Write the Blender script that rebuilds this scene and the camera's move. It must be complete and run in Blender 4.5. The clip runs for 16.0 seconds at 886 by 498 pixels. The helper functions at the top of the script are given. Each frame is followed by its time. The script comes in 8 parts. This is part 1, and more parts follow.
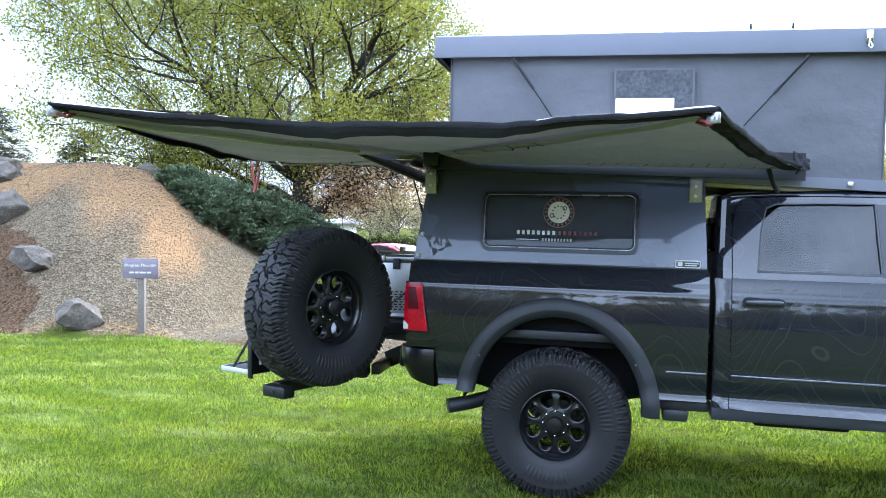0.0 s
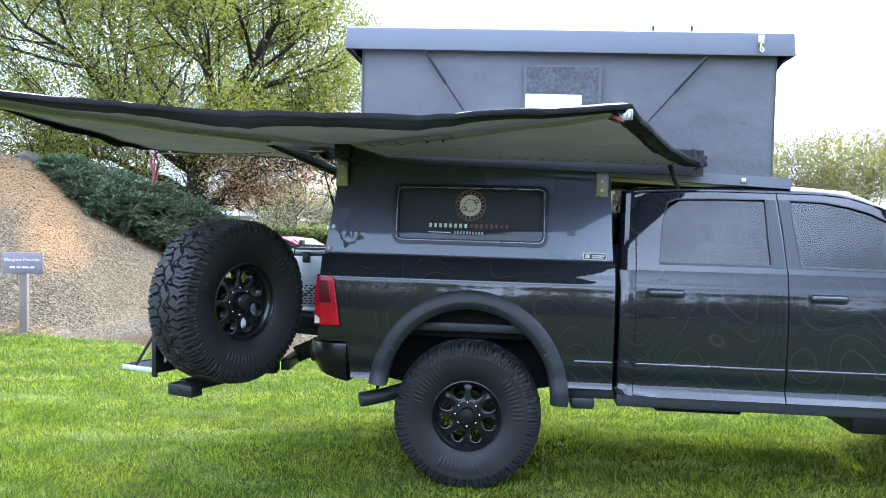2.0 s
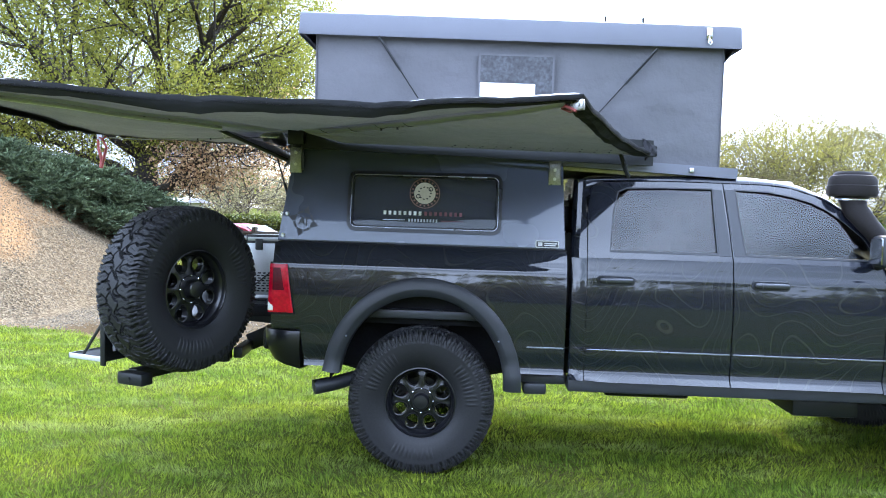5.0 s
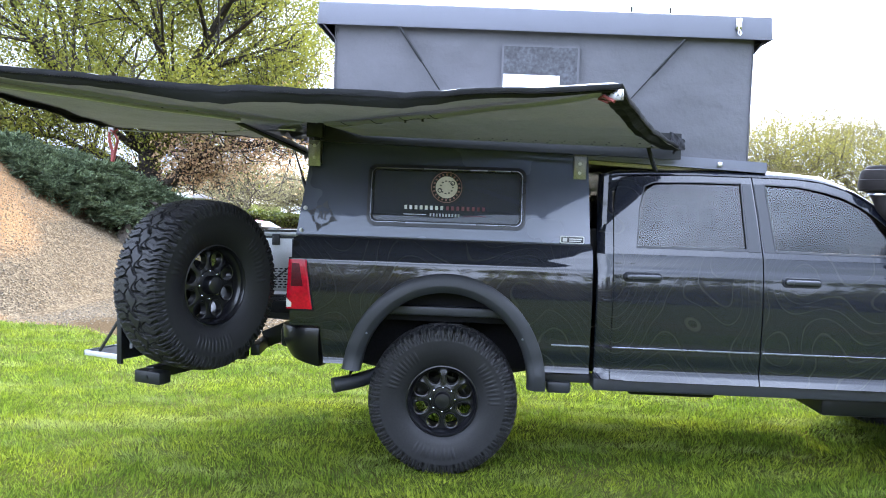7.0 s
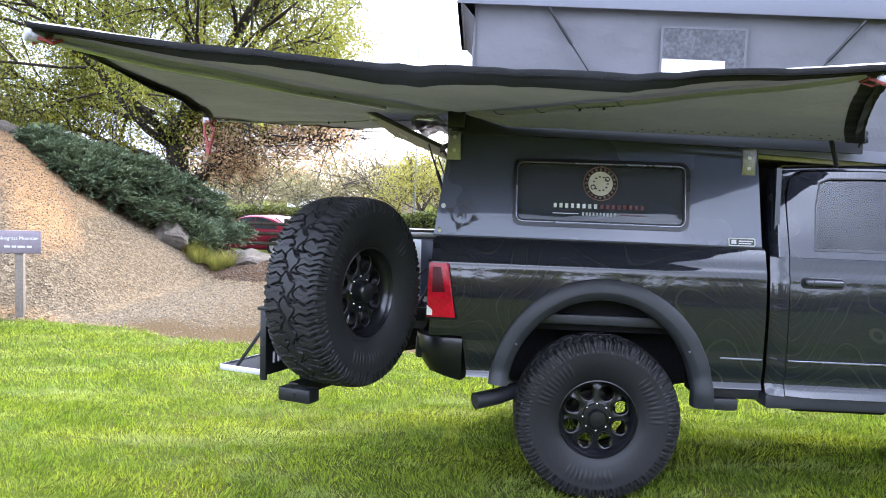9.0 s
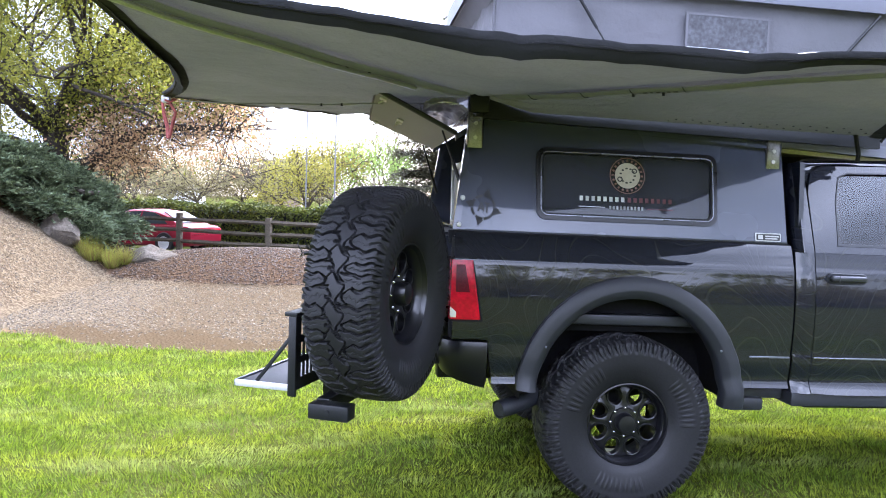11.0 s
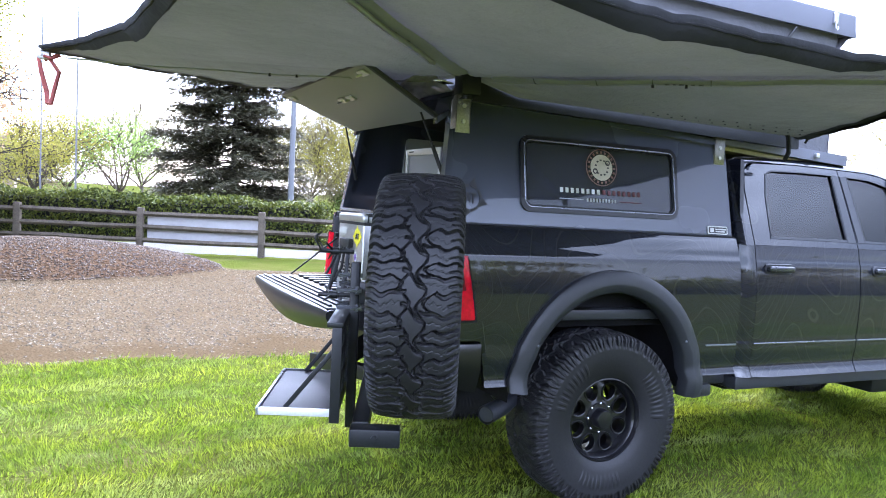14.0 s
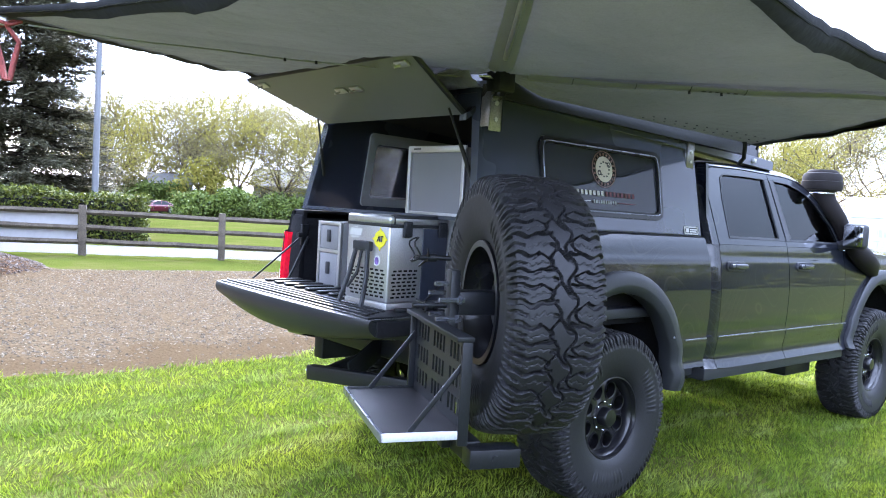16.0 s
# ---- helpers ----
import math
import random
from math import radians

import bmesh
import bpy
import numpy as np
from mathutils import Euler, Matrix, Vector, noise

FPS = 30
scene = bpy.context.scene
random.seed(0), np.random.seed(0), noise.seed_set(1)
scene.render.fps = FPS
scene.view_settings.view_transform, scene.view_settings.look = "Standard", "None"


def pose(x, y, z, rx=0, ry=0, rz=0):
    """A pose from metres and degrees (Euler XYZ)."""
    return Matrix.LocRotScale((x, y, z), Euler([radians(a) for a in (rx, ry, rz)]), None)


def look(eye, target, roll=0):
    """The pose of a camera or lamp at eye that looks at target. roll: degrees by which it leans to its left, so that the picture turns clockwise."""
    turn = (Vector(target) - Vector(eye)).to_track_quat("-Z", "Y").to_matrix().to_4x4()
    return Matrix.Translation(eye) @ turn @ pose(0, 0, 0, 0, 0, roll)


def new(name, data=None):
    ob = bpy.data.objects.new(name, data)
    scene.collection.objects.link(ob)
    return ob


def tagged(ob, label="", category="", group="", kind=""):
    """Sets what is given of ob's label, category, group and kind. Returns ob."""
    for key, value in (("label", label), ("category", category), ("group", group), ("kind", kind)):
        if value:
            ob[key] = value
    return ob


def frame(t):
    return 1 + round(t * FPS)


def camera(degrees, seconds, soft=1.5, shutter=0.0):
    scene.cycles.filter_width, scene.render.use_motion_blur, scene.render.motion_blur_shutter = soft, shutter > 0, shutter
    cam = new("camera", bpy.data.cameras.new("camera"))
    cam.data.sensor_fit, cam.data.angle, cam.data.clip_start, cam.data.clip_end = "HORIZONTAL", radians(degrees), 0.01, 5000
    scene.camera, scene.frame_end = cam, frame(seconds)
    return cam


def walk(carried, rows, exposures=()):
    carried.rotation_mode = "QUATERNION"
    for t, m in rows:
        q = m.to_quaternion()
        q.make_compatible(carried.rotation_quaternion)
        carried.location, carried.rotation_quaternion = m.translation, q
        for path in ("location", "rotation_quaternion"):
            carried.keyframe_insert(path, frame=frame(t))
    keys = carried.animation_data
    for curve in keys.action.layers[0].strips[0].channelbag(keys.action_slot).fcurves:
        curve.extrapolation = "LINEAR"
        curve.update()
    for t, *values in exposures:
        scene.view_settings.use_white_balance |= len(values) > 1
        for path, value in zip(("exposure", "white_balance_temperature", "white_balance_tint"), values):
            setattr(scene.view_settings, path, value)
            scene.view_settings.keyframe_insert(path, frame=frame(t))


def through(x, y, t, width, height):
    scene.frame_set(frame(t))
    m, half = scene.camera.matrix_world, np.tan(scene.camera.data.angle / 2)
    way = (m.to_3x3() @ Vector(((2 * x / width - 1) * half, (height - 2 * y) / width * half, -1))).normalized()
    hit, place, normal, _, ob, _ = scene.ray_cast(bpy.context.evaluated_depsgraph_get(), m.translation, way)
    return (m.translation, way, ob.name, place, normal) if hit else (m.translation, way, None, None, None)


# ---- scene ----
cam = camera(59.5, 16.0, soft=1.0)
METRES, EYE, TILT, LEAN, TURN = 4.97, 1.68, 0.0, 0.0, 13.2
ROWS = [
    (0.0, 0.0, 0.0, 0.0, 0.02, -1.57, -0.77),
    (0.5, -0.0124, 0.0025, -0.0013, -2.38, -1.57, -0.81),
    (1.0, -0.016, 0.0031, -0.0021, -4.49, -1.64, -0.86),
    (1.5, -0.0178, 0.0029, -0.0014, -6.24, -1.79, -0.89),
    (2.0, -0.0203, 0.0035, -0.001, -7.54, -1.95, -0.94),
    (2.5, -0.0208, 0.0006, -0.0008, -8.51, -2.13, -1.01),
    (3.0, -0.0203, 0.0008, -0.0015, -9.23, -2.32, -1.07),
    (3.5, -0.0193, 0.0001, -0.0016, -9.79, -2.5, -1.11),
    (4.0, -0.0196, -0.0008, -0.0015, -10.24, -2.63, -1.14),
    (6.5, -0.0289, 0.0028, -0.0001, -11.22, -3.01, -1.28),
    (7.0, -0.0454, 0.0288, -0.0037, -10.89, -3.09, -1.31),
    (7.5, -0.0739, 0.0711, -0.0027, -10.44, -3.17, -1.35),
    (8.0, -0.1181, 0.1069, -0.0047, -10.11, -3.27, -1.38),
    (8.5, -0.1719, 0.1253, -0.0011, -10.17, -3.34, -1.44),
    (9.0, -0.2108, 0.1583, -0.0055, -10.78, -3.4, -1.49),
    (11.5, -0.3725, 0.3069, -0.0149, -22.53, -3.55, -2.02),
    (12.0, -0.3928, 0.3315, -0.0152, -24.93, -3.69, -2.13),
    (12.5, -0.4416, 0.3574, -0.0139, -27.46, -3.81, -2.26),
    (13.0, -0.4778, 0.3924, -0.0176, -30.6, -3.83, -2.43),
    (13.5, -0.5102, 0.438, -0.0168, -34.51, -3.79, -2.62),
    (14.0, -0.5425, 0.48, -0.0215, -38.91, -3.69, -2.82),
    (14.5, -0.5871, 0.5243, -0.0193, -43.63, -3.64, -3.04),
    (15.0, -0.6142, 0.5741, -0.023, -47.5, -3.56, -3.18),
    (15.5, -0.6381, 0.626, -0.0226, -50.88, -3.5, -3.28),
    (16.0, -0.68, 0.68, -0.0263, -53.99, -3.42, -3.38),
]
walk(cam, [(t, pose(0, 0, EYE, TILT, LEAN, TURN) @ pose(METRES * x, METRES * y, METRES * z, 90 + pitch, roll, yaw)) for t, x, y, z, yaw, pitch, roll in ROWS], [(0.0, 1.77, 6550, 5), (4.0, 1.91, 6600, 6), (9.0, 2.00, 7350, 14), (11.5, 2.07, 7000, 18), (16.0, 2.12, 6600, 14)])

# ---- sky, sun ----
SUN_AZ = math.atan2(0.475, 0.88)          # from +y towards +x
SUN_EL = radians(39)
world = bpy.data.worlds.new("sky")
scene.world = world
world.use_nodes = True
wn, wl = world.node_tree.nodes, world.node_tree.links
wn.clear()
w_out = wn.new("ShaderNodeOutputWorld")
w_bg = wn.new("ShaderNodeBackground")
w_sky = wn.new("ShaderNodeTexSky")
w_sky.sky_type, w_sky.sun_disc = "NISHITA", False
w_sky.sun_elevation, w_sky.sun_rotation = SUN_EL, SUN_AZ
w_sky.air_density, w_sky.dust_density, w_sky.ozone_density = 1.0, 1.5, 1.0
w_co = wn.new("ShaderNodeTexCoord")
w_map = wn.new("ShaderNodeMapping")
w_map.inputs["Scale"].default_value = (1.0, 1.0, 3.2)
w_noise = wn.new("ShaderNodeTexNoise")
w_noise.inputs["Scale"].default_value, w_noise.inputs["Detail"].default_value = 2.3, 7.0
w_ramp = wn.new("ShaderNodeValToRGB")
w_ramp.color_ramp.elements[0].position, w_ramp.color_ramp.elements[1].position = 0.40, 0.60
w_ramp.color_ramp.elements[0].color = (0.36, 0.36, 0.36, 1)
w_mix = wn.new("ShaderNodeMix")
w_mix.data_type = "RGBA"
wl.new(w_co.outputs["Generated"], w_map.inputs["Vector"])
wl.new(w_map.outputs[0], w_noise.inputs["Vector"])
w_dot = wn.new("ShaderNodeVectorMath")
w_dot.operation = "DOT_PRODUCT"
w_dot.inputs[1].default_value = (math.sin(SUN_AZ) * math.cos(SUN_EL), math.cos(SUN_AZ) * math.cos(SUN_EL), math.sin(SUN_EL))
w_glow = wn.new("ShaderNodeMapRange")
w_glow.interpolation_type = "SMOOTHSTEP"
w_glow.inputs["From Min"].default_value, w_glow.inputs["From Max"].default_value = 0.55, 0.99
w_glow.inputs["To Min"].default_value, w_glow.inputs["To Max"].default_value = 1.0, 2.2
w_sep = wn.new("ShaderNodeSeparateXYZ")
wl.new(w_co.outputs["Generated"], w_sep.inputs[0])
w_high = wn.new("ShaderNodeMapRange")
w_high.interpolation_type = "SMOOTHSTEP"
w_high.inputs["From Min"].default_value, w_high.inputs["From Max"].default_value = 0.26, 0.60
w_high.inputs["To Min"].default_value, w_high.inputs["To Max"].default_value = 0.0, 17.0
wl.new(w_sep.outputs["Z"], w_high.inputs["Value"])
wl.new(w_co.outputs["Generated"], w_dot.inputs[0])
wl.new(w_dot.outputs["Value"], w_glow.inputs["Value"])
# haze low over the horizon scatters most towards the sun; the clouds opposite are lit full on
w_sq = wn.new("ShaderNodeMath")
w_sq.operation = "MULTIPLY"
wl.new(w_dot.outputs["Value"], w_sq.inputs[0])
wl.new(w_dot.outputs["Value"], w_sq.inputs[1])
w_four = wn.new("ShaderNodeMath")
w_four.operation = "MULTIPLY"
wl.new(w_sq.outputs[0], w_four.inputs[0])
wl.new(w_sq.outputs[0], w_four.inputs[1])
w_haze = wn.new("ShaderNodeMath")
w_haze.operation = "MULTIPLY_ADD"
w_haze.inputs[1].default_value, w_haze.inputs[2].default_value = 10.5, 2.4
wl.new(w_four.outputs[0], w_haze.inputs[0])
w_anti = wn.new("ShaderNodeMapRange")
w_anti.interpolation_type = "SMOOTHSTEP"
w_anti.inputs["From Min"].default_value, w_anti.inputs["From Max"].default_value = 0.10, -0.85
w_anti.inputs["To Min"].default_value, w_anti.inputs["To Max"].default_value = 0.0, 15.0
wl.new(w_dot.outputs["Value"], w_anti.inputs["Value"])
w_bank = wn.new("ShaderNodeMath")
w_bank.operation = "ADD"
wl.new(w_haze.outputs[0], w_bank.inputs[0])
wl.new(w_anti.outputs[0], w_bank.inputs[1])
w_sum = wn.new("ShaderNodeMath")
w_sum.operation = "ADD"
wl.new(w_bank.outputs[0], w_sum.inputs[0])
wl.new(w_high.outputs[0], w_sum.inputs[1])
w_mul = wn.new("ShaderNodeMath")
w_mul.operation = "MULTIPLY"
w_scale = wn.new("ShaderNodeVectorMath")
w_scale.operation = "SCALE"
w_scale.inputs[0].default_value = (0.76, 0.95, 1.40)
wl.new(w_glow.outputs[0], w_mul.inputs[0])
wl.new(w_sum.outputs[0], w_mul.inputs[1])
wl.new(w_mul.outputs[0], w_scale.inputs["Scale"])
wl.new(w_noise.outputs["Fac"], w_ramp.inputs["Fac"])
wl.new(w_ramp.outputs["Color"], w_mix.inputs["Factor"])
wl.new(w_sky.outputs[0], w_mix.inputs["A"])
wl.new(w_scale.outputs[0], w_mix.inputs["B"])
wl.new(w_mix.outputs["Result"], w_bg.inputs["Color"])
w_bg.inputs["Strength"].default_value = 0.142
wl.new(w_bg.outputs[0], w_out.inputs["Surface"])

sun = new("sun", bpy.data.lights.new("sun", "SUN"))
sun.data.energy, sun.data.angle, sun.data.color = 1.85, radians(0.9), (1.0, 0.88, 0.64)
sun_dir = Vector((math.sin(SUN_AZ) * math.cos(SUN_EL), math.cos(SUN_AZ) * math.cos(SUN_EL), math.sin(SUN_EL)))
sun.matrix_world = look(sun_dir * 60, (0, 0, 0))


# ---- materials ----
def nodes_of(name):
    m = bpy.data.materials.new(name)
    m.use_nodes = True
    nt = m.node_tree
    return m, nt.nodes, nt.links, nt.nodes["Principled BSDF"]


def noise_of(n, l, scale, detail=4.0, vec=None, rough=0.55):
    t = n.new("ShaderNodeTexNoise")
    t.inputs["Scale"].default_value, t.inputs["Detail"].default_value = scale, detail
    t.inputs["Roughness"].default_value = rough
    if vec:
        l.new(vec, t.inputs["Vector"])
    return t.outputs["Fac"]


def ramp_of(n, l, fac, stops):
    r = n.new("ShaderNodeValToRGB")
    els = r.color_ramp.elements
    while len(els) < len(stops):
        els.new(0.5)
    for e, (p, c) in zip(els, stops):
        e.position, e.color = p, (*c, 1)
    l.new(fac, r.inputs["Fac"])
    return r.outputs["Color"]


def mix_of(n, l, fac, a, b, kind="MIX"):
    m = n.new("ShaderNodeMix")
    m.data_type, m.blend_type = "RGBA", kind
    for sock, v in (("Factor", fac), ("A", a), ("B", b)):
        if isinstance(v, (int, float)):
            m.inputs[sock].default_value = v
        elif isinstance(v, tuple):
            m.inputs[sock].default_value = (*v, 1)
        else:
            l.new(v, m.inputs[sock])
    return m.outputs["Result"]


def bump_of(n, l, bsdf, height, strength, distance):
    b = n.new("ShaderNodeBump")
    b.inputs["Strength"].default_value, b.inputs["Distance"].default_value = strength, distance
    l.new(height, b.inputs["Height"])
    l.new(b.outputs[0], bsdf.inputs["Normal"])


def mat(name, base, rough=0.5, metal=0.0, vary=0.18, grain=30.0, bump=0.0, big=2.0, coat=0.0, spec=0.5, rvary=0.1):
    """A surface with fine grain and large soft wear."""
    m, n, l, b = nodes_of(name)
    co = n.new("ShaderNodeTexCoord").outputs["Object"]
    fine = noise_of(n, l, grain, 5.0, co)
    wide = noise_of(n, l, big, 3.0, co)
    lo = tuple(c * (1 - vary) for c in base)
    hi = tuple(min(1.0, c * (1 + vary)) for c in base)
    c1 = ramp_of(n, l, fine, [(0.3, lo), (0.7, hi)])
    c2 = ramp_of(n, l, wide, [(0.3, (1 - vary,) * 3), (0.7, (1.0,) * 3)])
    l.new(mix_of(n, l, 1.0, c1, c2, "MULTIPLY"), b.inputs["Base Color"])
    r = n.new("ShaderNodeMapRange")
    r.inputs["To Min"].default_value, r.inputs["To Max"].default_value = max(0.02, rough - rvary), min(1, rough + rvary)
    l.new(wide, r.inputs["Value"])
    l.new(r.outputs[0], b.inputs["Roughness"])
    b.inputs["Metallic"].default_value = metal
    b.inputs["Coat Weight"].default_value = coat
    b.inputs["Coat Roughness"].default_value = 0.04
    b.inputs["Specular IOR Level"].default_value = spec
    if bump:
        bump_of(n, l, b, fine, 0.6, bump)
    return m


def make_paint():
    """Dark metallic car paint; faint map contour lines in vinyl on the flanks."""
    m, n, l, b = nodes_of("dark_metallic_paint")
    co = n.new("ShaderNodeTexCoord").outputs["Object"]
    flake = noise_of(n, l, 900.0, 2.0, co)
    field = noise_of(n, l, 1.0, 1.2, co)
    mul = n.new("ShaderNodeMath")
    mul.operation = "MULTIPLY"
    mul.inputs[1].default_value = 36.0
    l.new(field, mul.inputs[0])
    fr = n.new("ShaderNodeMath")
    fr.operation = "FRACT"
    l.new(mul.outputs[0], fr.inputs[0])
    line = ramp_of(n, l, fr.outputs[0], [(0.0, (1, 1, 1)), (0.05, (1, 1, 1)), (0.10, (0, 0, 0)), (1.0, (0, 0, 0))])
    base = ramp_of(n, l, flake, [(0.35, (0.003, 0.004, 0.007)), (0.75, (0.009, 0.011, 0.019))])
    l.new(mix_of(n, l, line, base, (0.015, 0.016, 0.017)), b.inputs["Base Color"])
    b.inputs["Metallic"].default_value = 0.12
    b.inputs["Roughness"].default_value = 0.38
    b.inputs["Coat IOR"].default_value = 1.50
    b.inputs["Specular IOR Level"].default_value = 0.08
    b.inputs["Coat Weight"].default_value = 1.0
    b.inputs["Coat Roughness"].default_value = 0.035
    return m


def make_ground():
    """Lawn soil, gravel, bare earth, mulch and asphalt, by the region weights of the sheet."""
    m, n, l, b = nodes_of("ground_surface")
    co = n.new("ShaderNodeTexCoord").outputs["Object"]
    n1, n2, n3 = noise_of(n, l, 0.9, 6.0, co), noise_of(n, l, 14.0, 6.0, co), noise_of(n, l, 60.0, 4.0, co)

    def weight(name, soft=0.12):
        a = n.new("ShaderNodeAttribute")
        a.attribute_name = name
        add = n.new("ShaderNodeMath")
        add.operation = "ADD"
        sub = n.new("ShaderNodeMath")
        sub.operation, sub.inputs[1].default_value = "MULTIPLY_ADD", 0.5
        sub.inputs[2].default_value = -0.25
        l.new(n2, sub.inputs[0])
        l.new(a.outputs["Fac"], add.inputs[0])
        l.new(sub.outputs[0], add.inputs[1])
        r = n.new("ShaderNodeMapRange")
        r.inputs["From Min"].default_value, r.inputs["From Max"].default_value = 0.5 - soft, 0.5 + soft
        l.new(add.outputs[0], r.inputs["Value"])
        return r.outputs[0]

    grass = mix_of(n, l, n1, ramp_of(n, l, n3, [(0.3, (0.019, 0.027, 0.005)), (0.7, (0.056, 0.068, 0.013))]), (0.056, 0.067, 0.015))
    dry = ramp_of(n, l, noise_of(n, l, 0.55, 7.0, co, 0.7), [(0.48, (0, 0, 0)), (0.66, (0.75, 0.75, 0.75))])
    grass = mix_of(n, l, dry, grass, (0.080, 0.068, 0.027))
    vor = n.new("ShaderNodeTexVoronoi")
    vor.inputs["Scale"].default_value = 30.0
    l.new(co, vor.inputs["Vector"])
    stone = ramp_of(n, l, vor.outputs["Color"], [(0.1, (0.022, 0.017, 0.011)), (0.45, (0.066, 0.051, 0.033)), (0.9, (0.148, 0.119, 0.080))])
    gravel = mix_of(n, l, 0.25, stone, ramp_of(n, l, n1, [(0.3, (0.108, 0.072, 0.041)), (0.7, (0.160, 0.122, 0.083))]))
    clay = ramp_of(n, l, n2, [(0.3, (0.190, 0.095, 0.040)), (0.7, (0.270, 0.165, 0.085))])
    clay = mix_of(n, l, 0.35, clay, stone)
    chips = ramp_of(n, l, vor.outputs["Color"], [(0.1, (0.028, 0.017, 0.010)), (0.9, (0.085, 0.054, 0.034))])
    asphalt = ramp_of(n, l, n3, [(0.3, (0.090, 0.087, 0.083)), (0.7, (0.140, 0.136, 0.130))])
    c = mix_of(n, l, weight("gravel"), grass, gravel)
    c = mix_of(n, l, weight("clay", 0.3), c, clay)
    c = mix_of(n, l, weight("straw", 0.35), c, ramp_of(n, l, n3, [(0.3, (0.042, 0.028, 0.015)), (0.7, (0.076, 0.054, 0.032))]))
    c = mix_of(n, l, weight("mulch"), c, chips)
    c = mix_of(n, l, weight("asphalt", 0.06), c, asphalt)
    l.new(c, b.inputs["Base Color"])
    b.inputs["Roughness"].default_value = 1.0
    b.inputs["Specular IOR Level"].default_value = 0.0
    bump_of(n, l, b, vor.outputs["Distance"], 0.7, 0.03)
    return m


def leaf_mat(name, a, c, through=0.4, patchy=False):
    """Leaves that let part of the light through; each leaf a little different."""
    m, n, l, b = nodes_of(name)
    g = n.new("ShaderNodeNewGeometry")
    col = ramp_of(n, l, g.outputs["Random Per Island"], [(0.0, a), (1.0, c)])
    if patchy:
        co = n.new("ShaderNodeTexCoord").outputs["Object"]
        p1 = ramp_of(n, l, noise_of(n, l, 2.6, 6.0, co, 0.7), [(0.36, (0.58, 0.68, 0.55)), (0.62, (1.15, 1.08, 1.10))])
        col = mix_of(n, l, 1.0, col, p1, "MULTIPLY")
        mp = n.new("ShaderNodeMapping")
        mp.inputs["Rotation"].default_value = (0, 0, radians(-17))
        l.new(co, mp.inputs["Vector"])
        wv = n.new("ShaderNodeTexWave")
        wv.bands_direction = "Y"
        wv.inputs["Scale"].default_value, wv.inputs["Distortion"].default_value = 0.30, 2.0
        wv.inputs["Detail"].default_value, wv.inputs["Detail Scale"].default_value = 3.0, 1.6
        l.new(mp.outputs[0], wv.inputs["Vector"])
        p2 = ramp_of(n, l, wv.outputs["Fac"], [(0.25, (0.84, 0.90, 0.85)), (0.75, (1.10, 1.06, 1.0))])
        col = mix_of(n, l, 1.0, col, p2, "MULTIPLY")
        # whitish streaks: the sheen of reflecting blades, put into the colour
        mq = n.new("ShaderNodeMapping")
        mq.inputs["Rotation"].default_value, mq.inputs["Scale"].default_value = (0, 0, radians(-14)), (0.55, 2.2, 1.0)
        l.new(co, mq.inputs["Vector"])
        pale = ramp_of(n, l, noise_of(n, l, 1.5, 5.0, mq.outputs[0], 0.65), [(0.52, (0, 0, 0)), (0.74, (0.55, 0.55, 0.55))])
        col = mix_of(n, l, pale, col, (0.40, 0.43, 0.17))
    l.new(col, b.inputs["Base Color"])
    b.inputs["Roughness"].default_value = 0.6
    b.inputs["Specular IOR Level"].default_value = 0.2
    tr = n.new("ShaderNodeBsdfTranslucent")
    l.new(col, tr.inputs["Color"])
    mx = n.new("ShaderNodeMixShader")
    mx.inputs[0].default_value = through
    l.new(b.outputs[0], mx.inputs[1])
    l.new(tr.outputs[0], mx.inputs[2])
    l.new(mx.outputs[0], n["Material Output"].inputs["Surface"])
    return m


def make_canvas(name, base, through, scale=1.0, crease=0.03):
    m, n, l, b = nodes_of(name)
    co = n.new("ShaderNodeTexCoord").outputs["Object"]
    weave, fold, stain = noise_of(n, l, 240.0, 3.0, co), noise_of(n, l, 6.0 * scale, 5.0, co), noise_of(n, l, 1.3, 4.0, co)
    col = ramp_of(n, l, weave, [(0.3, tuple(v * 0.85 for v in base)), (0.7, tuple(v * 1.12 for v in base))])
    col = mix_of(n, l, 1.0, col, ramp_of(n, l, stain, [(0.3, (0.76, 0.78, 0.76)), (0.7, (1, 1, 1))]), "MULTIPLY")
    l.new(col, b.inputs["Base Color"])
    b.inputs["Roughness"].default_value = 0.8
    b.inputs["Specular IOR Level"].default_value = 0.25
    bump_of(n, l, b, fold, 0.6, crease)
    if through:
        tr = n.new("ShaderNodeBsdfTranslucent")
        l.new(col, tr.inputs["Color"])
        mx = n.new("ShaderNodeMixShader")
        mx.inputs[0].default_value = through
        l.new(b.outputs[0], mx.inputs[1])
        l.new(tr.outputs[0], mx.inputs[2])
        l.new(mx.outputs[0], n["Material Output"].inputs["Surface"])
    return m


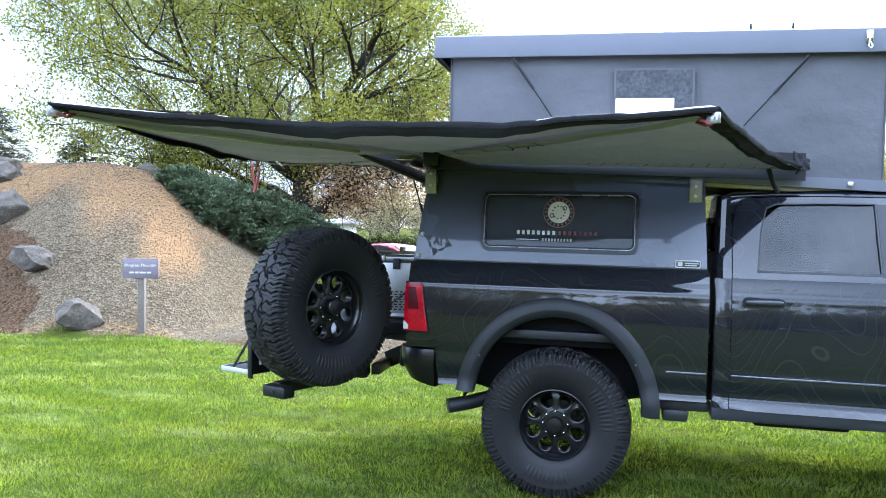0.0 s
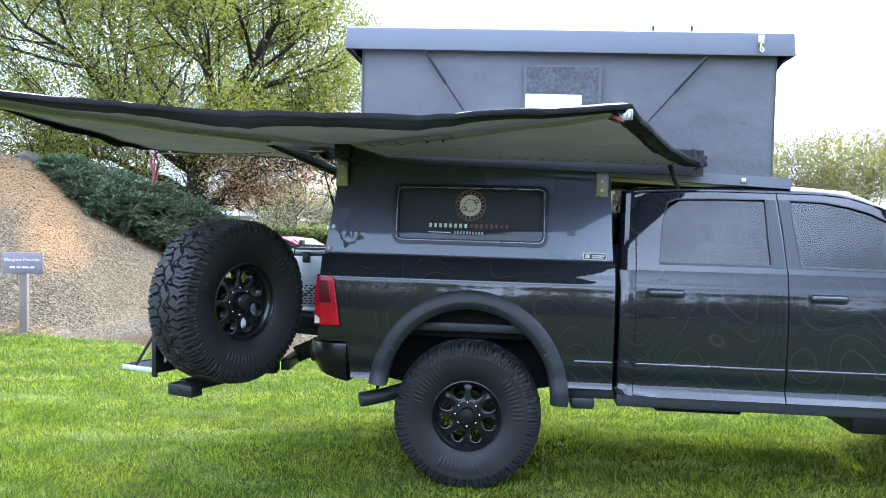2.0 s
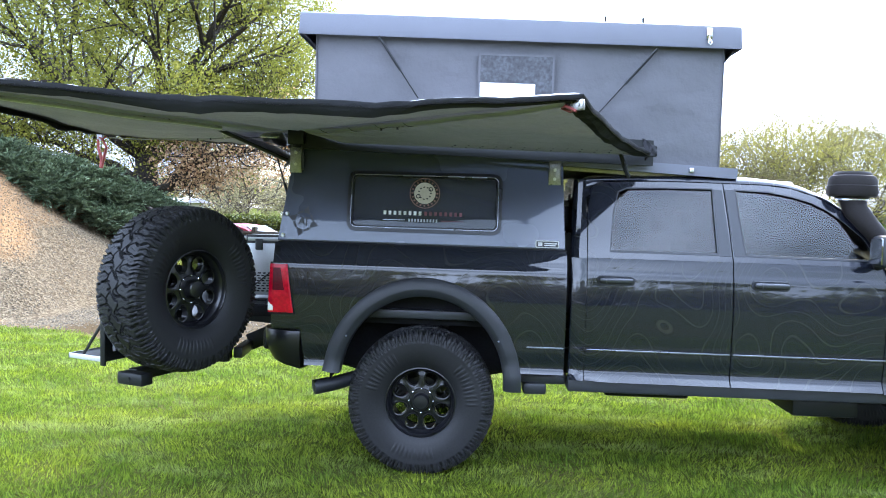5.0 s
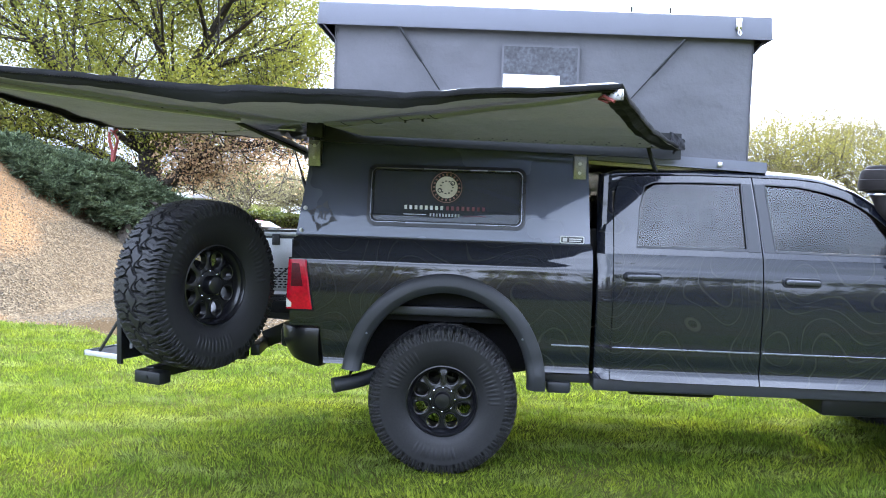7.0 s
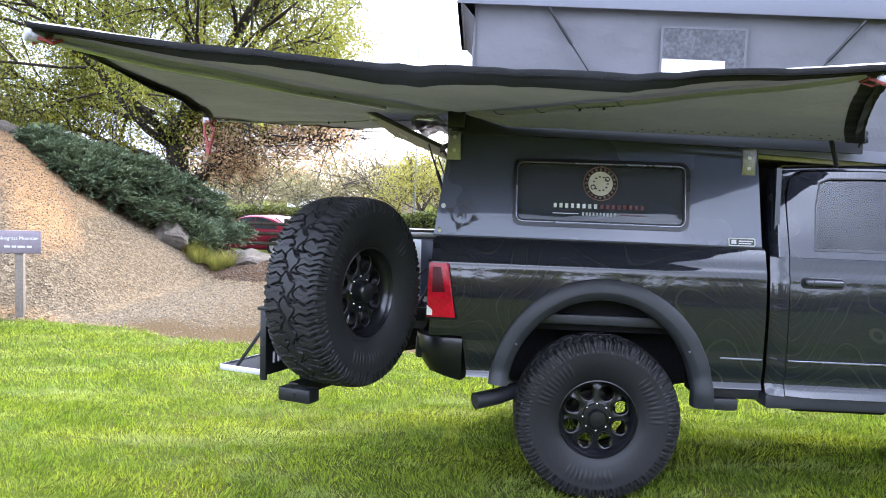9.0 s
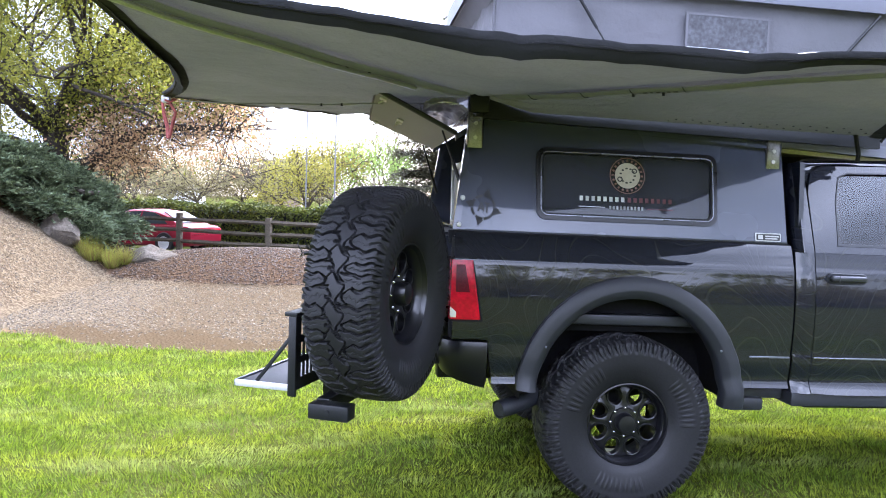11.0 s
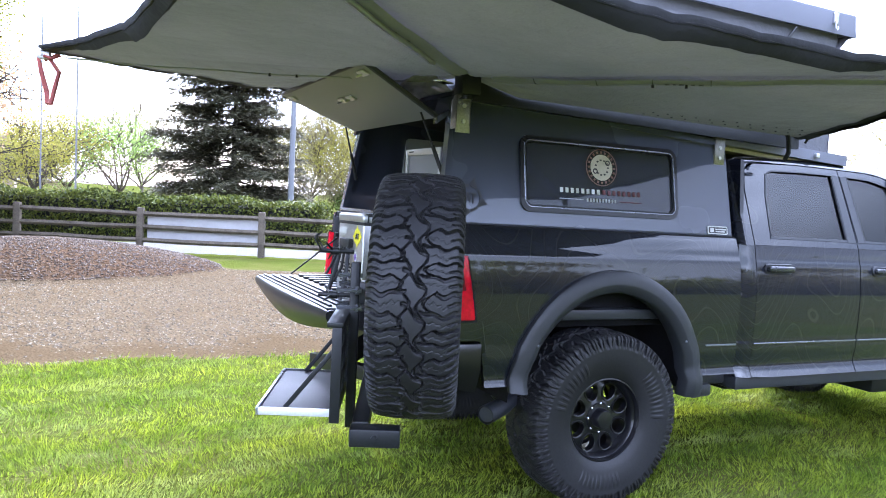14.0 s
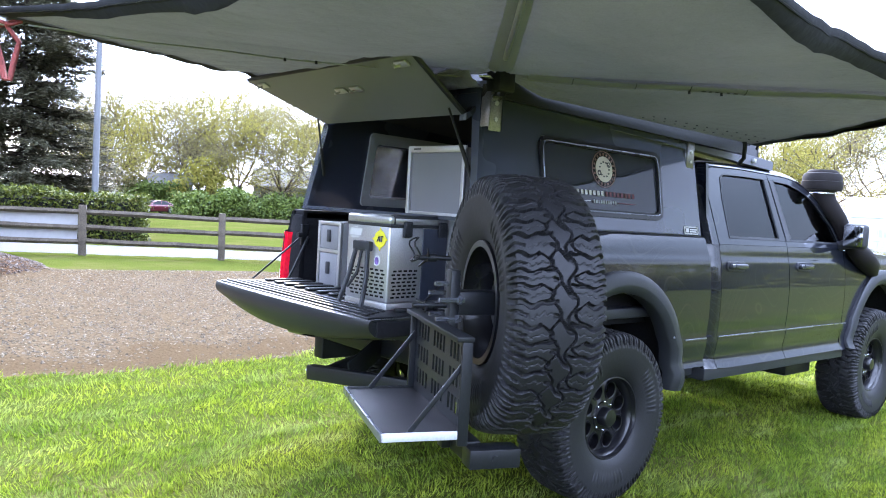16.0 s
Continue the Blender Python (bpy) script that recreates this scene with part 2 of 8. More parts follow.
def make_glass(name, tint, rough=0.0, ior=1.5, film=0.0):
    """Tinted pane: a glossy skin over see-through tint."""
    m, n, l, b = nodes_of(name)
    tr = n.new("ShaderNodeBsdfTransparent")
    tr.inputs["Color"].default_value = (*tint, 1)
    gl = n.new("ShaderNodeBsdfGlossy")
    gl.inputs["Roughness"].default_value = 0.02 + rough
    fr = n.new("ShaderNodeFresnel")
    fr.inputs["IOR"].default_value = ior
    mx = n.new("ShaderNodeMixShader")
    l.new(fr.outputs[0], mx.inputs[0])
    if film:
        df = n.new("ShaderNodeBsdfDiffuse")
        df.inputs["Color"].default_value = (0.075, 0.082, 0.105, 1)
        fm = n.new("ShaderNodeMixShader")
        fm.inputs[0].default_value = film
        l.new(tr.outputs[0], fm.inputs[1])
        l.new(df.outputs[0], fm.inputs[2])
        l.new(fm.outputs[0], mx.inputs[1])
    else:
        l.new(tr.outputs[0], mx.inputs[1])
    l.new(gl.outputs[0], mx.inputs[2])
    l.new(mx.outputs[0], n["Material Output"].inputs["Surface"])
    return m


def make_stone():
    m, n, l, b = nodes_of("weathered_limestone")
    co = n.new("ShaderNodeTexCoord").outputs["Object"]
    f1, f2 = noise_of(n, l, 3.0, 8.0, co, 0.7), noise_of(n, l, 25.0, 6.0, co)
    c = ramp_of(n, l, f1, [(0.3, (0.024, 0.018, 0.012)), (0.5, (0.060, 0.047, 0.034)), (0.75, (0.130, 0.106, 0.080))])
    l.new(mix_of(n, l, 0.4, c, ramp_of(n, l, f2, [(0.3, (0.030, 0.023, 0.016)), (0.7, (0.120, 0.098, 0.075))])), b.inputs["Base Color"])
    b.inputs["Roughness"].default_value = 0.9
    bump_of(n, l, b, f1, 1.0, 0.08)
    return m


PAINT = make_paint()
SHELL = mat("shell_powder_coat", (0.046, 0.054, 0.080), 0.26, 0.15, 0.12, 400.0, 0.0, 1.5, coat=1.0, spec=0.3)
BLACK = mat("black_plastic", (0.017, 0.0185, 0.023), 0.5, 0.0, 0.2, 200.0, 0.0008, 3.0, spec=0.4)
STEEL_BLACK = mat("black_powder_steel", (0.008, 0.009, 0.011), 0.42, 0.0, 0.3, 120.0, 0.0006, spec=0.28)
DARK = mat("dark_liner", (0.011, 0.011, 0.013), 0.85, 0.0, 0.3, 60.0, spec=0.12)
INTAKE = mat("black_moulded_plastic", (0.013, 0.011, 0.011), 0.65, 0.0, 0.3, 160.0, spec=0.12)
BRIGHTEDGE = mat("bright_metal_edge", (0.46, 0.46, 0.47), 0.38, 0.35, 0.08, 120.0)
RUBBER = mat("tyre_rubber", (0.010, 0.010, 0.012), 0.55, 0.0, 0.35, 90.0, 0.001, 4.0, spec=0.30)
RIM = mat("black_wheel_enamel", (0.006, 0.006, 0.008), 0.3, 0.1, 0.2, 150.0, coat=0.2, spec=0.4)
CHROME = mat("chrome", (0.66, 0.67, 0.69), 0.18, 1.0, 0.05, 80.0)
MIRROR = mat("mirror_glass", (0.30, 0.31, 0.33), 0.04, 1.0, 0.03, 40.0)
ALU = mat("brushed_aluminium", (0.55, 0.55, 0.55), 0.38, 0.9, 0.12, 150.0, 0.0003)
SILVER = mat("silver_panel", (0.44, 0.44, 0.445), 0.34, 0.75, 0.1, 120.0, 0.0003)
GREYPANEL = mat("grey_composite_panel", (0.185, 0.184, 0.195), 0.5, 0.1, 0.12, 200.0, 0.0003)
LID = mat("tent_lid_metal", (0.105, 0.109, 0.134), 0.45, 0.15, 0.1, 300.0, 0.0004, 1.2)
TENT = make_canvas("tent_canvas", (0.098, 0.097, 0.108), 0.0)
AWNING = make_canvas("sage_awning_canvas", (0.245, 0.230, 0.222), 0.032, 1.5, 0.05)
SLEEVE = make_canvas("arm_sleeve_canvas", (0.31, 0.295, 0.46), 0.0, 0.6)
SATIN = mat("satin_dark_panel", (0.014, 0.015, 0.017), 0.30, 0.0, 0.2, 200.0, spec=0.28)
# paler than the awning cloth to paint in its sunlit edge; also the arm cord
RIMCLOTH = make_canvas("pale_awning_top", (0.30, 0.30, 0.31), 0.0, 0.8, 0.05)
HEM = make_canvas("black_hem", (0.018, 0.018, 0.022), 0.0)
MESHNET = mat("dark_mesh_net", (0.055, 0.057, 0.065), 0.8, 0.0, 0.45, 45.0, 0.001, 8.0)
COVER = mat("lilac_vinyl_cover", (0.36, 0.35, 0.46), 0.32, 0.0, 0.15, 30.0, 0.002, 6.0, spec=0.5)
CLEARPVC = mat("white_vinyl", (0.72, 0.74, 0.76), 0.35, 0.0, 0.08, 20.0)
GLASS = make_glass("tinted_glass", (0.34, 0.36, 0.355), 0.0, 1.48)
PALE_GLASS = make_glass("pale_window_glass", (0.62, 0.63, 0.64), 0.0, 1.5, 0.5)
TRIMGREY = mat("dark_anodised_trim", (0.20, 0.21, 0.24), 0.28, 0.8, 0.1, 120.0)
TRAILER = mat("trailer_siding_paint", (0.50, 0.50, 0.52), 0.4, 0.0, 0.08, 3.0, 0.0, 2.0)
GREYFRAME = mat("grey_painted_frame", (0.33, 0.35, 0.36), 0.45, 0.2, 0.1, 120.0)
NAVYPANEL = mat("dark_blue_side_panel", (0.030, 0.036, 0.055), 0.3, 0.2, 0.1, 150.0)
TRAYTOP = mat("black_tray_laminate", (0.020, 0.019, 0.021), 0.5, 0.0, 0.25, 160.0, 0.0006, spec=0.22)
SHELL_GLASS = make_glass("smoked_shell_glass", (0.22, 0.23, 0.26), 0.0, 1.5, 0.45)
GLASS_DARK = make_glass("dark_tinted_glass", (0.27, 0.28, 0.29), 0.0, 1.48)
HANDLE = mat("smoked_chrome", (0.05, 0.052, 0.06), 0.22, 0.5, 0.1, 120.0)
REDLENS = mat("red_lens", (0.60, 0.002, 0.022), 0.15, 0.0, 0.3, 40.0, 0.001, coat=0.15, spec=0.25)
REDCORE = mat("dark_lamp_core", (0.11, 0.002, 0.010), 0.2, 0.0, 0.3, 90.0, 0.001, spec=0.2)
CLEARLENS = mat("clear_lens", (0.75, 0.74, 0.72), 0.12, 0.0, 0.1, 60.0, 0.001, coat=0.8)
WHITE = mat("white_decal", (0.50, 0.50, 0.49), 0.5, 0.0, 0.05)
DECAL_RED = mat("red_decal", (0.12, 0.024, 0.030), 0.5, 0.0, 0.05)
DECAL_RUST = mat("rust_tan_decal", (0.20, 0.10, 0.075), 0.5, 0.0, 0.08)
DECAL_TAN = mat("tan_decal", (0.50, 0.45, 0.36), 0.5, 0.0, 0.08)
DECAL_DARK = mat("dark_decal", (0.012, 0.012, 0.016), 0.5, 0.0, 0.05)
YELLOW = mat("yellow_decal", (0.70, 0.62, 0.03), 0.5, 0.0, 0.05)
PURPLE = mat("purple_decal", (0.16, 0.10, 0.30), 0.5, 0.0, 0.05)
PLY = mat("tent_underside", (0.46, 0.42, 0.30), 0.6, 0.0, 0.15, 40.0)
GOLDBRKT = mat("brushed_bracket_metal", (0.31, 0.305, 0.31), 0.30, 0.8, 0.2, 120.0, 0.0004)
STRAP = mat("red_webbing", (0.20, 0.032, 0.026), 0.8, 0.0, 0.4, 120.0, 0.001)
WOODGREY = mat("weathered_fence_wood", (0.092, 0.076, 0.060), 0.9, 0.0, 0.4, 45.0, 0.004, 5.0, spec=0.08)
SIGNPOST = mat("sign_post_wood", (0.135, 0.108, 0.086), 0.8, 0.0, 0.25, 50.0, 0.002)
SIGNFACE = mat("grey_violet_sign_board", (0.150, 0.120, 0.142), 0.55, 0.0, 0.1, 30.0)
STONE = make_stone()
GROUND = make_ground()
BARK = mat("bark", (0.048, 0.040, 0.034), 0.95, 0.0, 0.4, 25.0, 0.02, 2.0, spec=0.15)
TWIG = mat("pale_twig_bark", (0.072, 0.056, 0.044), 0.95, 0.0, 0.3, 25.0, 0.01, spec=0.15)
LEAF_SPRING = leaf_mat("spring_leaf", (0.080, 0.092, 0.014), (0.255, 0.255, 0.045), 0.5)
LEAF_PINK = leaf_mat("bronze_blossom", (0.28, 0.155, 0.090), (0.52, 0.36, 0.20), 0.45)
LEAF_YELLOW = leaf_mat("yellow_bud_leaf", (0.150, 0.140, 0.026), (0.300, 0.270, 0.060), 0.40)
LEAF_PALE = leaf_mat("pale_bud_leaf", (0.130, 0.112, 0.055), (0.230, 0.200, 0.105), 0.40)
NEEDLE = leaf_mat("conifer_needle", (0.046, 0.046, 0.030), (0.125, 0.118, 0.075), 0.3)
JUNIPER = leaf_mat("juniper_spray", (0.036, 0.056, 0.036), (0.170, 0.215, 0.118), 0.22)
LEAF_FRESH = leaf_mat("fresh_green_leaf", (0.12, 0.20, 0.05), (0.26, 0.36, 0.10), 0.5)
SHRUB = leaf_mat("field_shrub_leaf", (0.034, 0.056, 0.012), (0.110, 0.145, 0.028), 0.3)
HEDGE = leaf_mat("hedge_leaf", (0.016, 0.026, 0.006), (0.105, 0.120, 0.018), 0.22)
BLADE = leaf_mat("grass_blade", (0.044, 0.073, 0.006), (0.250, 0.325, 0.036), 0.5, patchy=True)
TUFT = leaf_mat("ornamental_grass", (0.150, 0.092, 0.045), (0.250, 0.300, 0.050), 0.4)
PEBBLE = leaf_mat("gravel_stone", (0.032, 0.024, 0.015), (0.138, 0.108, 0.070), 0.0)
CHIP = leaf_mat("mulch_chip", (0.018, 0.011, 0.007), (0.066, 0.042, 0.027), 0.0)
CARRED = mat("red_car_paint", (0.20, 0.006, 0.018), 0.5, 0.0, 0.1, 300.0, spec=0.15)
CARGLASS = mat("dark_car_glass", (0.020, 0.024, 0.026), 0.3, 0.0, 0.1, 50.0, spec=0.12)
CARMAROON = mat("maroon_car_paint", (0.10, 0.012, 0.022), 0.3, 0.3, 0.1, 300.0, coat=1.0)
SIDING = mat("pale_siding", (0.60, 0.60, 0.58), 0.7, 0.0, 0.08, 12.0)
ROOFING = mat("grey_roof_shingle", (0.16, 0.16, 0.17), 0.85, 0.0, 0.2, 20.0)
BRICKWALL = mat("brown_brick_far", (0.26, 0.19, 0.15), 0.85, 0.0, 0.2, 12.0)
POLE = mat("grey_steel_pole", (0.13, 0.135, 0.15), 0.55, 0.2, 0.1, 20.0)
BANNER = mat("white_banner_vinyl", (0.28, 0.272, 0.275), 0.6, 0.0, 0.06, 8.0)
SEAT = mat("seat_cloth", (0.05, 0.05, 0.055), 0.9, 0.0, 0.2, 80.0)


# ---- building helpers ----
def finish(bm, name, material, sharp=38.0):
    bmesh.ops.recalc_face_normals(bm, faces=bm.faces[:])
    lim = radians(sharp)
    for f in bm.faces:
        f.smooth = True
    for e in bm.edges:
        e.smooth = len(e.link_faces) == 2 and e.calc_face_angle(0) < lim
    me = bpy.data.meshes.new(name)
    bm.to_mesh(me)
    bm.free()
    me.materials.append(material)
    return me


def part(name, bm, material, parent=None, label="", m=None):
    """One bmesh as one mesh object under a thing or under a part."""
    ob = new(name, finish(bm, name, material))
    if parent:
        ob.parent = parent
    if m is not None:
        ob.matrix_basis = m
    return tagged(ob, label)


def again(ob, parent, m):
    """The same mesh once more under parent."""
    o = new(ob.name.split(".")[0], ob.data)
    o.parent, o.matrix_basis = parent, m
    return o


def thing(name, label, category, m=None, group="", kind=""):
    e = new(name)
    e.empty_display_size = 0.1
    if m is not None:
        e.matrix_basis = m
    return tagged(e, label, category, group, kind)


def solo(name, bm, material, label, category, m=None, group="", kind=""):
    return tagged(part(name, bm, material, None, "", m), label, category, group, kind)


def B():
    return bmesh.new()


def box(bm, x0, x1, y0, y1, z0, z1, bevel=0.0, m=None, seg=2):
    vs = bmesh.ops.create_cube(bm, size=1.0)["verts"]
    for v in vs:
        v.co = Vector((x0 + (v.co.x + 0.5) * (x1 - x0), y0 + (v.co.y + 0.5) * (y1 - y0), z0 + (v.co.z + 0.5) * (z1 - z0)))
    if bevel:
        es = list({e for v in vs for e in v.link_edges})
        vs = list({v for f in bmesh.ops.bevel(bm, geom=es, offset=bevel, segments=seg, affect="EDGES", profile=0.5)["faces"] for v in f.verts} | {v for v in vs if v.is_valid})
    if m is not None:
        bmesh.ops.transform(bm, matrix=m, verts=vs)
    return vs


def ring_loop(bm, c, u, v, r, n, start=0.0):
    return [bm.verts.new(c + (u * math.cos(start + 2 * math.pi * k / n) + v * math.sin(start + 2 * math.pi * k / n)) * r) for k in range(n)]


def bridge(bm, a, b, closed=True):
    n = len(a)
    for k in range(n if closed else n - 1):
        j = (k + 1) % n
        bm.faces.new((a[k], a[j], b[j], b[k]))


def path(bm, pts, radii, n=8, caps=True):
    """A round tube through the points."""
    pts = [Vector(p) for p in pts]
    if isinstance(radii, (int, float)):
        radii = [radii] * len(pts)
    loops, u = [], None
    for k, p in enumerate(pts):
        d = (pts[min(k + 1, len(pts) - 1)] - pts[max(k - 1, 0)]).normalized()
        if u is None:
            u = d.orthogonal().normalized()
        u = (u - d * u.dot(d))
        u = u.normalized() if u.length > 1e-6 else d.orthogonal().normalized()
        loops.append(ring_loop(bm, p, u, d.cross(u), radii[k], n))
    for a, b in zip(loops, loops[1:]):
        bridge(bm, a, b)
    if caps:
        bm.faces.new(loops[0][::-1])
        bm.faces.new(loops[-1])
    return loops


def lathe(bm, prof, n, m=None, start=0.0, closed=False):
    """Revolve (radius, y) round the y axis."""
    loops = []
    for r, y in prof:
        loops.append([Vector((r * math.cos(start + 2 * math.pi * k / n), y, r * math.sin(start + 2 * math.pi * k / n))) for k in range(n)])
    vs = [[bm.verts.new(m @ p if m else p) for p in lp] for lp in loops]
    for a, b in zip(vs, vs[1:]):
        bridge(bm, a, b)
    if closed:
        bridge(bm, vs[-1], vs[0])
    return vs


def slab(bm, pts, depth):
    """A polygon of 3D points, thickened along depth."""
    d = Vector(depth)
    a = [bm.verts.new(Vector(p)) for p in pts]
    b = [bm.verts.new(Vector(p) + d) for p in pts]
    bm.faces.new(a)
    bm.faces.new(b[::-1])
    bridge(bm, a, b)


def frame_panel(bm, outer, inner, f, depth, sub=3):
    """A plate with an opening; outer and inner are corner lists of equal length, f maps (x, z) to 3D."""
    def dense(c):
        out = []
        for k in range(len(c)):
            p, q = c[k], c[(k + 1) % len(c)]
            out += [(p[0] + (q[0] - p[0]) * s / sub, p[1] + (q[1] - p[1]) * s / sub) for s in range(sub)]
        return out
    d = Vector(depth)
    o, i = dense(outer), dense(inner)
    o1, i1 = [bm.verts.new(Vector(f(*p))) for p in o], [bm.verts.new(Vector(f(*p))) for p in i]
    o2, i2 = [bm.verts.new(Vector(f(*p)) + d) for p in o], [bm.verts.new(Vector(f(*p)) + d) for p in i]
    for a, b in ((o1, i1), (i1, i2), (i2, o2), (o2, o1)):
        bridge(bm, a, b)


def rounded(x0, x1, z0, z1, r, k=4):
    out = []
    for cx, cz, a in ((x1 - r, z1 - r, 0), (x0 + r, z1 - r, 90), (x0 + r, z0 + r, 180), (x1 - r, z0 + r, 270)):
        out += [(cx + r * math.cos(radians(a + 90 * s / k)), cz + r * math.sin(radians(a + 90 * s / k))) for s in range(k + 1)]
    return out


def sheet(bm, f, nu, nv, depth=None):
    """A surface f(u, v), u and v from 0 to 1; with a depth it gets a second skin and rims."""
    g = [[bm.verts.new(Vector(f(i / nu, j / nv))) for j in range(nv + 1)] for i in range(nu + 1)]
    for i in range(nu):
        for j in range(nv):
            bm.faces.new((g[i][j], g[i + 1][j], g[i + 1][j + 1], g[i][j + 1]))
    if depth is not None:
        d = Vector(depth)
        h = [[bm.verts.new(v.co + d) for v in row] for row in g]
        for i in range(nu):
            for j in range(nv):
                bm.faces.new((h[i][j + 1], h[i + 1][j + 1], h[i + 1][j], h[i][j]))
        rim = [(i, 0) for i in range(nu + 1)] + [(nu, j) for j in range(1, nv + 1)] + [(i, nv) for i in range(nu - 1, -1, -1)] + [(0, j) for j in range(nv - 1, 0, -1)]
        bridge(bm, [g[i][j] for i, j in rim], [h[i][j] for i, j in rim])
    return g


def step(a, b, x):
    t = min(1.0, max(0.0, (x - a) / (b - a)))
    return t * t * (3 - 2 * t)


def soft_min(a, b, k):
    h = max(k - abs(a - b), 0.0) / k
    return min(a, b) - h * h * k * 0.25


def fast_mesh(name, verts, faces, material, smooth=False):
    """A mesh from numpy arrays: verts (n, 3), faces (m, 3 or 4)."""
    me = bpy.data.meshes.new(name)
    verts, faces = np.asarray(verts, np.float32), np.asarray(faces, np.int32)
    m, k = faces.shape
    me.vertices.add(len(verts))
    me.vertices.foreach_set("co", verts.ravel())
    me.loops.add(m * k)
    me.loops.foreach_set("vertex_index", faces.ravel())
    me.polygons.add(m)
    me.polygons.foreach_set("loop_start", np.arange(0, m * k, k, dtype=np.int32))
    me.polygons.foreach_set("use_smooth", np.full(m, smooth))
    me.update(calc_edges=True)
    me.materials.append(material)
    return me


# ---- ground ----
def hill(x, y):
    """The gravel test hill."""
    wob = 0.10 * noise.noise(Vector((x * 0.6, y * 0.6, 3.1)))
    side = 0.75 * (-6.50 - x)
    front = 0.80 * (y - 10.1 - 0.12 * max(0.0, -8.5 - x))
    back = 0.75 * (20.5 - y)
    h = soft_min(soft_min(side, front, 1.2), soft_min(3.10, back, 0.8), 0.9)
    return max(0.0, h + wob * step(0.0, 0.8, h)) if h > 0 else 0.0


def mound(x, y):
    """The low heap of mulch by the fence."""
    d = ((x + 3.9) / 3.6) ** 2 + ((y - 17.6) / 2.6) ** 2
    return 0.53 * max(0.0, 1 - d) ** 0.8


def ground_z(x, y):
    flat = -0.100 + 0.075 * step(7.0, 13.0, y) - 0.011 * min(5.0, max(0.0, x + 0.4)) * (1 - step(8.0, 12.0, y))
    fine = 0.012 * noise.noise(Vector((x * 0.9, y * 0.9, 0.0)))
    # beyond the road the field falls away
    flat -= 1.2 * step(10.0, 55.0, (x + 1.65) * 0.418 + (y - 21.2) * 0.909) * step(6.0, 20.0, x)
    off, along = (x + 1.65) * 0.418 + (y - 21.2) * 0.909, (x + 1.65) * 0.909 - (y - 21.2) * 0.418
    flat -= 0.22 * step(0.3, 1.3, off) * step(-2.0, -5.5, along)
    return flat + fine + hill(x, y) + mound(x, y)


def lawn_edge(x):
    """Where the lawn ends and the gravel begins."""
    return 9.35 + 0.95 * step(-3.0, -6.5, x) - 0.30 * step(-8.3, -10.0, x) + 0.10 * math.sin(x * 1.7) + 0.06 * math.sin(x * 4.3) + 0.25 * step(2.0, 9.0, x)


FENCE_A, FENCE_D = Vector((-1.65, 21.2)), Vector((2.61, -1.2)).normalized()
FENCE_N = Vector((-FENCE_D.y, FENCE_D.x))


def regions(x, y):
    """Weights of gravel, clay, mulch and asphalt."""
    e = y - lawn_edge(x)
    h = hill(x, y)
    off = (Vector((x, y)) - FENCE_A).dot(FENCE_N)
    along = (Vector((x, y)) - FENCE_A).dot(FENCE_D)
    gravel = step(-0.12, 0.12, e) * step(-2.4, -3.0, off + 0.35 * math.sin(along * 0.7))
    mul = step(0.03, 0.10, mound(x, y))
    left = step(-9.0, -9.3, x + 1.18 * (y - 10.6) + 0.25 * math.sin(y * 2.0) + 0.2 * math.sin(y * 5.1)) * step(3.0, 2.4, h) * step(-0.1, 0.1, e)
    clay = gravel * max(0.95 * step(1.3, 2.6, h + 0.3 * math.sin(x * 1.3) + 0.25 * math.sin(x * 3.1 + y)), 0.12 * step(0.2, 0.8, h), 0.80 * step(0.6, 0.0, abs(x + 7.9 + 0.75 * (y - 12.5)) - 0.4) * step(0.4, 1.2, h),
                        0.62 * step(0.45, 0.1, e))
    road = step(0.25, 0.45, off) * step(3.1, 2.9, off)
    bed = step(16.0, 16.6, y) * step(-5.2, -5.6, x) * step(2.4, 1.5, h) * step(21, 20, y)
    straw = gravel * step(1.7, 0.3, e + 0.25 * math.sin(x * 1.9) + 0.15 * math.sin(x * 4.7 + y)) * step(0.5, 0.2, h) * step(-6.4, -5.4, x)
    yard = 0.60 * gravel * step(-6.2, -4.2, x) * step(0.4, 0.1, h)
    straw = max(straw, yard)
    return gravel, clay, max(mul, left, bed * 0.9), road, straw


def axis_steps(spans):
    out = [spans[0][0]]
    for a, b, s in spans:
        n = max(1, round((b - a) / s))
        out += [a + (b - a) * k / n for k in range(1, n + 1)]
    return out


def build_ground():
    xs = axis_steps([(-900, -100, 100), (-100, -30, 10), (-30, -14, 1.0), (-14, 8, 0.2), (8, 30, 1.0), (30, 100, 10), (100, 900, 100)])
    ys = axis_steps([(-900, -60, 120), (-60, -4, 8), (-4, 2, 1.0), (2, 24, 0.2), (24, 50, 1.0), (50, 150, 10), (150, 1200, 150)])
    nx, ny = len(xs), len(ys)
    verts, w = [], [[], [], [], [], []]
    for y in ys:
        for x in xs:
            verts.append((x, y, ground_z(x, y)))
            for k, v in enumerate(regions(x, y)):
                w[k].append(v)
    idx = np.arange(nx * ny).reshape(ny, nx)
    faces = np.stack([idx[:-1, :-1], idx[:-1, 1:], idx[1:, 1:], idx[1:, :-1]], -1).reshape(-1, 4)
    me = fast_mesh("ground", verts, faces, GROUND, True)
    for name, vals in zip(("gravel", "clay", "mulch", "asphalt", "straw"), w):
        me.attributes.new(name, "FLOAT", "POINT").data.foreach_set("value", np.array(vals, np.float32))
    tagged(new("ground", me), "mown lawn running into a pale gravel yard, a gravel hill and a road", "ground", kind="structure")


build_ground()


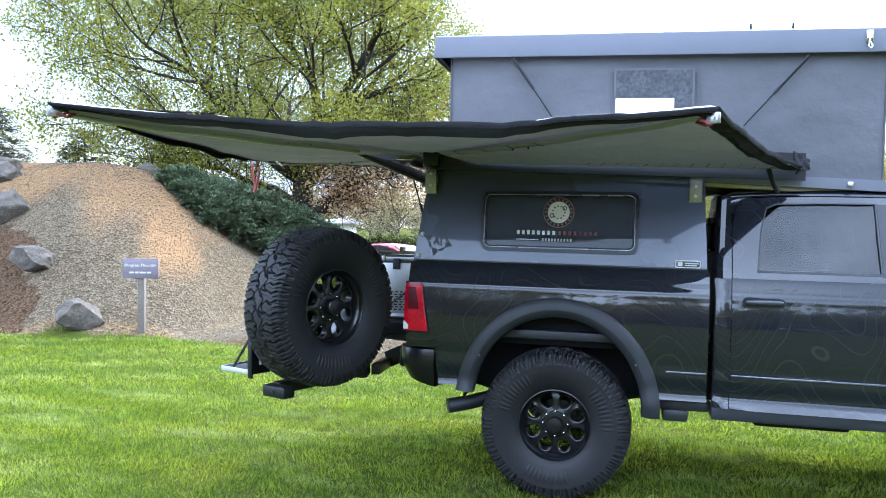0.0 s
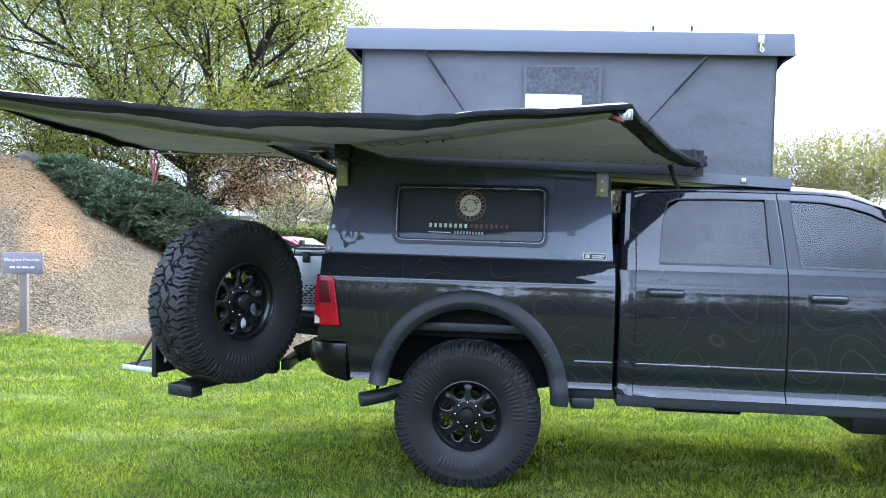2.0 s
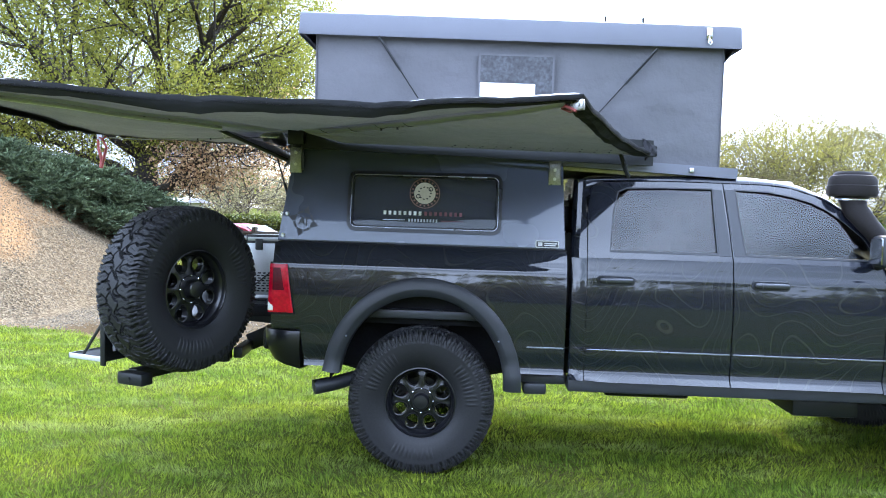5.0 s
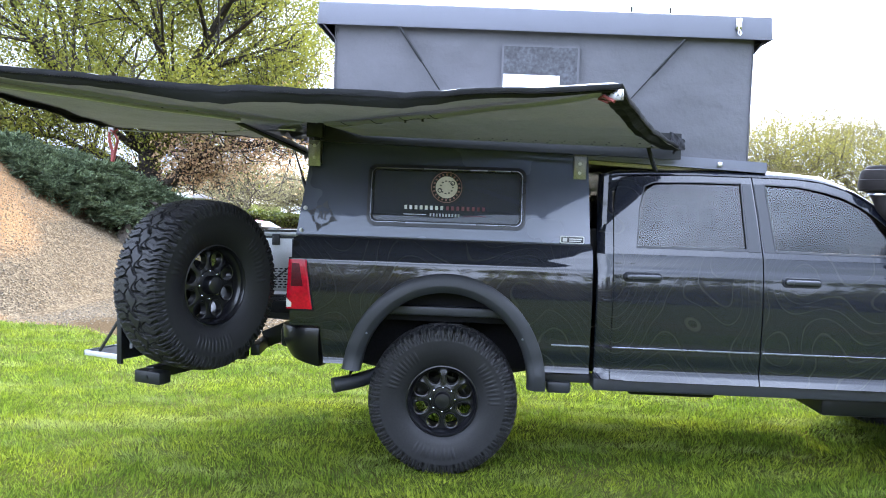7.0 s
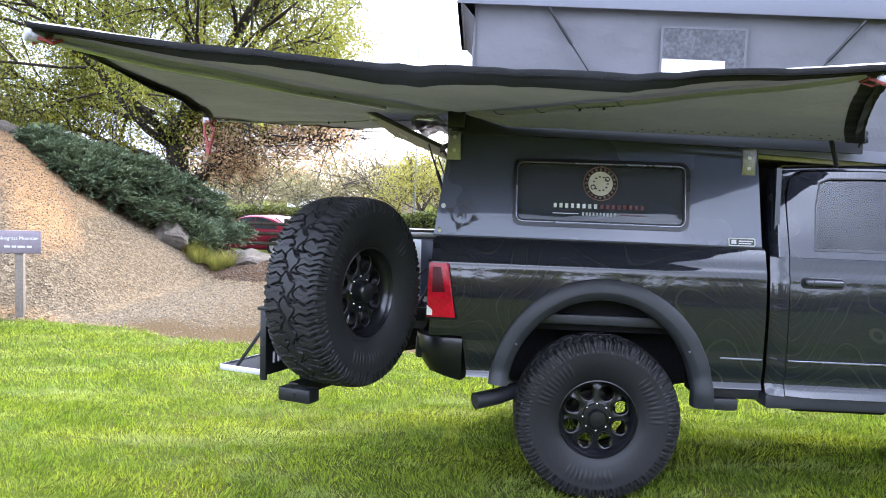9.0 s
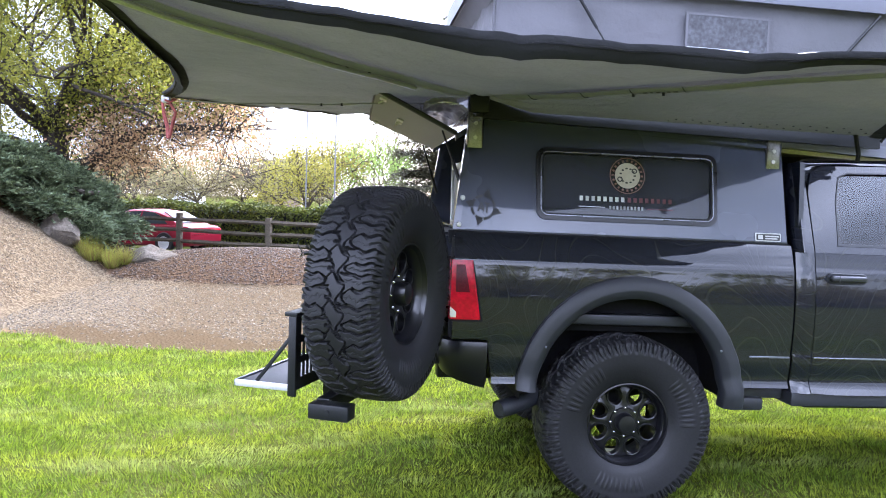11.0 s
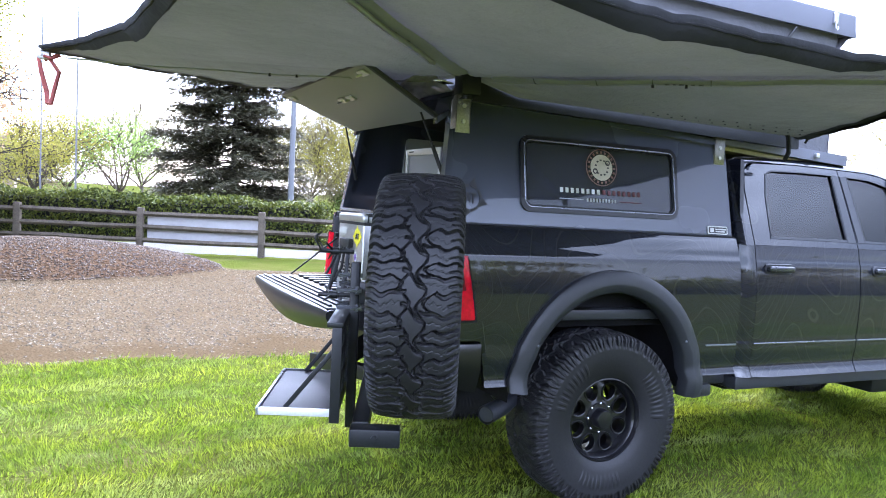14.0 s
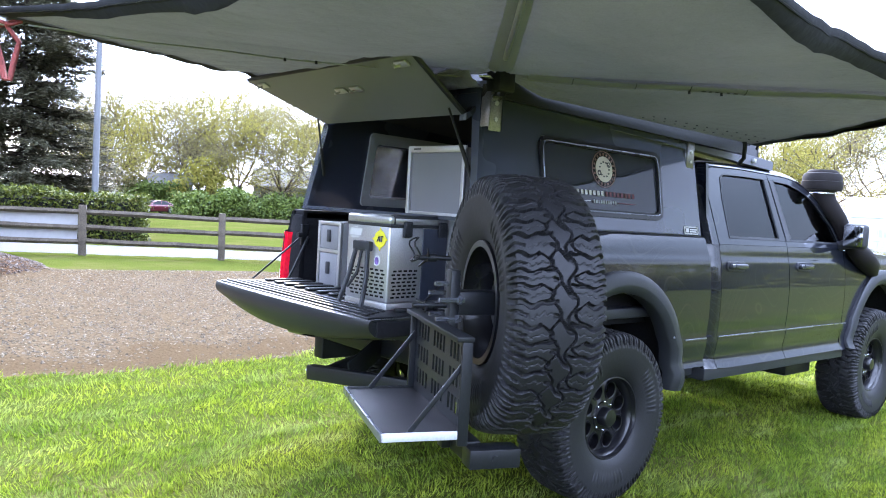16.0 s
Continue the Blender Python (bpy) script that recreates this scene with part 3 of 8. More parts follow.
# ---- the pickup truck; its own axes: x forward from the rear axle, y to its far side, z up from the tyres ----
TRUCK = pose(-0.438, 6.14, -0.095, 0, 0.65, 0)


TYRE_R = 0.500


def smooth(a, b, x):
    t = np.clip((x - a) / (b - a), 0, 1)
    return t * t * (3 - 2 * t)


def tread(a, s):
    """Height of the tread, 0 to 1, at angle a and place s across (-1 to 1): broad hooked blocks, wavy blocks in the middle, sipes."""
    n = 26
    u = a * n / (2 * np.pi)
    t = np.abs(s)
    us = u + np.where(s >= 0, 0.5, 0.0)

    def near(c):
        f = np.mod(c, 1.0)
        return np.minimum(f, 1 - f)

    def saw(c):
        return 4 * np.abs(np.mod(c, 1.0) - 0.5) - 1
    # two wavy grooves down the middle, slanting cuts between them
    g = 0.25 + 0.75 * smooth(0.012, 0.032, np.abs(s - 0.17 - 0.10 * np.sin(2 * np.pi * u)))
    g = np.minimum(g, 0.25 + 0.75 * smooth(0.012, 0.032, np.abs(s + 0.17 - 0.10 * np.sin(2 * np.pi * u + 2.3))))
    mid = near(u + 1.15 * s + 0.07 * np.sin(15 * s))
    g = np.minimum(g, np.where(t < 0.24, 0.15 + 0.85 * smooth(0.035, 0.075, mid), 1.0))
    # long cuts across each half
    us = us + 0.07 * np.sin(np.pi * u + 0.8)
    bend = 0.05 * np.sin(t * 7.5) + 0.035 * np.sin(t * 17)
    c1 = near(us + bend)
    g = np.minimum(g, np.where(t > 0.12, smooth(0.014 + 0.05 * t, 0.040 + 0.05 * t, c1), 1.0))
    # cuts between them end in a hook that bends back to the next one
    c2 = near(us + 0.5 + bend)
    g = np.minimum(g, np.where(t > 0.46, smooth(0.008 + 0.055 * t, 0.034 + 0.055 * t, c2), 1.0))
    ph = np.mod(us + bend, 1.0)
    hook = np.abs(t - 0.46 + 0.24 * np.sin(np.pi * np.clip((ph - 0.5) * 2, 0, 1)))
    g = np.minimum(g, np.where(ph > 0.5, smooth(0.014, 0.034, hook), 1.0))
    # fine ribs on the shoulder
    c5 = near(2 * (us + bend) + 0.5 + 0.06 * np.sin(t * 21))
    g = np.minimum(g, np.where(t > 0.72, 0.45 + 0.55 * smooth(0.05, 0.10, c5), 1.0))
    # shallow sipes
    zig = 0.04 * saw(t * 7)
    for off in (0.25, 0.75):
        c4 = near(us + bend + off + zig)
        g = np.minimum(g, np.where((t > 0.2) & (t < 0.98), 0.88 + 0.12 * smooth(0.012, 0.028, c4), 1.0))
    return g


def tyre_mesh(n=840, gap=0.030, R=TYRE_R, W=0.345, rim=0.232):
    """One moulded ring: the profile is carried round and the tread pressed into it."""
    h = W / 2
    key = [(0.0, R, 0.0), (0.24, R, 0.24), (0.40, R - 0.0015, 0.40), (0.56, R - 0.003, 0.56), (0.72, R - 0.007, 0.72), (0.80, R - 0.010, 0.80), (0.86, R - 0.014, 0.86),
           (0.92, R - 0.021, 0.915), (0.97, R - 0.031, 0.955), (1.02, R - 0.046, 0.985), (1.08, R - 0.062, 1.000), (1.14, R - 0.078, 1.008), (1.20, R - 0.090, 1.010), (1.3, R - 0.105, 1.004), (1.4, R - 0.135, 0.998), (1.5, R - 0.172, 0.97), (1.6, R - 0.205, 0.92), (1.7, rim + 0.020, 0.84), (1.8, rim + 0.004, 0.74)]
    kt, kr, ky = (np.array(v) for v in zip(*key))
    t = np.concatenate([np.arange(0, 1.19, gap), [1.2, 1.24, 1.3, 1.35, 1.4, 1.45, 1.5, 1.55, 1.6, 1.7, 1.8]])
    t = np.concatenate([-t[:0:-1], t])
    r0, y0 = np.interp(np.abs(t), kt, kr), np.interp(np.abs(t), kt, ky) * np.sign(t)
    a = 2 * np.pi * np.arange(n) / n
    A, T = np.meshgrid(a, t, indexing="ij")
    edge = np.abs(T)
    d = np.where(edge <= 1.2, 0.018 * (tread(A, T) - 1) * smooth(1.20, 1.02, edge), 0.0)
    k = np.arange(n)[:, None]
    letter = k * 150 // n
    raised = (edge > 1.36) & (edge < 1.54) & (np.mod(letter, 2) == 0) & (np.mod(letter, 50) < 19)
    d = np.where(raised, 0.005, d)
    out = smooth(0.86, 1.05, edge)
    rr = r0[None] + d * (1 - out)
    yy = y0[None] * h + d * out * np.sign(T)
    v = np.stack([rr * np.cos(A), yy, rr * np.sin(A)], -1).reshape(-1, 3)
    m = len(t)
    i = np.arange(n)[:, None] * m + np.arange(m - 1)[None]
    j = np.mod(np.arange(n) + 1, n)[:, None] * m + np.arange(m - 1)[None]
    f = np.stack([i, i + 1, j + 1, j], -1).reshape(-1, 4)
    me = fast_mesh("tyre", v, f, RUBBER, True)
    # crisp blocks on the tread, a smooth sidewall
    me.polygons.foreach_set("use_smooth", np.tile(np.abs(t[:-1] + 0.5 * gap) > 1.12, n))
    return me


def rim_mesh(bm, r=0.236):
    """A steel-look wheel: deep lip and a dished face with eight oval windows."""
    lathe(bm, [(r - 0.020, 0.150), (r + 0.004, 0.150), (r + 0.004, 0.140), (r - 0.024, 0.10), (r - 0.03, -0.07), (r - 0.012, -0.112), (r + 0.006, -0.122), (r + 0.008, -0.130), (r - 0.004, -0.133), (r - 0.012, -0.118), (r - 0.017, -0.078), (r - 0.021, -0.050)], 64)

    def dish(rad):
        t = (rad - 0.085) / (r - 0.021 - 0.085)
        return -0.066 + 0.020 * t - 0.006 * math.sin(math.pi * min(1, max(0, t)))
    n, q = 8, 28
    for k in range(n):
        a0, a1 = 2 * math.pi * k / n, 2 * math.pi * (k + 1) / n
        am, ri, ro = (a0 + a1) / 2, 0.085, r - 0.021
        edge = [(ri, a0 + (a1 - a0) * s / 7) for s in range(7)] + [(ri + (ro - ri) * s / 7, a1) for s in range(7)] + [(ro, a1 - (a1 - a0) * s / 7) for s in range(7)] + [(ro - (ro - ri) * s / 7, a0) for s in range(7)]
        c = Vector((0.155 * math.cos(am), 0.155 * math.sin(am)))
        er, et = Vector((math.cos(am), math.sin(am))), Vector((-math.sin(am), math.cos(am)))
        outer = [bm.verts.new((rr * math.cos(a), dish(rr), rr * math.sin(a))) for rr, a in edge]
        rings = []
        for sx, sz, dy in ((0.056, 0.050, 0.0), (0.053, 0.047, -0.009), (0.047, 0.041, -0.007), (0.045, 0.039, 0.035)):
            lp = []
            for rr, a in edge:
                d = Vector((rr * math.cos(a), rr * math.sin(a))) - c
                ang = math.atan2(d.dot(et), d.dot(er))
                egg = 1 + 0.12 * math.cos(ang)
                pnt = c + er * sx * math.cos(ang) + et * sz * egg * math.sin(ang)
                lp.append(bm.verts.new((pnt.x, dish(0.155) + dy, pnt.y)))
            rings.append(lp)
        for a, b in zip([outer] + rings, rings):
            bridge(bm, a, b)
    lathe(bm, [(0.085, -0.066), (0.080, -0.074), (0.062, -0.077), (0.055, -0.077)], 48)
    lathe(bm, [(0.058, -0.072), (0.056, -0.120), (0.048, -0.130), (0.020, -0.134), (0.0008, -0.135)], 32)
    lathe(bm, [(0.0008, 0.06), (0.12, 0.06), (0.14, 0.05), (0.0008, 0.045)], 32)
    bmesh.ops.remove_doubles(bm, verts=bm.verts[:], dist=0.0004)


def nut_mesh(bm):
    bmesh.ops.create_uvsphere(bm, u_segments=8, v_segments=6, radius=0.0085)


def build_wheel(parent, m, name="wheel", fine=True):
    """wheel > tyre, rim, lug nuts; outer face towards -y. As a thing of its own when parent is None."""
    w = new(name)
    w.empty_display_size = 0.1
    if parent:
        w.parent = parent
    w.matrix_basis = m
    ty = new("tyre", tyre_mesh() if fine else tyre_mesh(420, 0.06))
    ty.parent = w
    tagged(ty, "black mud-terrain tyre with chunky tread blocks")
    bm = B()
    rim_mesh(bm)
    part("rim", bm, RIM, w, "gloss black wheel with eight oval holes")
    nut = None
    for k in range(8):
        a = 2 * math.pi * k / 8
        mm = pose(0.082 * math.cos(a), -0.076, 0.082 * math.sin(a))
        if nut is None:
            bm = B()
            nut_mesh(bm)
            nut = part("lug_nut", bm, CHROME, w, "", mm)
        else:
            again(nut, w, mm)
    return w


def wheel_again(w, parent, m):
    o = new("wheel")
    o.empty_display_size = 0.1
    o.parent, o.matrix_basis = parent, m
    for c in w.children:
        k = again(c, o, c.matrix_basis)
        tagged(k, c.get("label", ""))
    return o


def flank_y(z):
    """Half width of the body at height z."""
    pts = [(0.60, 0.975), (0.655, 1.018), (0.735, 0.984), (0.80, 0.992), (0.875, 0.999), (0.89, 0.993), (0.95, 0.997), (1.02, 1.000), (1.10, 1.001), (1.18, 0.999), (1.26, 0.993), (1.33, 0.985), (1.385, 0.977), (1.40, 0.971), (1.45, 0.963), (1.50, 0.953), (1.56, 0.94)]
    if z <= pts[0][0] or z >= pts[-1][0]:
        return pts[0][1] if z <= pts[0][0] else pts[-1][1]
    k = next(i for i in range(len(pts) - 1) if z <= pts[i + 1][0])
    (z0, y0), (z1, y1) = pts[k], pts[k + 1]

    def slope(i):
        if i in (0, len(pts) - 1):
            return 0.0
        (a, b), (c, d), (e, f) = pts[i - 1], pts[i], pts[i + 1]
        return 0.5 * ((d - b) / (c - a) + (f - d) / (e - c))
    h = z1 - z0
    t = (z - z0) / h
    return (2 * t ** 3 - 3 * t * t + 1) * y0 + (t ** 3 - 2 * t * t + t) * h * slope(k) + (3 * t * t - 2 * t ** 3) * y1 + (t ** 3 - t * t) * h * slope(k + 1)


def arch(x, c, r=0.592, cz=0.60):
    """Height of the wheel opening at x."""
    d = abs(x - c)
    return cz + math.sqrt(max(0.0, r * r - d * d)) if d < r else 0.0


def flank(bm, x0, x1, z0, z1, side, wheel=None, nx=24, nz=26, thick=0.03, lean=0.0):
    """A body side panel; z0 and z1 are functions of x."""
    def f(u, v):
        x = x0 + (x1 - x0) * u
        lo = z0(x)
        if wheel is not None:
            lo = max(lo, arch(x, wheel))
        mid = 1.235
        z = lo + (mid - lo) * v / 0.4 if v < 0.4 else mid + (z1(x) - mid) * (v - 0.4) / 0.6
        return (x, side * (flank_y(z) - lean * max(0.0, z - 1.400)), z)
    sheet(bm, f, nx, nz, (0, -side * thick, 0))


def arc_flare(bm, c, side, cz=0.60):
    """A broad plastic wheel-arch flare: outer band, lip and return."""
    rows = []
    n = 36
    for k in range(n + 1):
        a = radians(6 + 176 * k / n)
        pr = []
        for r, out in ((0.722, 0.000), (0.722, 0.026), (0.716, 0.033), (0.685, 0.040), (0.650, 0.047), (0.641, 0.046), (0.606, 0.026), (0.596, 0.014), (0.594, -0.06)):
            x = c - r * math.cos(a) * 0.93
            z = cz + r * math.sin(a)
            pr.append(bm.verts.new((x, side * (flank_y(max(0.62, min(z, 1.38))) + out), z)))
        rows.append(pr)
    for p, q in zip(rows, rows[1:]):
        bridge(bm, p, q, closed=False)
    for pr in (rows[0], rows[-1]):
        bm.faces.new(pr)


def glass_y(z):
    return 0.955 - (z - 1.49) * 0.36


def build_truck():
    t = thing("pickup_truck", "dark metallic crew cab pickup truck with lifted suspension and open tailgate", "pickup truck", TRUCK)
    w = build_wheel(t, pose(0, -0.862, 0.474))
    w = build_wheel(t, pose(3.80, -0.862, 0.474, 0, 20), fine=False)
    wheel_again(w, t, pose(0, 0.862, 0.474, 0, 0, 180))
    wheel_again(w, t, pose(3.80, 0.862, 0.474, 0, 15, 180))
    bed_top = lambda x: 1.525
    for side in (-1, 1):
        bm = B()
        flank(bm, -1.03, 0.952, lambda x: 0.70 + 0.245 * step(-0.80, -0.835, x), bed_top, side, wheel=0.0, nx=60, nz=40, lean=0.17)
        part("bed_side", bm, PAINT, t)
        bm = B()
        box(bm, -1.02, 0.95, min(side * 0.80, side * 0.925), max(side * 0.80, side * 0.925), 1.474, 1.534, 0.010)
        part("bed_rail_cap", bm, DARK, t)
        bm = B()
        box(bm, -1.0, 0.95, min(side * 0.80, side * 0.83), max(side * 0.80, side * 0.83), 0.98, 1.52, 0.006)
        part("bed_inner_wall", bm, DARK, t)
        bm = B()
        arc_flare(bm, 0.0, side)
        flares = [part("wheel_flare", bm, BLACK, t, "matte black wide wheel-arch flare")]
        bm = B()
        arc_flare(bm, 3.80, side)
        flares.append(part("wheel_flare", bm, BLACK, t, "matte black wide wheel-arch flare"))
        for c, fl in zip((0.0, 3.80), flares):
            for a in (30, 150):
                bm = B()
                bx, bz = c - 0.634 * math.cos(radians(a)) * 0.93, 0.60 + 0.634 * math.sin(radians(a))
                bmesh.ops.create_uvsphere(bm, u_segments=8, v_segments=6, radius=0.008)
                part("flare_bolt", bm, TRIMGREY, fl, m=pose(bx, side * (flank_y(max(0.62, min(bz, 1.38))) + 0.042), bz))
        # wheel housings
        for c in (0.0, 3.80):
            bm = B()
            sheet(bm, lambda u, v, c=c: (c - 0.63 * math.cos(math.pi * u), side * (0.955 - 0.42 * v), 0.60 + 0.63 * math.sin(math.pi * u)), 24, 2)
            sheet(bm, lambda u, v, c=c: (c - 0.63 + 1.26 * u, side * 0.54, 0.62 + 0.60 * v), 2, 2)
            part("wheel_housing", bm, DARK, t)
        # doors
        bm = B()
        flank(bm, 1.088, 2.046, lambda x: 0.668 + 0.09 * max(0, 1.25 - x) ** 1.3, lambda x: 1.490, side, nx=18, nz=44)
        d1 = part("rear_door", bm, PAINT, t)
        bm = B()
        flank(bm, 2.054, 3.04, lambda x: 0.668, lambda x: 1.490, side, wheel=3.80, nx=24, nz=44)
        d2 = part("front_door", bm, PAINT, t)
        fy = lambda x, z: (x, side * glass_y(z), z)
        rear_o = [(1.090, 1.492), (1.094, 1.84), (1.125, 1.965), (1.21, 2.008), (1.60, 2.022), (2.009, 2.020), (2.031, 1.76), (2.046, 1.492)]
        rear_i = [(1.238, 1.540), (1.262, 1.80), (1.300, 1.945), (1.36, 1.972), (1.60, 1.981), (1.940, 1.983), (1.945, 1.76), (1.952, 1.540)]
        front_o = [(2.054, 1.492), (2.039, 1.76), (2.017, 2.020), (2.30, 2.016), (2.47, 1.998), (2.62, 1.952), (2.76, 1.878), (2.90, 1.770), (3.04, 1.630), (3.045, 1.492)]
        front_i = [(2.134, 1.538), (2.112, 1.76), (2.093, 1.981), (2.31, 1.974), (2.47, 1.945), (2.594, 1.909), (2.70, 1.857), (2.80, 1.785), (2.925, 1.67), (3.0, 1.530)]
        for d, o, i, s in ((d1, rear_o, rear_i, 5), (d2, front_o, front_i, 2)):
            bm = B()
            frame_panel(bm, o, i, fy, (0, -side * 0.035, 0), 4)
            part("window_frame", bm, PAINT, d)
            bm = B()
            slab(bm, [(x, side * (glass_y(z) - 0.012), z) for x, z in i], (0, -side * 0.005, 0))
            g = part("window_glass", bm, GLASS_DARK if d is d1 else GLASS, d, "tinted side window")
            g.visible_shadow = False
            bm = B()
            trim = [(x, z) for x, z in i]
            cx, cz = sum(p[0] for p in trim) / len(trim), sum(p[1] for p in trim) / len(trim)
            frame_panel(bm, [(cx + (x - cx) * 1.006, cz + (z - cz) * 1.018) for x, z in trim], [(cx + (x - cx) * 0.988, cz + (z - cz) * 0.968) for x, z in trim], lambda x, z: (x, side * (glass_y(z) + 0.004), z), (0, -side * 0.012, 0), 2)
            part("window_seal", bm, BLACK, d)
        # black pillar strip between the doors
        for d, xs in ((d1, (1.946, 2.003, 2.040, 1.958)), (d2, (2.024, 2.087, 2.128, 2.062))):
            bm = B()
            slab(bm, [(xs[0], side * (glass_y(1.978) + 0.004), 1.978), (xs[1], side * (glass_y(1.978) + 0.004), 1.978), (xs[2], side * (glass_y(1.532) + 0.004), 1.532), (xs[3], side * (glass_y(1.532) + 0.004), 1.532)], (0, -side * 0.006, 0))
            part("pillar_trim", bm, BLACK, d)
        for d, hx in ((d1, 1.150), (d2, 2.168)):
            y = side * flank_y(1.345)
            def oval(x0, x1, z0, z1, r, dy):
                out = []
                for cx, cz, a0 in ((x1 - r, z1 - r, 0), (x0 + r, z1 - r, 90), (x0 + r, z0 + r, 180), (x1 - r, z0 + r, 270)):
                    for k in range(6):
                        a = radians(a0 + 18 * k)
                        out.append((cx + r * math.cos(a), y + side * dy, cz + r * math.sin(a)))
                return out

            def pad(bm, steps):
                rings = [[bm.verts.new(q) for q in oval(*e)] for e in steps]
                for a, b in zip(rings, rings[1:]):
                    bridge(bm, a, b)
                bm.faces.new(rings[-1])
            bm = B()
            pad(bm, [(hx, hx + 0.25, 1.314, 1.379, 0.028, -0.012), (hx, hx + 0.25, 1.314, 1.379, 0.028, 0.006), (hx + 0.004, hx + 0.246, 1.318, 1.375, 0.025, 0.011), (hx + 0.012, hx + 0.238, 1.326, 1.367, 0.018, 0.009)])
            h = part("handle", bm, BLACK, d, "chrome pull handle in a dark surround")
            bm = B()
            pad(bm, [(hx + 0.014, hx + 0.236, 1.330, 1.366, 0.016, 0.006), (hx + 0.012, hx + 0.238, 1.329, 1.367, 0.018, 0.028), (hx + 0.015, hx + 0.235, 1.333, 1.364, 0.015, 0.036), (hx + 0.022, hx + 0.228, 1.340, 1.358, 0.008, 0.040)])
            part("grip", bm, HANDLE, h)
            bm = B()
            box(bm, hx + 0.058, hx + 0.062, min(y + side * 0.030, y + side * 0.042), max(y + side * 0.030, y + side * 0.042), 1.331, 1.365)
            part("key_gap", bm, BLACK, h)
        for x0, x1 in ((0.70, 0.945), (1.095, 2.04), (2.06, 3.12)):
            bm = B()
            y = side * flank_y(0.88)
            box(bm, x0, x1, min(y, y + side * 0.008), max(y, y + side * 0.008), 0.876, 0.886, 0.003)
            part("side_moulding", bm, TRIMGREY, t)
        # rocker panel and cab corner
        bm = B()
        box(bm, 0.985, 3.15, min(side * 0.72, side * 0.985), max(side * 0.72, side * 0.985), 0.590, 0.672, 0.012)
        part("rocker", bm, BLACK, t)
        bm = B()
        sheet(bm, lambda u, v: (0.985 + 0.098 * u, side * ((flank_y(0.672 + 0.818 * v) if v < 1 else 0.955) - 0.035 * (1 - u) ** 2), 0.672 + 0.818 * v), 5, 26, (0, -side * 0.03, 0))
        part("cab_corner", bm, PAINT, t)
        bm = B()
        sheet(bm, lambda u, v: (0.985 + 0.10 * u + 0.02 * v * v * (1 - u), side * (glass_y(1.49 + 0.53 * v) - 0.002 - 0.045 * max(0.0, 0.45 - u) ** 2 / 0.2), 1.49 + 0.53 * v), 12, 8, (0, -side * 0.03, 0))
        part("cab_pillar", bm, PAINT, t)
        # front fender
        bm = B()
        flank(bm, 3.046, 4.62, lambda x: 0.66, lambda x: 1.478 - 0.05 * step(3.0, 4.7, x), side, wheel=3.80, nx=44, nz=26)
        part("front_fender", bm, PAINT, t)
        # tail light
        bm = B()
        sheet(bm, lambda u, v: (-1.050 + (0.098 + 0.066 * (1 - v)) * max(0.0, u - 0.35) / 0.65 + 0.012 * v * u, side * (flank_y(1.06 + 0.325 * v) + 0.012 - 0.055 * max(0.0, 0.35 - u) / 0.35 - 0.02 * max(0.0, 0.6 - u) ** 2), 1.055 + 0.325 * v), 20, 14, (0.02, -side * 0.02, 0))
        tl = part("tail_light", bm, REDLENS, t, "red tail light with clear reverse lamp")
        bm = B()
        sheet(bm, lambda u, v: (-1.050 + 0.034 * u, side * (flank_y(1.10) + 0.0155), 1.066 + (0.060 - 0.030 * u) * v), 6, 6, (0, -side * 0.008, 0))
        part("reverse_lens", bm, CLEARLENS, tl)
        bm = B()
        sheet(bm, lambda u, v: (-1.022 + 0.048 * u + 0.03 * (1 - v) * u, side * (flank_y(1.20 + 0.15 * v) + 0.0155), 1.205 + 0.150 * v), 6, 8, (0, -side * 0.006, 0))
        part("lamp_core", bm, REDCORE, tl)
        bm = B()
        sheet(bm, lambda u, v: (-1.048 + 0.184 * u - 0.064 * u * v, side * (flank_y(1.05 + 0.36 * v) + 0.005), 1.042 + 0.350 * v), 6, 10, (0, -side * 0.01, 0))
        part("lamp_surround", bm, DARK, tl)
        # rear bumper corner
        bm = B()
        def corner(u, v):
            th = radians(88) * u
            bulge = 0.014 * math.sin(math.pi * min(1, max(0, v))) 
            x = -0.832 - (0.285 + bulge) * math.sin(th) + 0.05 * (1 - v) * u
            y = 1.0 + bulge - 0.24 * (1 - math.cos(th)) ** 1.3 - 0.04 * (1 - v) ** 2
            return (x, side * y, 0.665 + 0.085 * u * (1 - v) ** 1.5 + 0.275 * v - 0.012 * max(0.0, v - 0.9) * 10)
        sheet(bm, corner, 16, 10, (0.03, -side * 0.12, 0))
        part("bumper_corner", bm, RIM, t, "gloss black bumper end")
        # mirror
        bm = B()
        box(bm, 2.915, 3.015, min(side * 0.985, side * 1.165), max(side * 0.985, side * 1.165), 1.500, 1.705, 0.035, seg=3)
        mi = part("mirror", bm, BLACK, t)
        bm = B()
        path(bm, [(3.0, side * 0.93, 1.51), (2.97, side * 1.02, 1.54)], [0.045, 0.04], 8)
        part("mirror_arm", bm, BLACK, mi)
        bm = B()
        box(bm, 2.909, 2.920, min(side * 1.000, side * 1.148), max(side * 1.000, side * 1.148), 1.520, 1.686, 0.004)
        part("mirror_glass", bm, MIRROR, mi)
    # bumper centre
    bm = B()
    box(bm, -1.12, -1.03, -0.86, 0.86, 0.77, 0.91, 0.02)
    part("rear_bumper", bm, STEEL_BLACK, t)
    # bed
    bm = B()
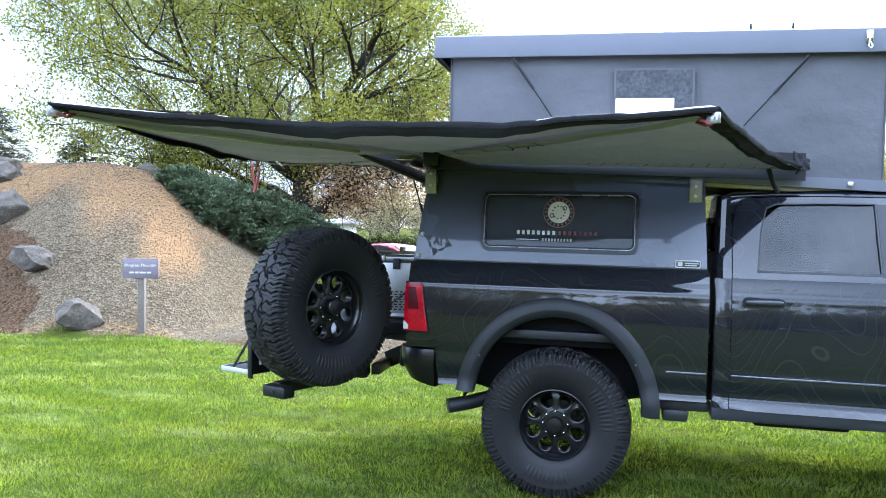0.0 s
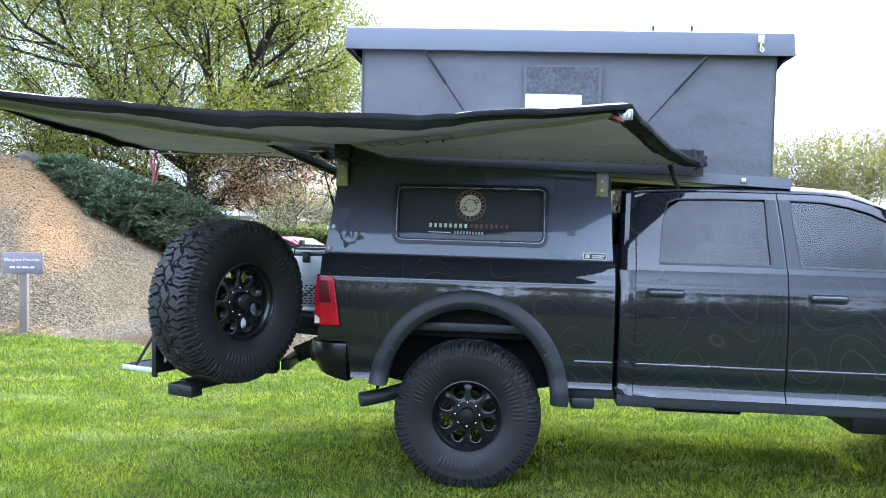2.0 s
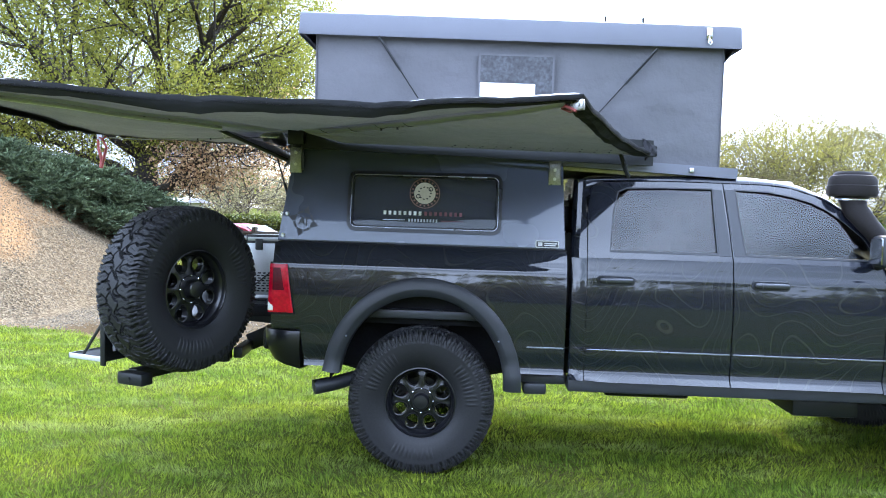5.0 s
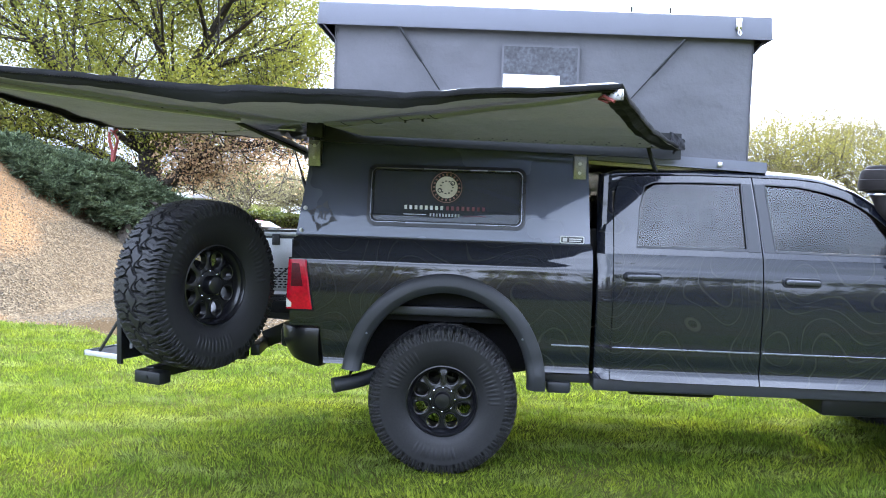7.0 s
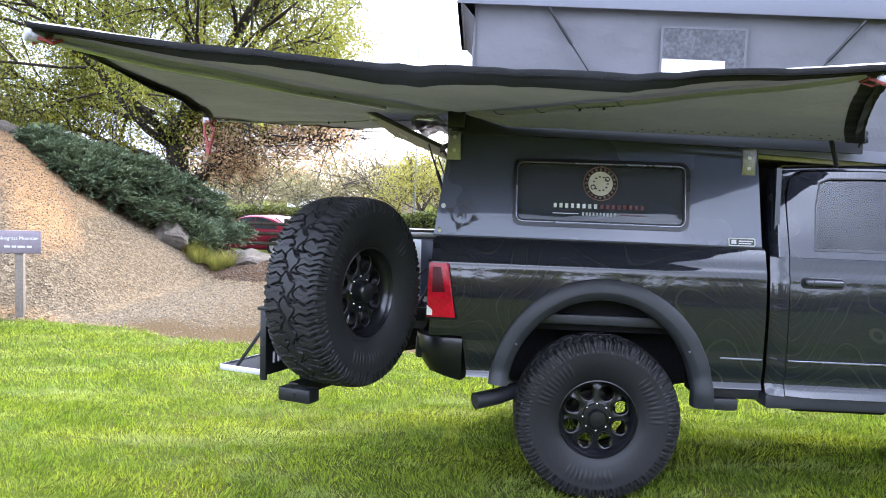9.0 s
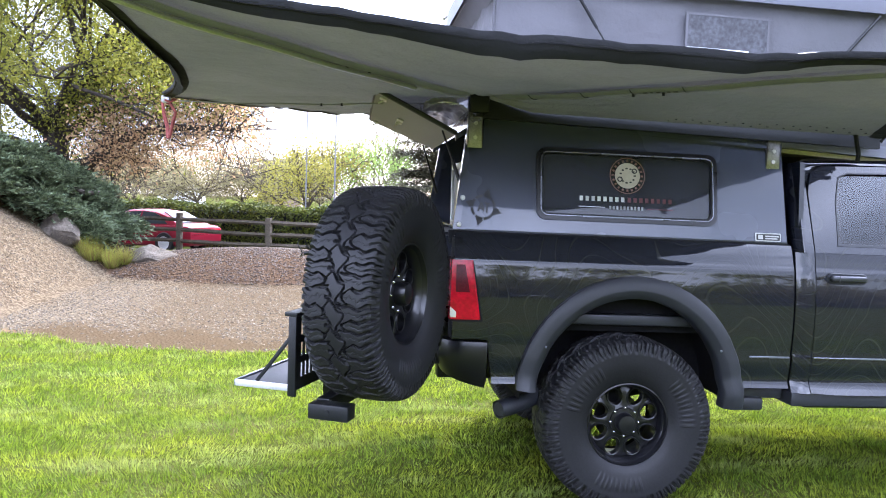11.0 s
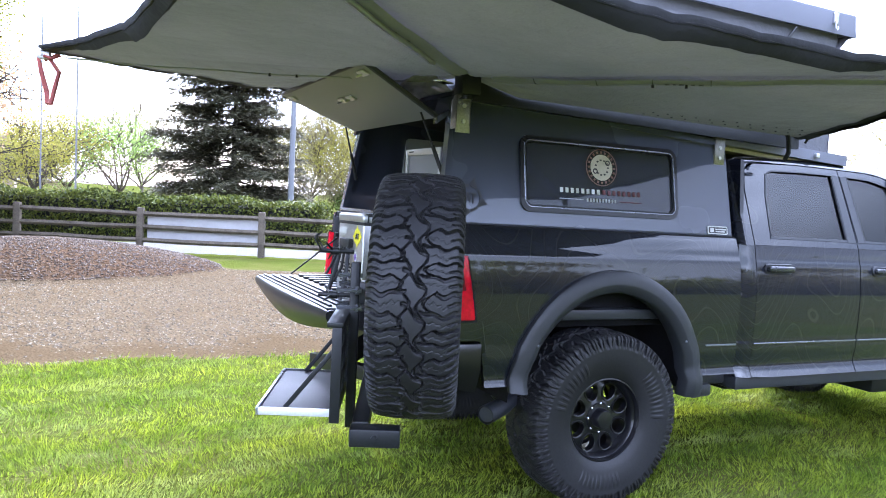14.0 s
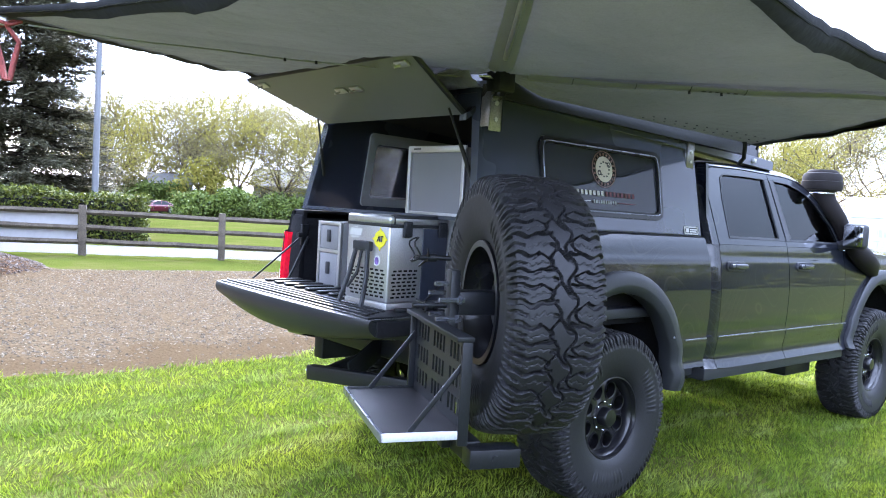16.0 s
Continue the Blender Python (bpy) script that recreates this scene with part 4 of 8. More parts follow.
    box(bm, -1.0, 0.95, -0.80, 0.80, 1.035, 1.060, 0.004)
    for k in range(17):
        box(bm, -0.99, 0.94, -0.76 + k * 0.095 - 0.02, -0.76 + k * 0.095 + 0.02, 1.060, 1.072, 0.004)
    part("bed_floor", bm, DARK, t)
    bm = B()
    box(bm, 0.90, 0.94, -0.80, 0.80, 0.98, 1.52, 0.006)
    part("bed_front_wall", bm, PAINT, t)
    for side in (-1, 1):
        bm = B()
        box(bm, -1.03, -0.985, min(side * 0.80, side * 0.95), max(side * 0.80, side * 0.95), 0.93, 1.50, 0.01)
        part("tailgate_pillar", bm, DARK, t)
    # tailgate, folded flat
    tg = thing("tailgate", "", "")
    tg.parent = t
    tagged(tg, "open tailgate with ribbed liner")
    bm = B()
    loops = []
    for k in range(25):
        y = -0.80 + 1.60 * k / 24
        q = 1 - (y / 0.80) ** 2
        tk = 0.085 + 0.080 * q
        bow = 0.030 * q
        prof = [(-1.055, 1.078), (-1.575 - bow, 1.078), (-1.592 - bow, 1.073), (-1.600 - bow, 1.060)]
        prof += [(-1.602 - bow + 0.085 * f ** 2.6 * 0.6, 1.060 - (tk - 0.018) * f) for f in (0.25, 0.5, 0.72, 0.88, 1.0)]
        prof += [(-1.46 - bow, 1.078 - tk - 0.012), (-1.25, min(1.078 - tk, 0.955)), (-1.08, 0.945), (-1.058, 0.97)]
        loops.append([bm.verts.new((x, y, z)) for x, z in prof])
    for a, b in zip(loops, loops[1:]):
        bridge(bm, a, b)
    bm.faces.new(loops[0])
    bm.faces.new(loops[-1])
    part("outer_panel", bm, SATIN, tg)
    bm = B()
    box(bm, -1.585, -1.07, -0.77, 0.77, 1.075, 1.085, 0.004)
    part("liner", bm, STEEL_BLACK, tg)
    for x, w in ((-1.555, 1.46), (-1.505, 1.40), (-1.455, 1.34), (-1.405, 1.30)):
        bm = B()
        box(bm, x - 0.010, x + 0.010, -w / 2, w / 2, 1.085, 1.096, 0.005)
        part("long_rib", bm, STEEL_BLACK, tg)
    rib = None
    for k in range(12):
        y = -0.66 + k * 0.12
        if rib is None:
            bm = B()
            box(bm, -1.34, -1.09, -0.024, 0.024, 1.085, 1.102, 0.007)
            rib = part("rib", bm, STEEL_BLACK, tg, m=pose(0, y, 0))
        else:
            again(rib, tg, pose(0, y, 0))
    for side in (-1, 1):
        bm = B()
        box(bm, -1.56, -1.07, side * 0.806 - 0.005, side * 0.806 + 0.005, 0.995, 1.070, 0.004)
        part("end_plate", bm, DARK, tg)
    for side in (-1, 1):
        bm = B()
        path(bm, [(-1.0, side * 0.80, 1.38), (-1.17, side * 0.80, 1.24), (-1.36, side * 0.79, 1.09)], 0.006, 6)
        part("cable", bm, STEEL_BLACK, tg)
        bm = B()
        path(bm, [(-0.99, side * 0.775, 1.36), (-1.08, side * 0.775, 1.16), (-1.12, side * 0.77, 1.09)], 0.009, 6)
        part("damper", bm, STEEL_BLACK, tg)
        bm = B()
        box(bm, -1.03, -0.98, side * 0.80 - 0.012, side * 0.80 + 0.012, 1.30, 1.44, 0.006)
        path(bm, [(-1.03, side * 0.79, 1.37), (-1.06, side * 0.79, 1.37)], 0.018, 10)
        part("striker", bm, STEEL_BLACK, t)
    # cab roof: crowned sheet
    def roof(u, v):
        half = glass_y(2.056) - 0.020
        y = (2 * v - 1) * half
        c = 1 - (2 * v - 1) ** 4
        x = 1.03 + (1.47 + 0.08 * c) * u
        return (x, y, 2.046 + 0.040 * c + 0.012 * math.sin(math.pi * u) - 0.016 * step(0.75, 1.0, u) - 0.03 * step(0.06, 0.0, u))
    bm = B()
    sheet(bm, roof, 20, 16, (0, 0, -0.03))
    part("roof", bm, PAINT, t)
    bm = B()
    sheet(bm, lambda u, v: (0.99 + 0.03 * v, (2 * u - 1) * (0.93 - 0.15 * max(0, v - 0.45)), 0.62 + 1.40 * v), 8, 12, (0.03, 0, 0))
    part("cab_back", bm, PAINT, t)
    bm = B()
    sheet(bm, lambda u, v: (0.982 + 0.012 * v, (2 * u - 1) * 0.62, 1.56 + 0.32 * v), 6, 4, (0.006, 0, 0))
    part("back_window", bm, GLASS_DARK, t)
    # windscreen, cowl and bonnet
    bm = B()
    edge = [(1.47, 3.13), (1.64, 3.08), (1.775, 2.93), (1.885, 2.78), (1.965, 2.65), (2.03, 2.49), (2.05, 2.42)]

    def screen_x(z):
        for (z0, x0), (z1, x1) in zip(edge, edge[1:]):
            if z <= z1:
                return x0 + (x1 - x0) * (z - z0) / (z1 - z0)
        return edge[-1][1]
    sheet(bm, lambda u, v: (screen_x(1.47 + 0.575 * v) + 0.14 * (1 - abs(2 * u - 1) ** 2.5), (2 * u - 1) * (glass_y(1.47 + 0.575 * v) - 0.03), 1.47 + 0.575 * v), 14, 12, (0.0, 0, -0.008))
    ws = part("windscreen", bm, GLASS, t, "curved windscreen")
    ws.visible_shadow = False
    for side in (-1, 1):
        bm = B()
        low = [(1.10, 1.90), (1.104, 1.935), (1.134, 1.980), (1.21, 2.014), (1.60, 2.028), (2.013, 2.026), (2.30, 2.022), (2.47, 2.004), (2.62, 1.958), (2.76, 1.884), (2.90, 1.776), (3.046, 1.636), (3.052, 1.49)]
        top = [(1.02, 1.92), (1.03, 1.975), (1.07, 2.025), (1.19, 2.045), (1.60, 2.062), (2.013, 2.066), (2.30, 2.058), (2.50, 2.030), (2.66, 1.965), (2.79, 1.885), (2.94, 1.775), (3.09, 1.640), (3.12, 1.49)]

        def along(c, u):
            k = min(int(u * 12), 11)
            f = u * 12 - k
            p0, p1, p2, p3 = c[max(k - 1, 0)], c[k], c[k + 1], c[min(k + 2, 12)]
            return [0.5 * (2 * b + (d - a) * f + (2 * a - 5 * b + 4 * d - e) * f * f + (3 * b - a - 3 * d + e) * f ** 3) for a, b, d, e in zip(p0, p1, p2, p3)]

        def rail(u, v):
            a, b = along(low, u), along(top, u)
            w = -0.5 + 1.5 * v
            x, z = a[0] + (b[0] - a[0]) * w, a[1] + (b[1] - a[1]) * w
            return (x, side * (glass_y(z) + 0.001 - (0.024 * w * w if w >= 0 else 0.040)), z)
        sheet(bm, rail, 60, 6, (0, -side * 0.03, 0))
        part("roof_rail", bm, PAINT, t)
    bm = B()
    sheet(bm, lambda u, v: (3.0 + 1.60 * u, (2 * v - 1) * (0.955 - 0.03 * u), 1.475 + 0.115 * (1 - (2 * v - 1) ** 4) * (1 - 0.25 * u) - 0.05 * u - 0.25 * step(0.9, 1.0, u)), 18, 14, (0, 0, -0.03))
    part("bonnet", bm, PAINT, t)
    bm = B()
    box(bm, 4.55, 4.68, -0.95, 0.95, 0.75, 1.40, 0.05, seg=3)
    part("front_end", bm, BLACK, t)
    bm = B()
    box(bm, 4.62, 4.85, -0.98, 0.98, 0.62, 0.92, 0.04, seg=3)
    part("front_bumper", bm, STEEL_BLACK, t)
    # cabin inside
    bm = B()
    box(bm, 1.03, 3.2, -0.90, 0.90, 0.66, 0.72, 0.01)
    part("cab_floor", bm, DARK, t)
    bm = B()
    box(bm, 2.82, 3.15, -0.86, 0.86, 1.18, 1.47, 0.06, seg=3)
    part("dashboard", bm, DARK, t)
    for x, yy in ((1.45, -0.42), (1.45, 0.42), (2.35, -0.42), (2.35, 0.42)):
        s = new("seat")
        s.empty_display_size = 0.1
        s.parent, s.matrix_basis = t, pose(x, yy, 0)
        bm = B()
        box(bm, -0.25, 0.27, -0.27, 0.27, 0.98, 1.13, 0.05, seg=3)
        part("cushion", bm, SEAT, s)
        bm = B()
        box(bm, -0.07, 0.07, -0.26, 0.26, 1.08, 1.66, 0.05, pose(-0.24, 0, 0.0, 0, -8), seg=3)
        part("backrest", bm, SEAT, s)
        bm = B()
        box(bm, -0.05, 0.05, -0.13, 0.13, 1.68, 1.86, 0.04, pose(-0.25, 0, 0.0, 0, -8), seg=3)
        part("headrest", bm, SEAT, s)
    bm = B()
    m = pose(2.74, -0.42, 1.40, 0, -62, 0)
    ring = [m @ Vector((0.19 * math.cos(a), 0.19 * math.sin(a), 0)) for a in [2 * math.pi * k / 24 for k in range(25)]]
    path(bm, ring, 0.015, 6)
    path(bm, [m @ Vector((-0.18, 0, 0)), m @ Vector((0.18, 0, 0))], 0.018, 6)
    path(bm, [m @ Vector((0, 0, 0)), (3.0, -0.42, 1.26)], 0.03, 8)
    part("steering_wheel", bm, BLACK, t)
    # frame, axles, exhaust
    for side in (-1, 1):
        bm = B()
        box(bm, -1.05, 4.6, side * 0.48 - 0.05, side * 0.48 + 0.05, 0.62, 0.80, 0.012)
        part("frame_rail", bm, STEEL_BLACK, t)
        for c in (0.0, 3.8):
            bm = B()
            path(bm, [(c + 0.07, side * 0.62, 0.50), (c + 0.16, side * 0.58, 1.12)], 0.028, 8)
            path(bm, [(c + 0.085, side * 0.615, 0.60), (c + 0.12, side * 0.60, 0.88)], 0.045, 10)
            part("shock_absorber", bm, STEEL_BLACK, t)
        bm = B()
        for k in range(4):
            path(bm, [(-0.78 + 0.07 * k, side * 0.52, 0.66 - 0.015 * k), (0, side * 0.52, 0.56 - 0.022 * k), (0.78 - 0.07 * k, side * 0.52, 0.66 - 0.015 * k)], 0.013, 6)
        part("leaf_spring", bm, STEEL_BLACK, t)
    for c in (0.0, 3.8):
        bm = B()
        path(bm, [(c, -0.72, 0.467), (c, 0.72, 0.467)], 0.055, 12)
        bmesh.ops.create_uvsphere(bm, u_segments=16, v_segments=10, radius=0.19, matrix=Matrix.Translation((c, 0.0 if c < 1 else 0.3, 0.467)))
        part("axle", bm, STEEL_BLACK, t)
    bm = B()
    box(bm, -0.60, 0.62, -0.92, -0.50, 1.03, 1.09, 0.01)
    part("inner_bed_brace", bm, BLACK, t)
    bm = B()
    box(bm, 2.55, 3.0, -0.80, 0.70, 0.44, 0.56, 0.02)
    box(bm, 1.30, 1.9, -0.60, -0.30, 0.48, 0.60, 0.02)
    part("underbody", bm, STEEL_BLACK, t)
    bm = B()
    box(bm, 0.69, 0.85, -0.93, -0.75, 0.545, 0.625, 0.02)
    box(bm, 0.66, 0.98, -0.90, -0.78, 0.615, 0.675, 0.012)
    part("step_bracket", bm, BLACK, t)
    bm = B()
    lp = path(bm, [(0.35, -0.62, 0.66), (-0.25, -0.66, 0.62), (-0.45, -0.74, 0.585), (-0.60, -0.86, 0.555), (-0.74, -0.93, 0.535)], [0.05, 0.05, 0.05, 0.05, 0.052], 16, caps=False)
    path(bm, [(-0.50, -0.78, 0.575), (-0.735, -0.927, 0.536)], 0.042, 16)
    part("exhaust_pipe", bm, BLACK, t, "dark exhaust tip")
    # snorkel intake on the near-side windscreen pillar
    bm = B()
    path(bm, [(3.62, -0.975, 1.30), (3.46, -1.01, 1.37), (3.28, -1.035, 1.42), (3.14, -1.02, 1.49), (3.07, -0.955, 1.60), (2.95, -0.93, 1.74), (2.87, -0.865, 1.86), (2.86, -0.825, 1.95)], [0.06, 0.085, 0.088, 0.075, 0.062, 0.064, 0.075, 0.088], 14)
    sn = part("snorkel", bm, INTAKE, t, "black snorkel with round intake head")
    bm = B()
    prof = [(0.001, 0.0), (0.10, 0.0), (0.115, 0.010), (0.152, 0.016), (0.159, 0.040), (0.156, 0.085), (0.152, 0.088), (0.150, 0.125), (0.138, 0.150), (0.122, 0.156), (0.120, 0.166), (0.104, 0.180), (0.001, 0.184)]
    lathe(bm, prof, 32, Matrix.Translation((2.86, -0.815, 1.945)) @ pose(0, 0, 0, 90))
    part("intake_head", bm, INTAKE, sn)
    bm = B()
    lathe(bm, [(0.098, 0), (0.102, 0.004), (0.102, 0.014), (0.098, 0.018)], 28, Matrix.Translation((2.86, -0.818, 1.928)) @ pose(0, 0, 0, 90))
    part("clamp", bm, CHROME, sn)
    return t


build_truck()


# ---- camper shell on the bed ----
def wall_y(z, x=0.5, side=-1):
    """Half width of the shell; it narrows towards the rear, more on the far side."""
    rear = max(0.0, 0.5 - x) / 1.45
    return 0.905 - (z - 1.52) * 0.17 - 0.055 * rear - (0.05 * rear if side > 0 else 0.0)


def shell_top(x):
    return 2.225 - 0.055 * (x + 0.93)


def shell_rear(z):
    """The slanting rear edge of the shell's sides."""
    return -1.035 + (z - 1.53) * 0.13


def stroke(a, b, w):
    """A straight pen stroke of half width w between two points of a plane."""
    d = Vector((b[0] - a[0], b[1] - a[1])).normalized() * w
    return [(a[0] - d.y, a[1] + d.x), (a[0] + d.y, a[1] - d.x), (b[0] + d.y, b[1] - d.x), (b[0] - d.y, b[1] + d.x)]


def star_shape(bm, c, r, fy, out):
    """A broken ring with four compass points."""
    cx, cz = c
    for k in range(8):
        a0 = 2 * math.pi * k / 8 + 0.06
        at = [a0 + 0.66 * j / 4 for j in range(5)]
        slab(bm, [fy(cx + r * math.cos(a), cz + r * math.sin(a)) for a in at] + [fy(cx + r * 0.80 * math.cos(a), cz + r * 0.80 * math.sin(a)) for a in at[::-1]], out)
    for k in range(4):
        a = math.pi / 2 * k - 0.28
        slab(bm, [fy(cx + rr * math.cos(a + d), cz + rr * math.sin(a + d)) for rr, d in ((r * 1.50, 0), (r * 1.04, 0.30), (r * 0.92, 0.0), (r * 1.04, -0.30))], out)


def build_shell():
    s = thing("camper_shell", "dark grey aluminium camper shell with side windows and raised rear hatch", "camper shell", TRUCK)
    wx0, wx1, wz0, wz1 = -0.548, 0.496, 1.630, 2.024
    for side in (-1, 1):
        fy = lambda x, z, side=side: (x, side * wall_y(z, x, side), z)
        inner = rounded(wx0, wx1, wz0, wz1, 0.05, 4)
        outer = []
        for k, (x, z) in enumerate(inner):
            outer.append(None)
        cor = [(0.915, shell_top(0.915)), (shell_rear(2.22), shell_top(-0.93)), (shell_rear(1.535), 1.535), (0.940, 1.535)]
        for q in range(4):
            p, prev, nxt = cor[q], cor[q - 1], cor[(q + 1) % 4]
            for k in range(5):
                t = (k - 2) / 2
                o = prev if t < 0 else nxt
                f = 0.30 * abs(t)
                outer[q * 5 + k] = (p[0] + (o[0] - p[0]) * f, p[1] + (o[1] - p[1]) * f)
        bm = B()
        frame_panel(bm, outer, inner, fy, (0, -side * 0.028, 0), 4)
        wall = part("side_wall", bm, SHELL, s, "matte dark grey side wall")
        win = new("side_window")
        win.empty_display_size = 0.1
        win.parent = s
        tagged(win, "tinted side window in black rubber frame")
        bm = B()
        frame_panel(bm, rounded(wx0 - (0.010 if side < 0 else 0.045), wx1 + (0.010 if side < 0 else 0.045), wz0 - (0.010 if side < 0 else 0.045), wz1 + (0.010 if side < 0 else 0.045), 0.058, 6), rounded(wx0 + 0.014, wx1 - 0.014, wz0 + 0.014, wz1 - 0.014, 0.04, 6), lambda x, z, side=side: (x, side * (wall_y(z, x, side) + 0.014), z), (0, -side * 0.03, 0), 1)
        part("window_frame", bm, RIM if side < 0 else GREYFRAME, win)
        if side > 0:
            bm = B()
            frame_panel(bm, rounded(wx0 - 0.050, wx1 + 0.050, wz0 - 0.045, wz1 + 0.055, 0.030, 6), rounded(wx0 + 0.012, wx1 - 0.012, wz0 + 0.012, wz1 - 0.012, 0.040, 6), lambda x, z: (x, wall_y(z, x, 1) - 0.031, z), (0, -0.014, 0), 1)
            part("inside_frame", bm, GREYFRAME, win, "light grey inside window frame")
        bm = B()
        frame_panel(bm, rounded(wx0 + 0.020, wx1 - 0.020, wz0 + 0.020, wz1 - 0.020, 0.04, 6), rounded(wx0 + 0.028, wx1 - 0.028, wz0 + 0.028, wz1 - 0.028, 0.035, 6), lambda x, z, side=side: (x, side * (wall_y(z, x, side) + 0.010), z), (0, -side * 0.012, 0), 1)
        part("inner_trim", bm, STEEL_BLACK if side < 0 else GREYFRAME, win)
        # added lighter tube that stands in for the glint round the black frame
        bm = B()
        loop = rounded(wx0 + 0.016, wx1 - 0.016, wz0 + 0.016, wz1 - 0.016, 0.04, 6)
        path(bm, [(x, side * (wall_y(z, x, side) + 0.014), z) for x, z in loop + loop[:1]], 0.0045, 6)
        part("glazing_bead", bm, TRIMGREY, win, "thin grey bead added for the light glint along the black frame")
        bm = B()
        slab(bm, [(x, side * (wall_y(z, x, side) - 0.002), z) for x, z in rounded(wx0, wx1, wz0, wz1, 0.05, 4)], (0, -side * 0.005, 0))
        g = part("window_glass", bm, SHELL_GLASS if side < 0 else PALE_GLASS, win)
        g.visible_shadow = False
        # ledge along the top
        bm = B()
        sheet(bm, lambda u, v: (-0.945 + 1.857 * u, side * wall_y(2.185 - 0.10 * u + 0.04 * v, -0.945 + 1.857 * u, side), 2.185 - 0.10 * u + 0.04 * v), 16, 1, (0, side * 0.016, 0))
        part("top_rail", bm, SHELL, s)
        bm = B()
        sheet(bm, lambda u, v: (shell_rear(1.55) + (0.94 - shell_rear(1.55)) * u, side * wall_y(1.54, shell_rear(1.55) + (0.94 - shell_rear(1.55)) * u, side), 1.537 + 0.008 * v), 16, 1, (0, side * 0.006, 0))
        part("base_seal", bm, SHELL, s)
        for z in (1.72, 1.57):
            bm = B()
            x = shell_rear(z) + 0.03
            path(bm, [(x, side * wall_y(z, x, side), z), (x, side * (wall_y(z, x, side) + 0.018), z)], [0.016, 0.012], 10)
            part("hinge_bolt", bm, ALU, s)
    fy = lambda x, z: (x, -wall_y(z, x) - 0.003, z)
    gy = lambda x, z: (x, -wall_y(z, x) - 0.004, z)
    # window graphics: a round badge and three bars
    bm = B()
    frame_panel(bm, [(-0.025 + 0.105 * math.cos(a), 1.890 + 0.105 * math.sin(a)) for a in [2 * math.pi * k / 36 for k in range(36)]], [(-0.025 + 0.100 * math.cos(a), 1.890 + 0.100 * math.sin(a)) for a in [2 * math.pi * k / 36 for k in range(36)]], gy, (0, 0.002, 0), 1)
    for k in range(20):
        a = 2 * math.pi * k / 20
        slab(bm, [gy(-0.025 + r * math.cos(a + d), 1.890 + r * math.sin(a + d)) for r, d in ((0.080, -0.07), (0.080, 0.07), (0.093, 0.06), (0.093, -0.06))], (0, 0.002, 0))
    part("badge_ring", bm, DECAL_RUST, s, "dull red ring of marks on the window")
    bm = B()
    slab(bm, [gy(-0.025 + 0.074 * math.cos(a), 1.890 + 0.074 * math.sin(a)) for a in [2 * math.pi * k / 36 for k in range(36)]], (0, 0.002, 0))
    part("badge_disc", bm, DECAL_TAN, s, "pale round window badge")
    bm = B()
    hy = lambda x, z: (x, -wall_y(z, x) - 0.0065, z)
    for cx, cz, r in ((-0.07, 1.868, 0.016), (0.015, 1.918, 0.016)):
        frame_panel(bm, [(cx + r * math.cos(a), cz + r * math.sin(a)) for a in [2 * math.pi * k / 16 for k in range(16)]], [(cx + 0.6 * r * math.cos(a), cz + 0.6 * r * math.sin(a)) for a in [2 * math.pi * k / 16 for k in range(16)]], hy, (0, 0.002, 0), 1)
    for k in range(11):
        a = 2 * math.pi * k / 11
        c = (-0.025 + 0.042 * math.cos(a), 1.890 + 0.042 * math.sin(a))
        slab(bm, [hy(c[0] + 0.009 * math.cos(a + b), c[1] + 0.006 * math.sin(a + b)) for b in (0.8, 2.3, 3.9, 5.5)], (0, 0.002, 0))
    part("badge_marks", bm, DECAL_DARK, s)
    rng = random.Random(3)

    def bar_word(x0, x1, z0, z1, letters, material, label):
        """Unreadable or brand lettering as plain bars."""
        w = (x1 - x0) / letters
        bm = B()
        for k in range(letters):
            slab(bm, [gy(x0 + w * (k + 0.20), z0), gy(x0 + w * (k + 0.74), z0), gy(x0 + w * (k + 0.74), z1), gy(x0 + w * (k + 0.20), z1)], (0, 0.002, 0))
        part("lettering_bar", bm, material, s, label)
    bar_word(-0.312, -0.034, 1.736, 1.763, 8, WHITE, "white bars of lettering")
    bar_word(-0.030, 0.246, 1.736, 1.763, 8, DECAL_RED, "dark red bars of lettering")
    bar_word(-0.136, 0.074, 1.692, 1.712, 10, GREYFRAME, "grey bars of lettering")
    for x0, x1 in ((-0.31, -0.155), (0.092, 0.246)):
        bm = B()
        slab(bm, [gy(x0, 1.700), gy(x1, 1.700), gy(x1, 1.704), gy(x0, 1.704)], (0, 0.002, 0))
        part("thin_line", bm, DECAL_RED if x0 > 0 else SILVER, s)
    bm = B()
    star_shape(bm, (-0.862, 1.672), 0.072, fy, (0, -0.002, 0))
    for a, b in (((-0.030, -0.022), (-0.010, 0.028)), ((-0.010, 0.028), (0.004, -0.024)), ((-0.024, -0.006), (0.000, -0.008)), ((0.006, 0.027), (0.038, 0.020)), ((0.022, 0.024), (0.020, -0.030))):
        slab(bm, [fy(-0.862 + px, 1.672 + pz) for px, pz in stroke(a, b, 0.0045)], (0, -0.002, 0))
    part("compass_emblem", bm, DECAL_DARK, s, "dark compass emblem on the wall")
    bm = B()
    slab(bm, [fy(*p) for p in rounded(0.740, 0.900, 1.545, 1.594, 0.008, 2)], (0, -0.003, 0))
    pl = part("maker_plate", bm, WHITE, s, "small white plate")
    bm = B()
    slab(bm, [(x, -wall_y(z, x) - 0.0065, z) for x, z in rounded(0.747, 0.893, 1.551, 1.588, 0.006, 2)], (0, -0.001, 0))
    part("plate_field", bm, DECAL_DARK, pl)
    bm = B()
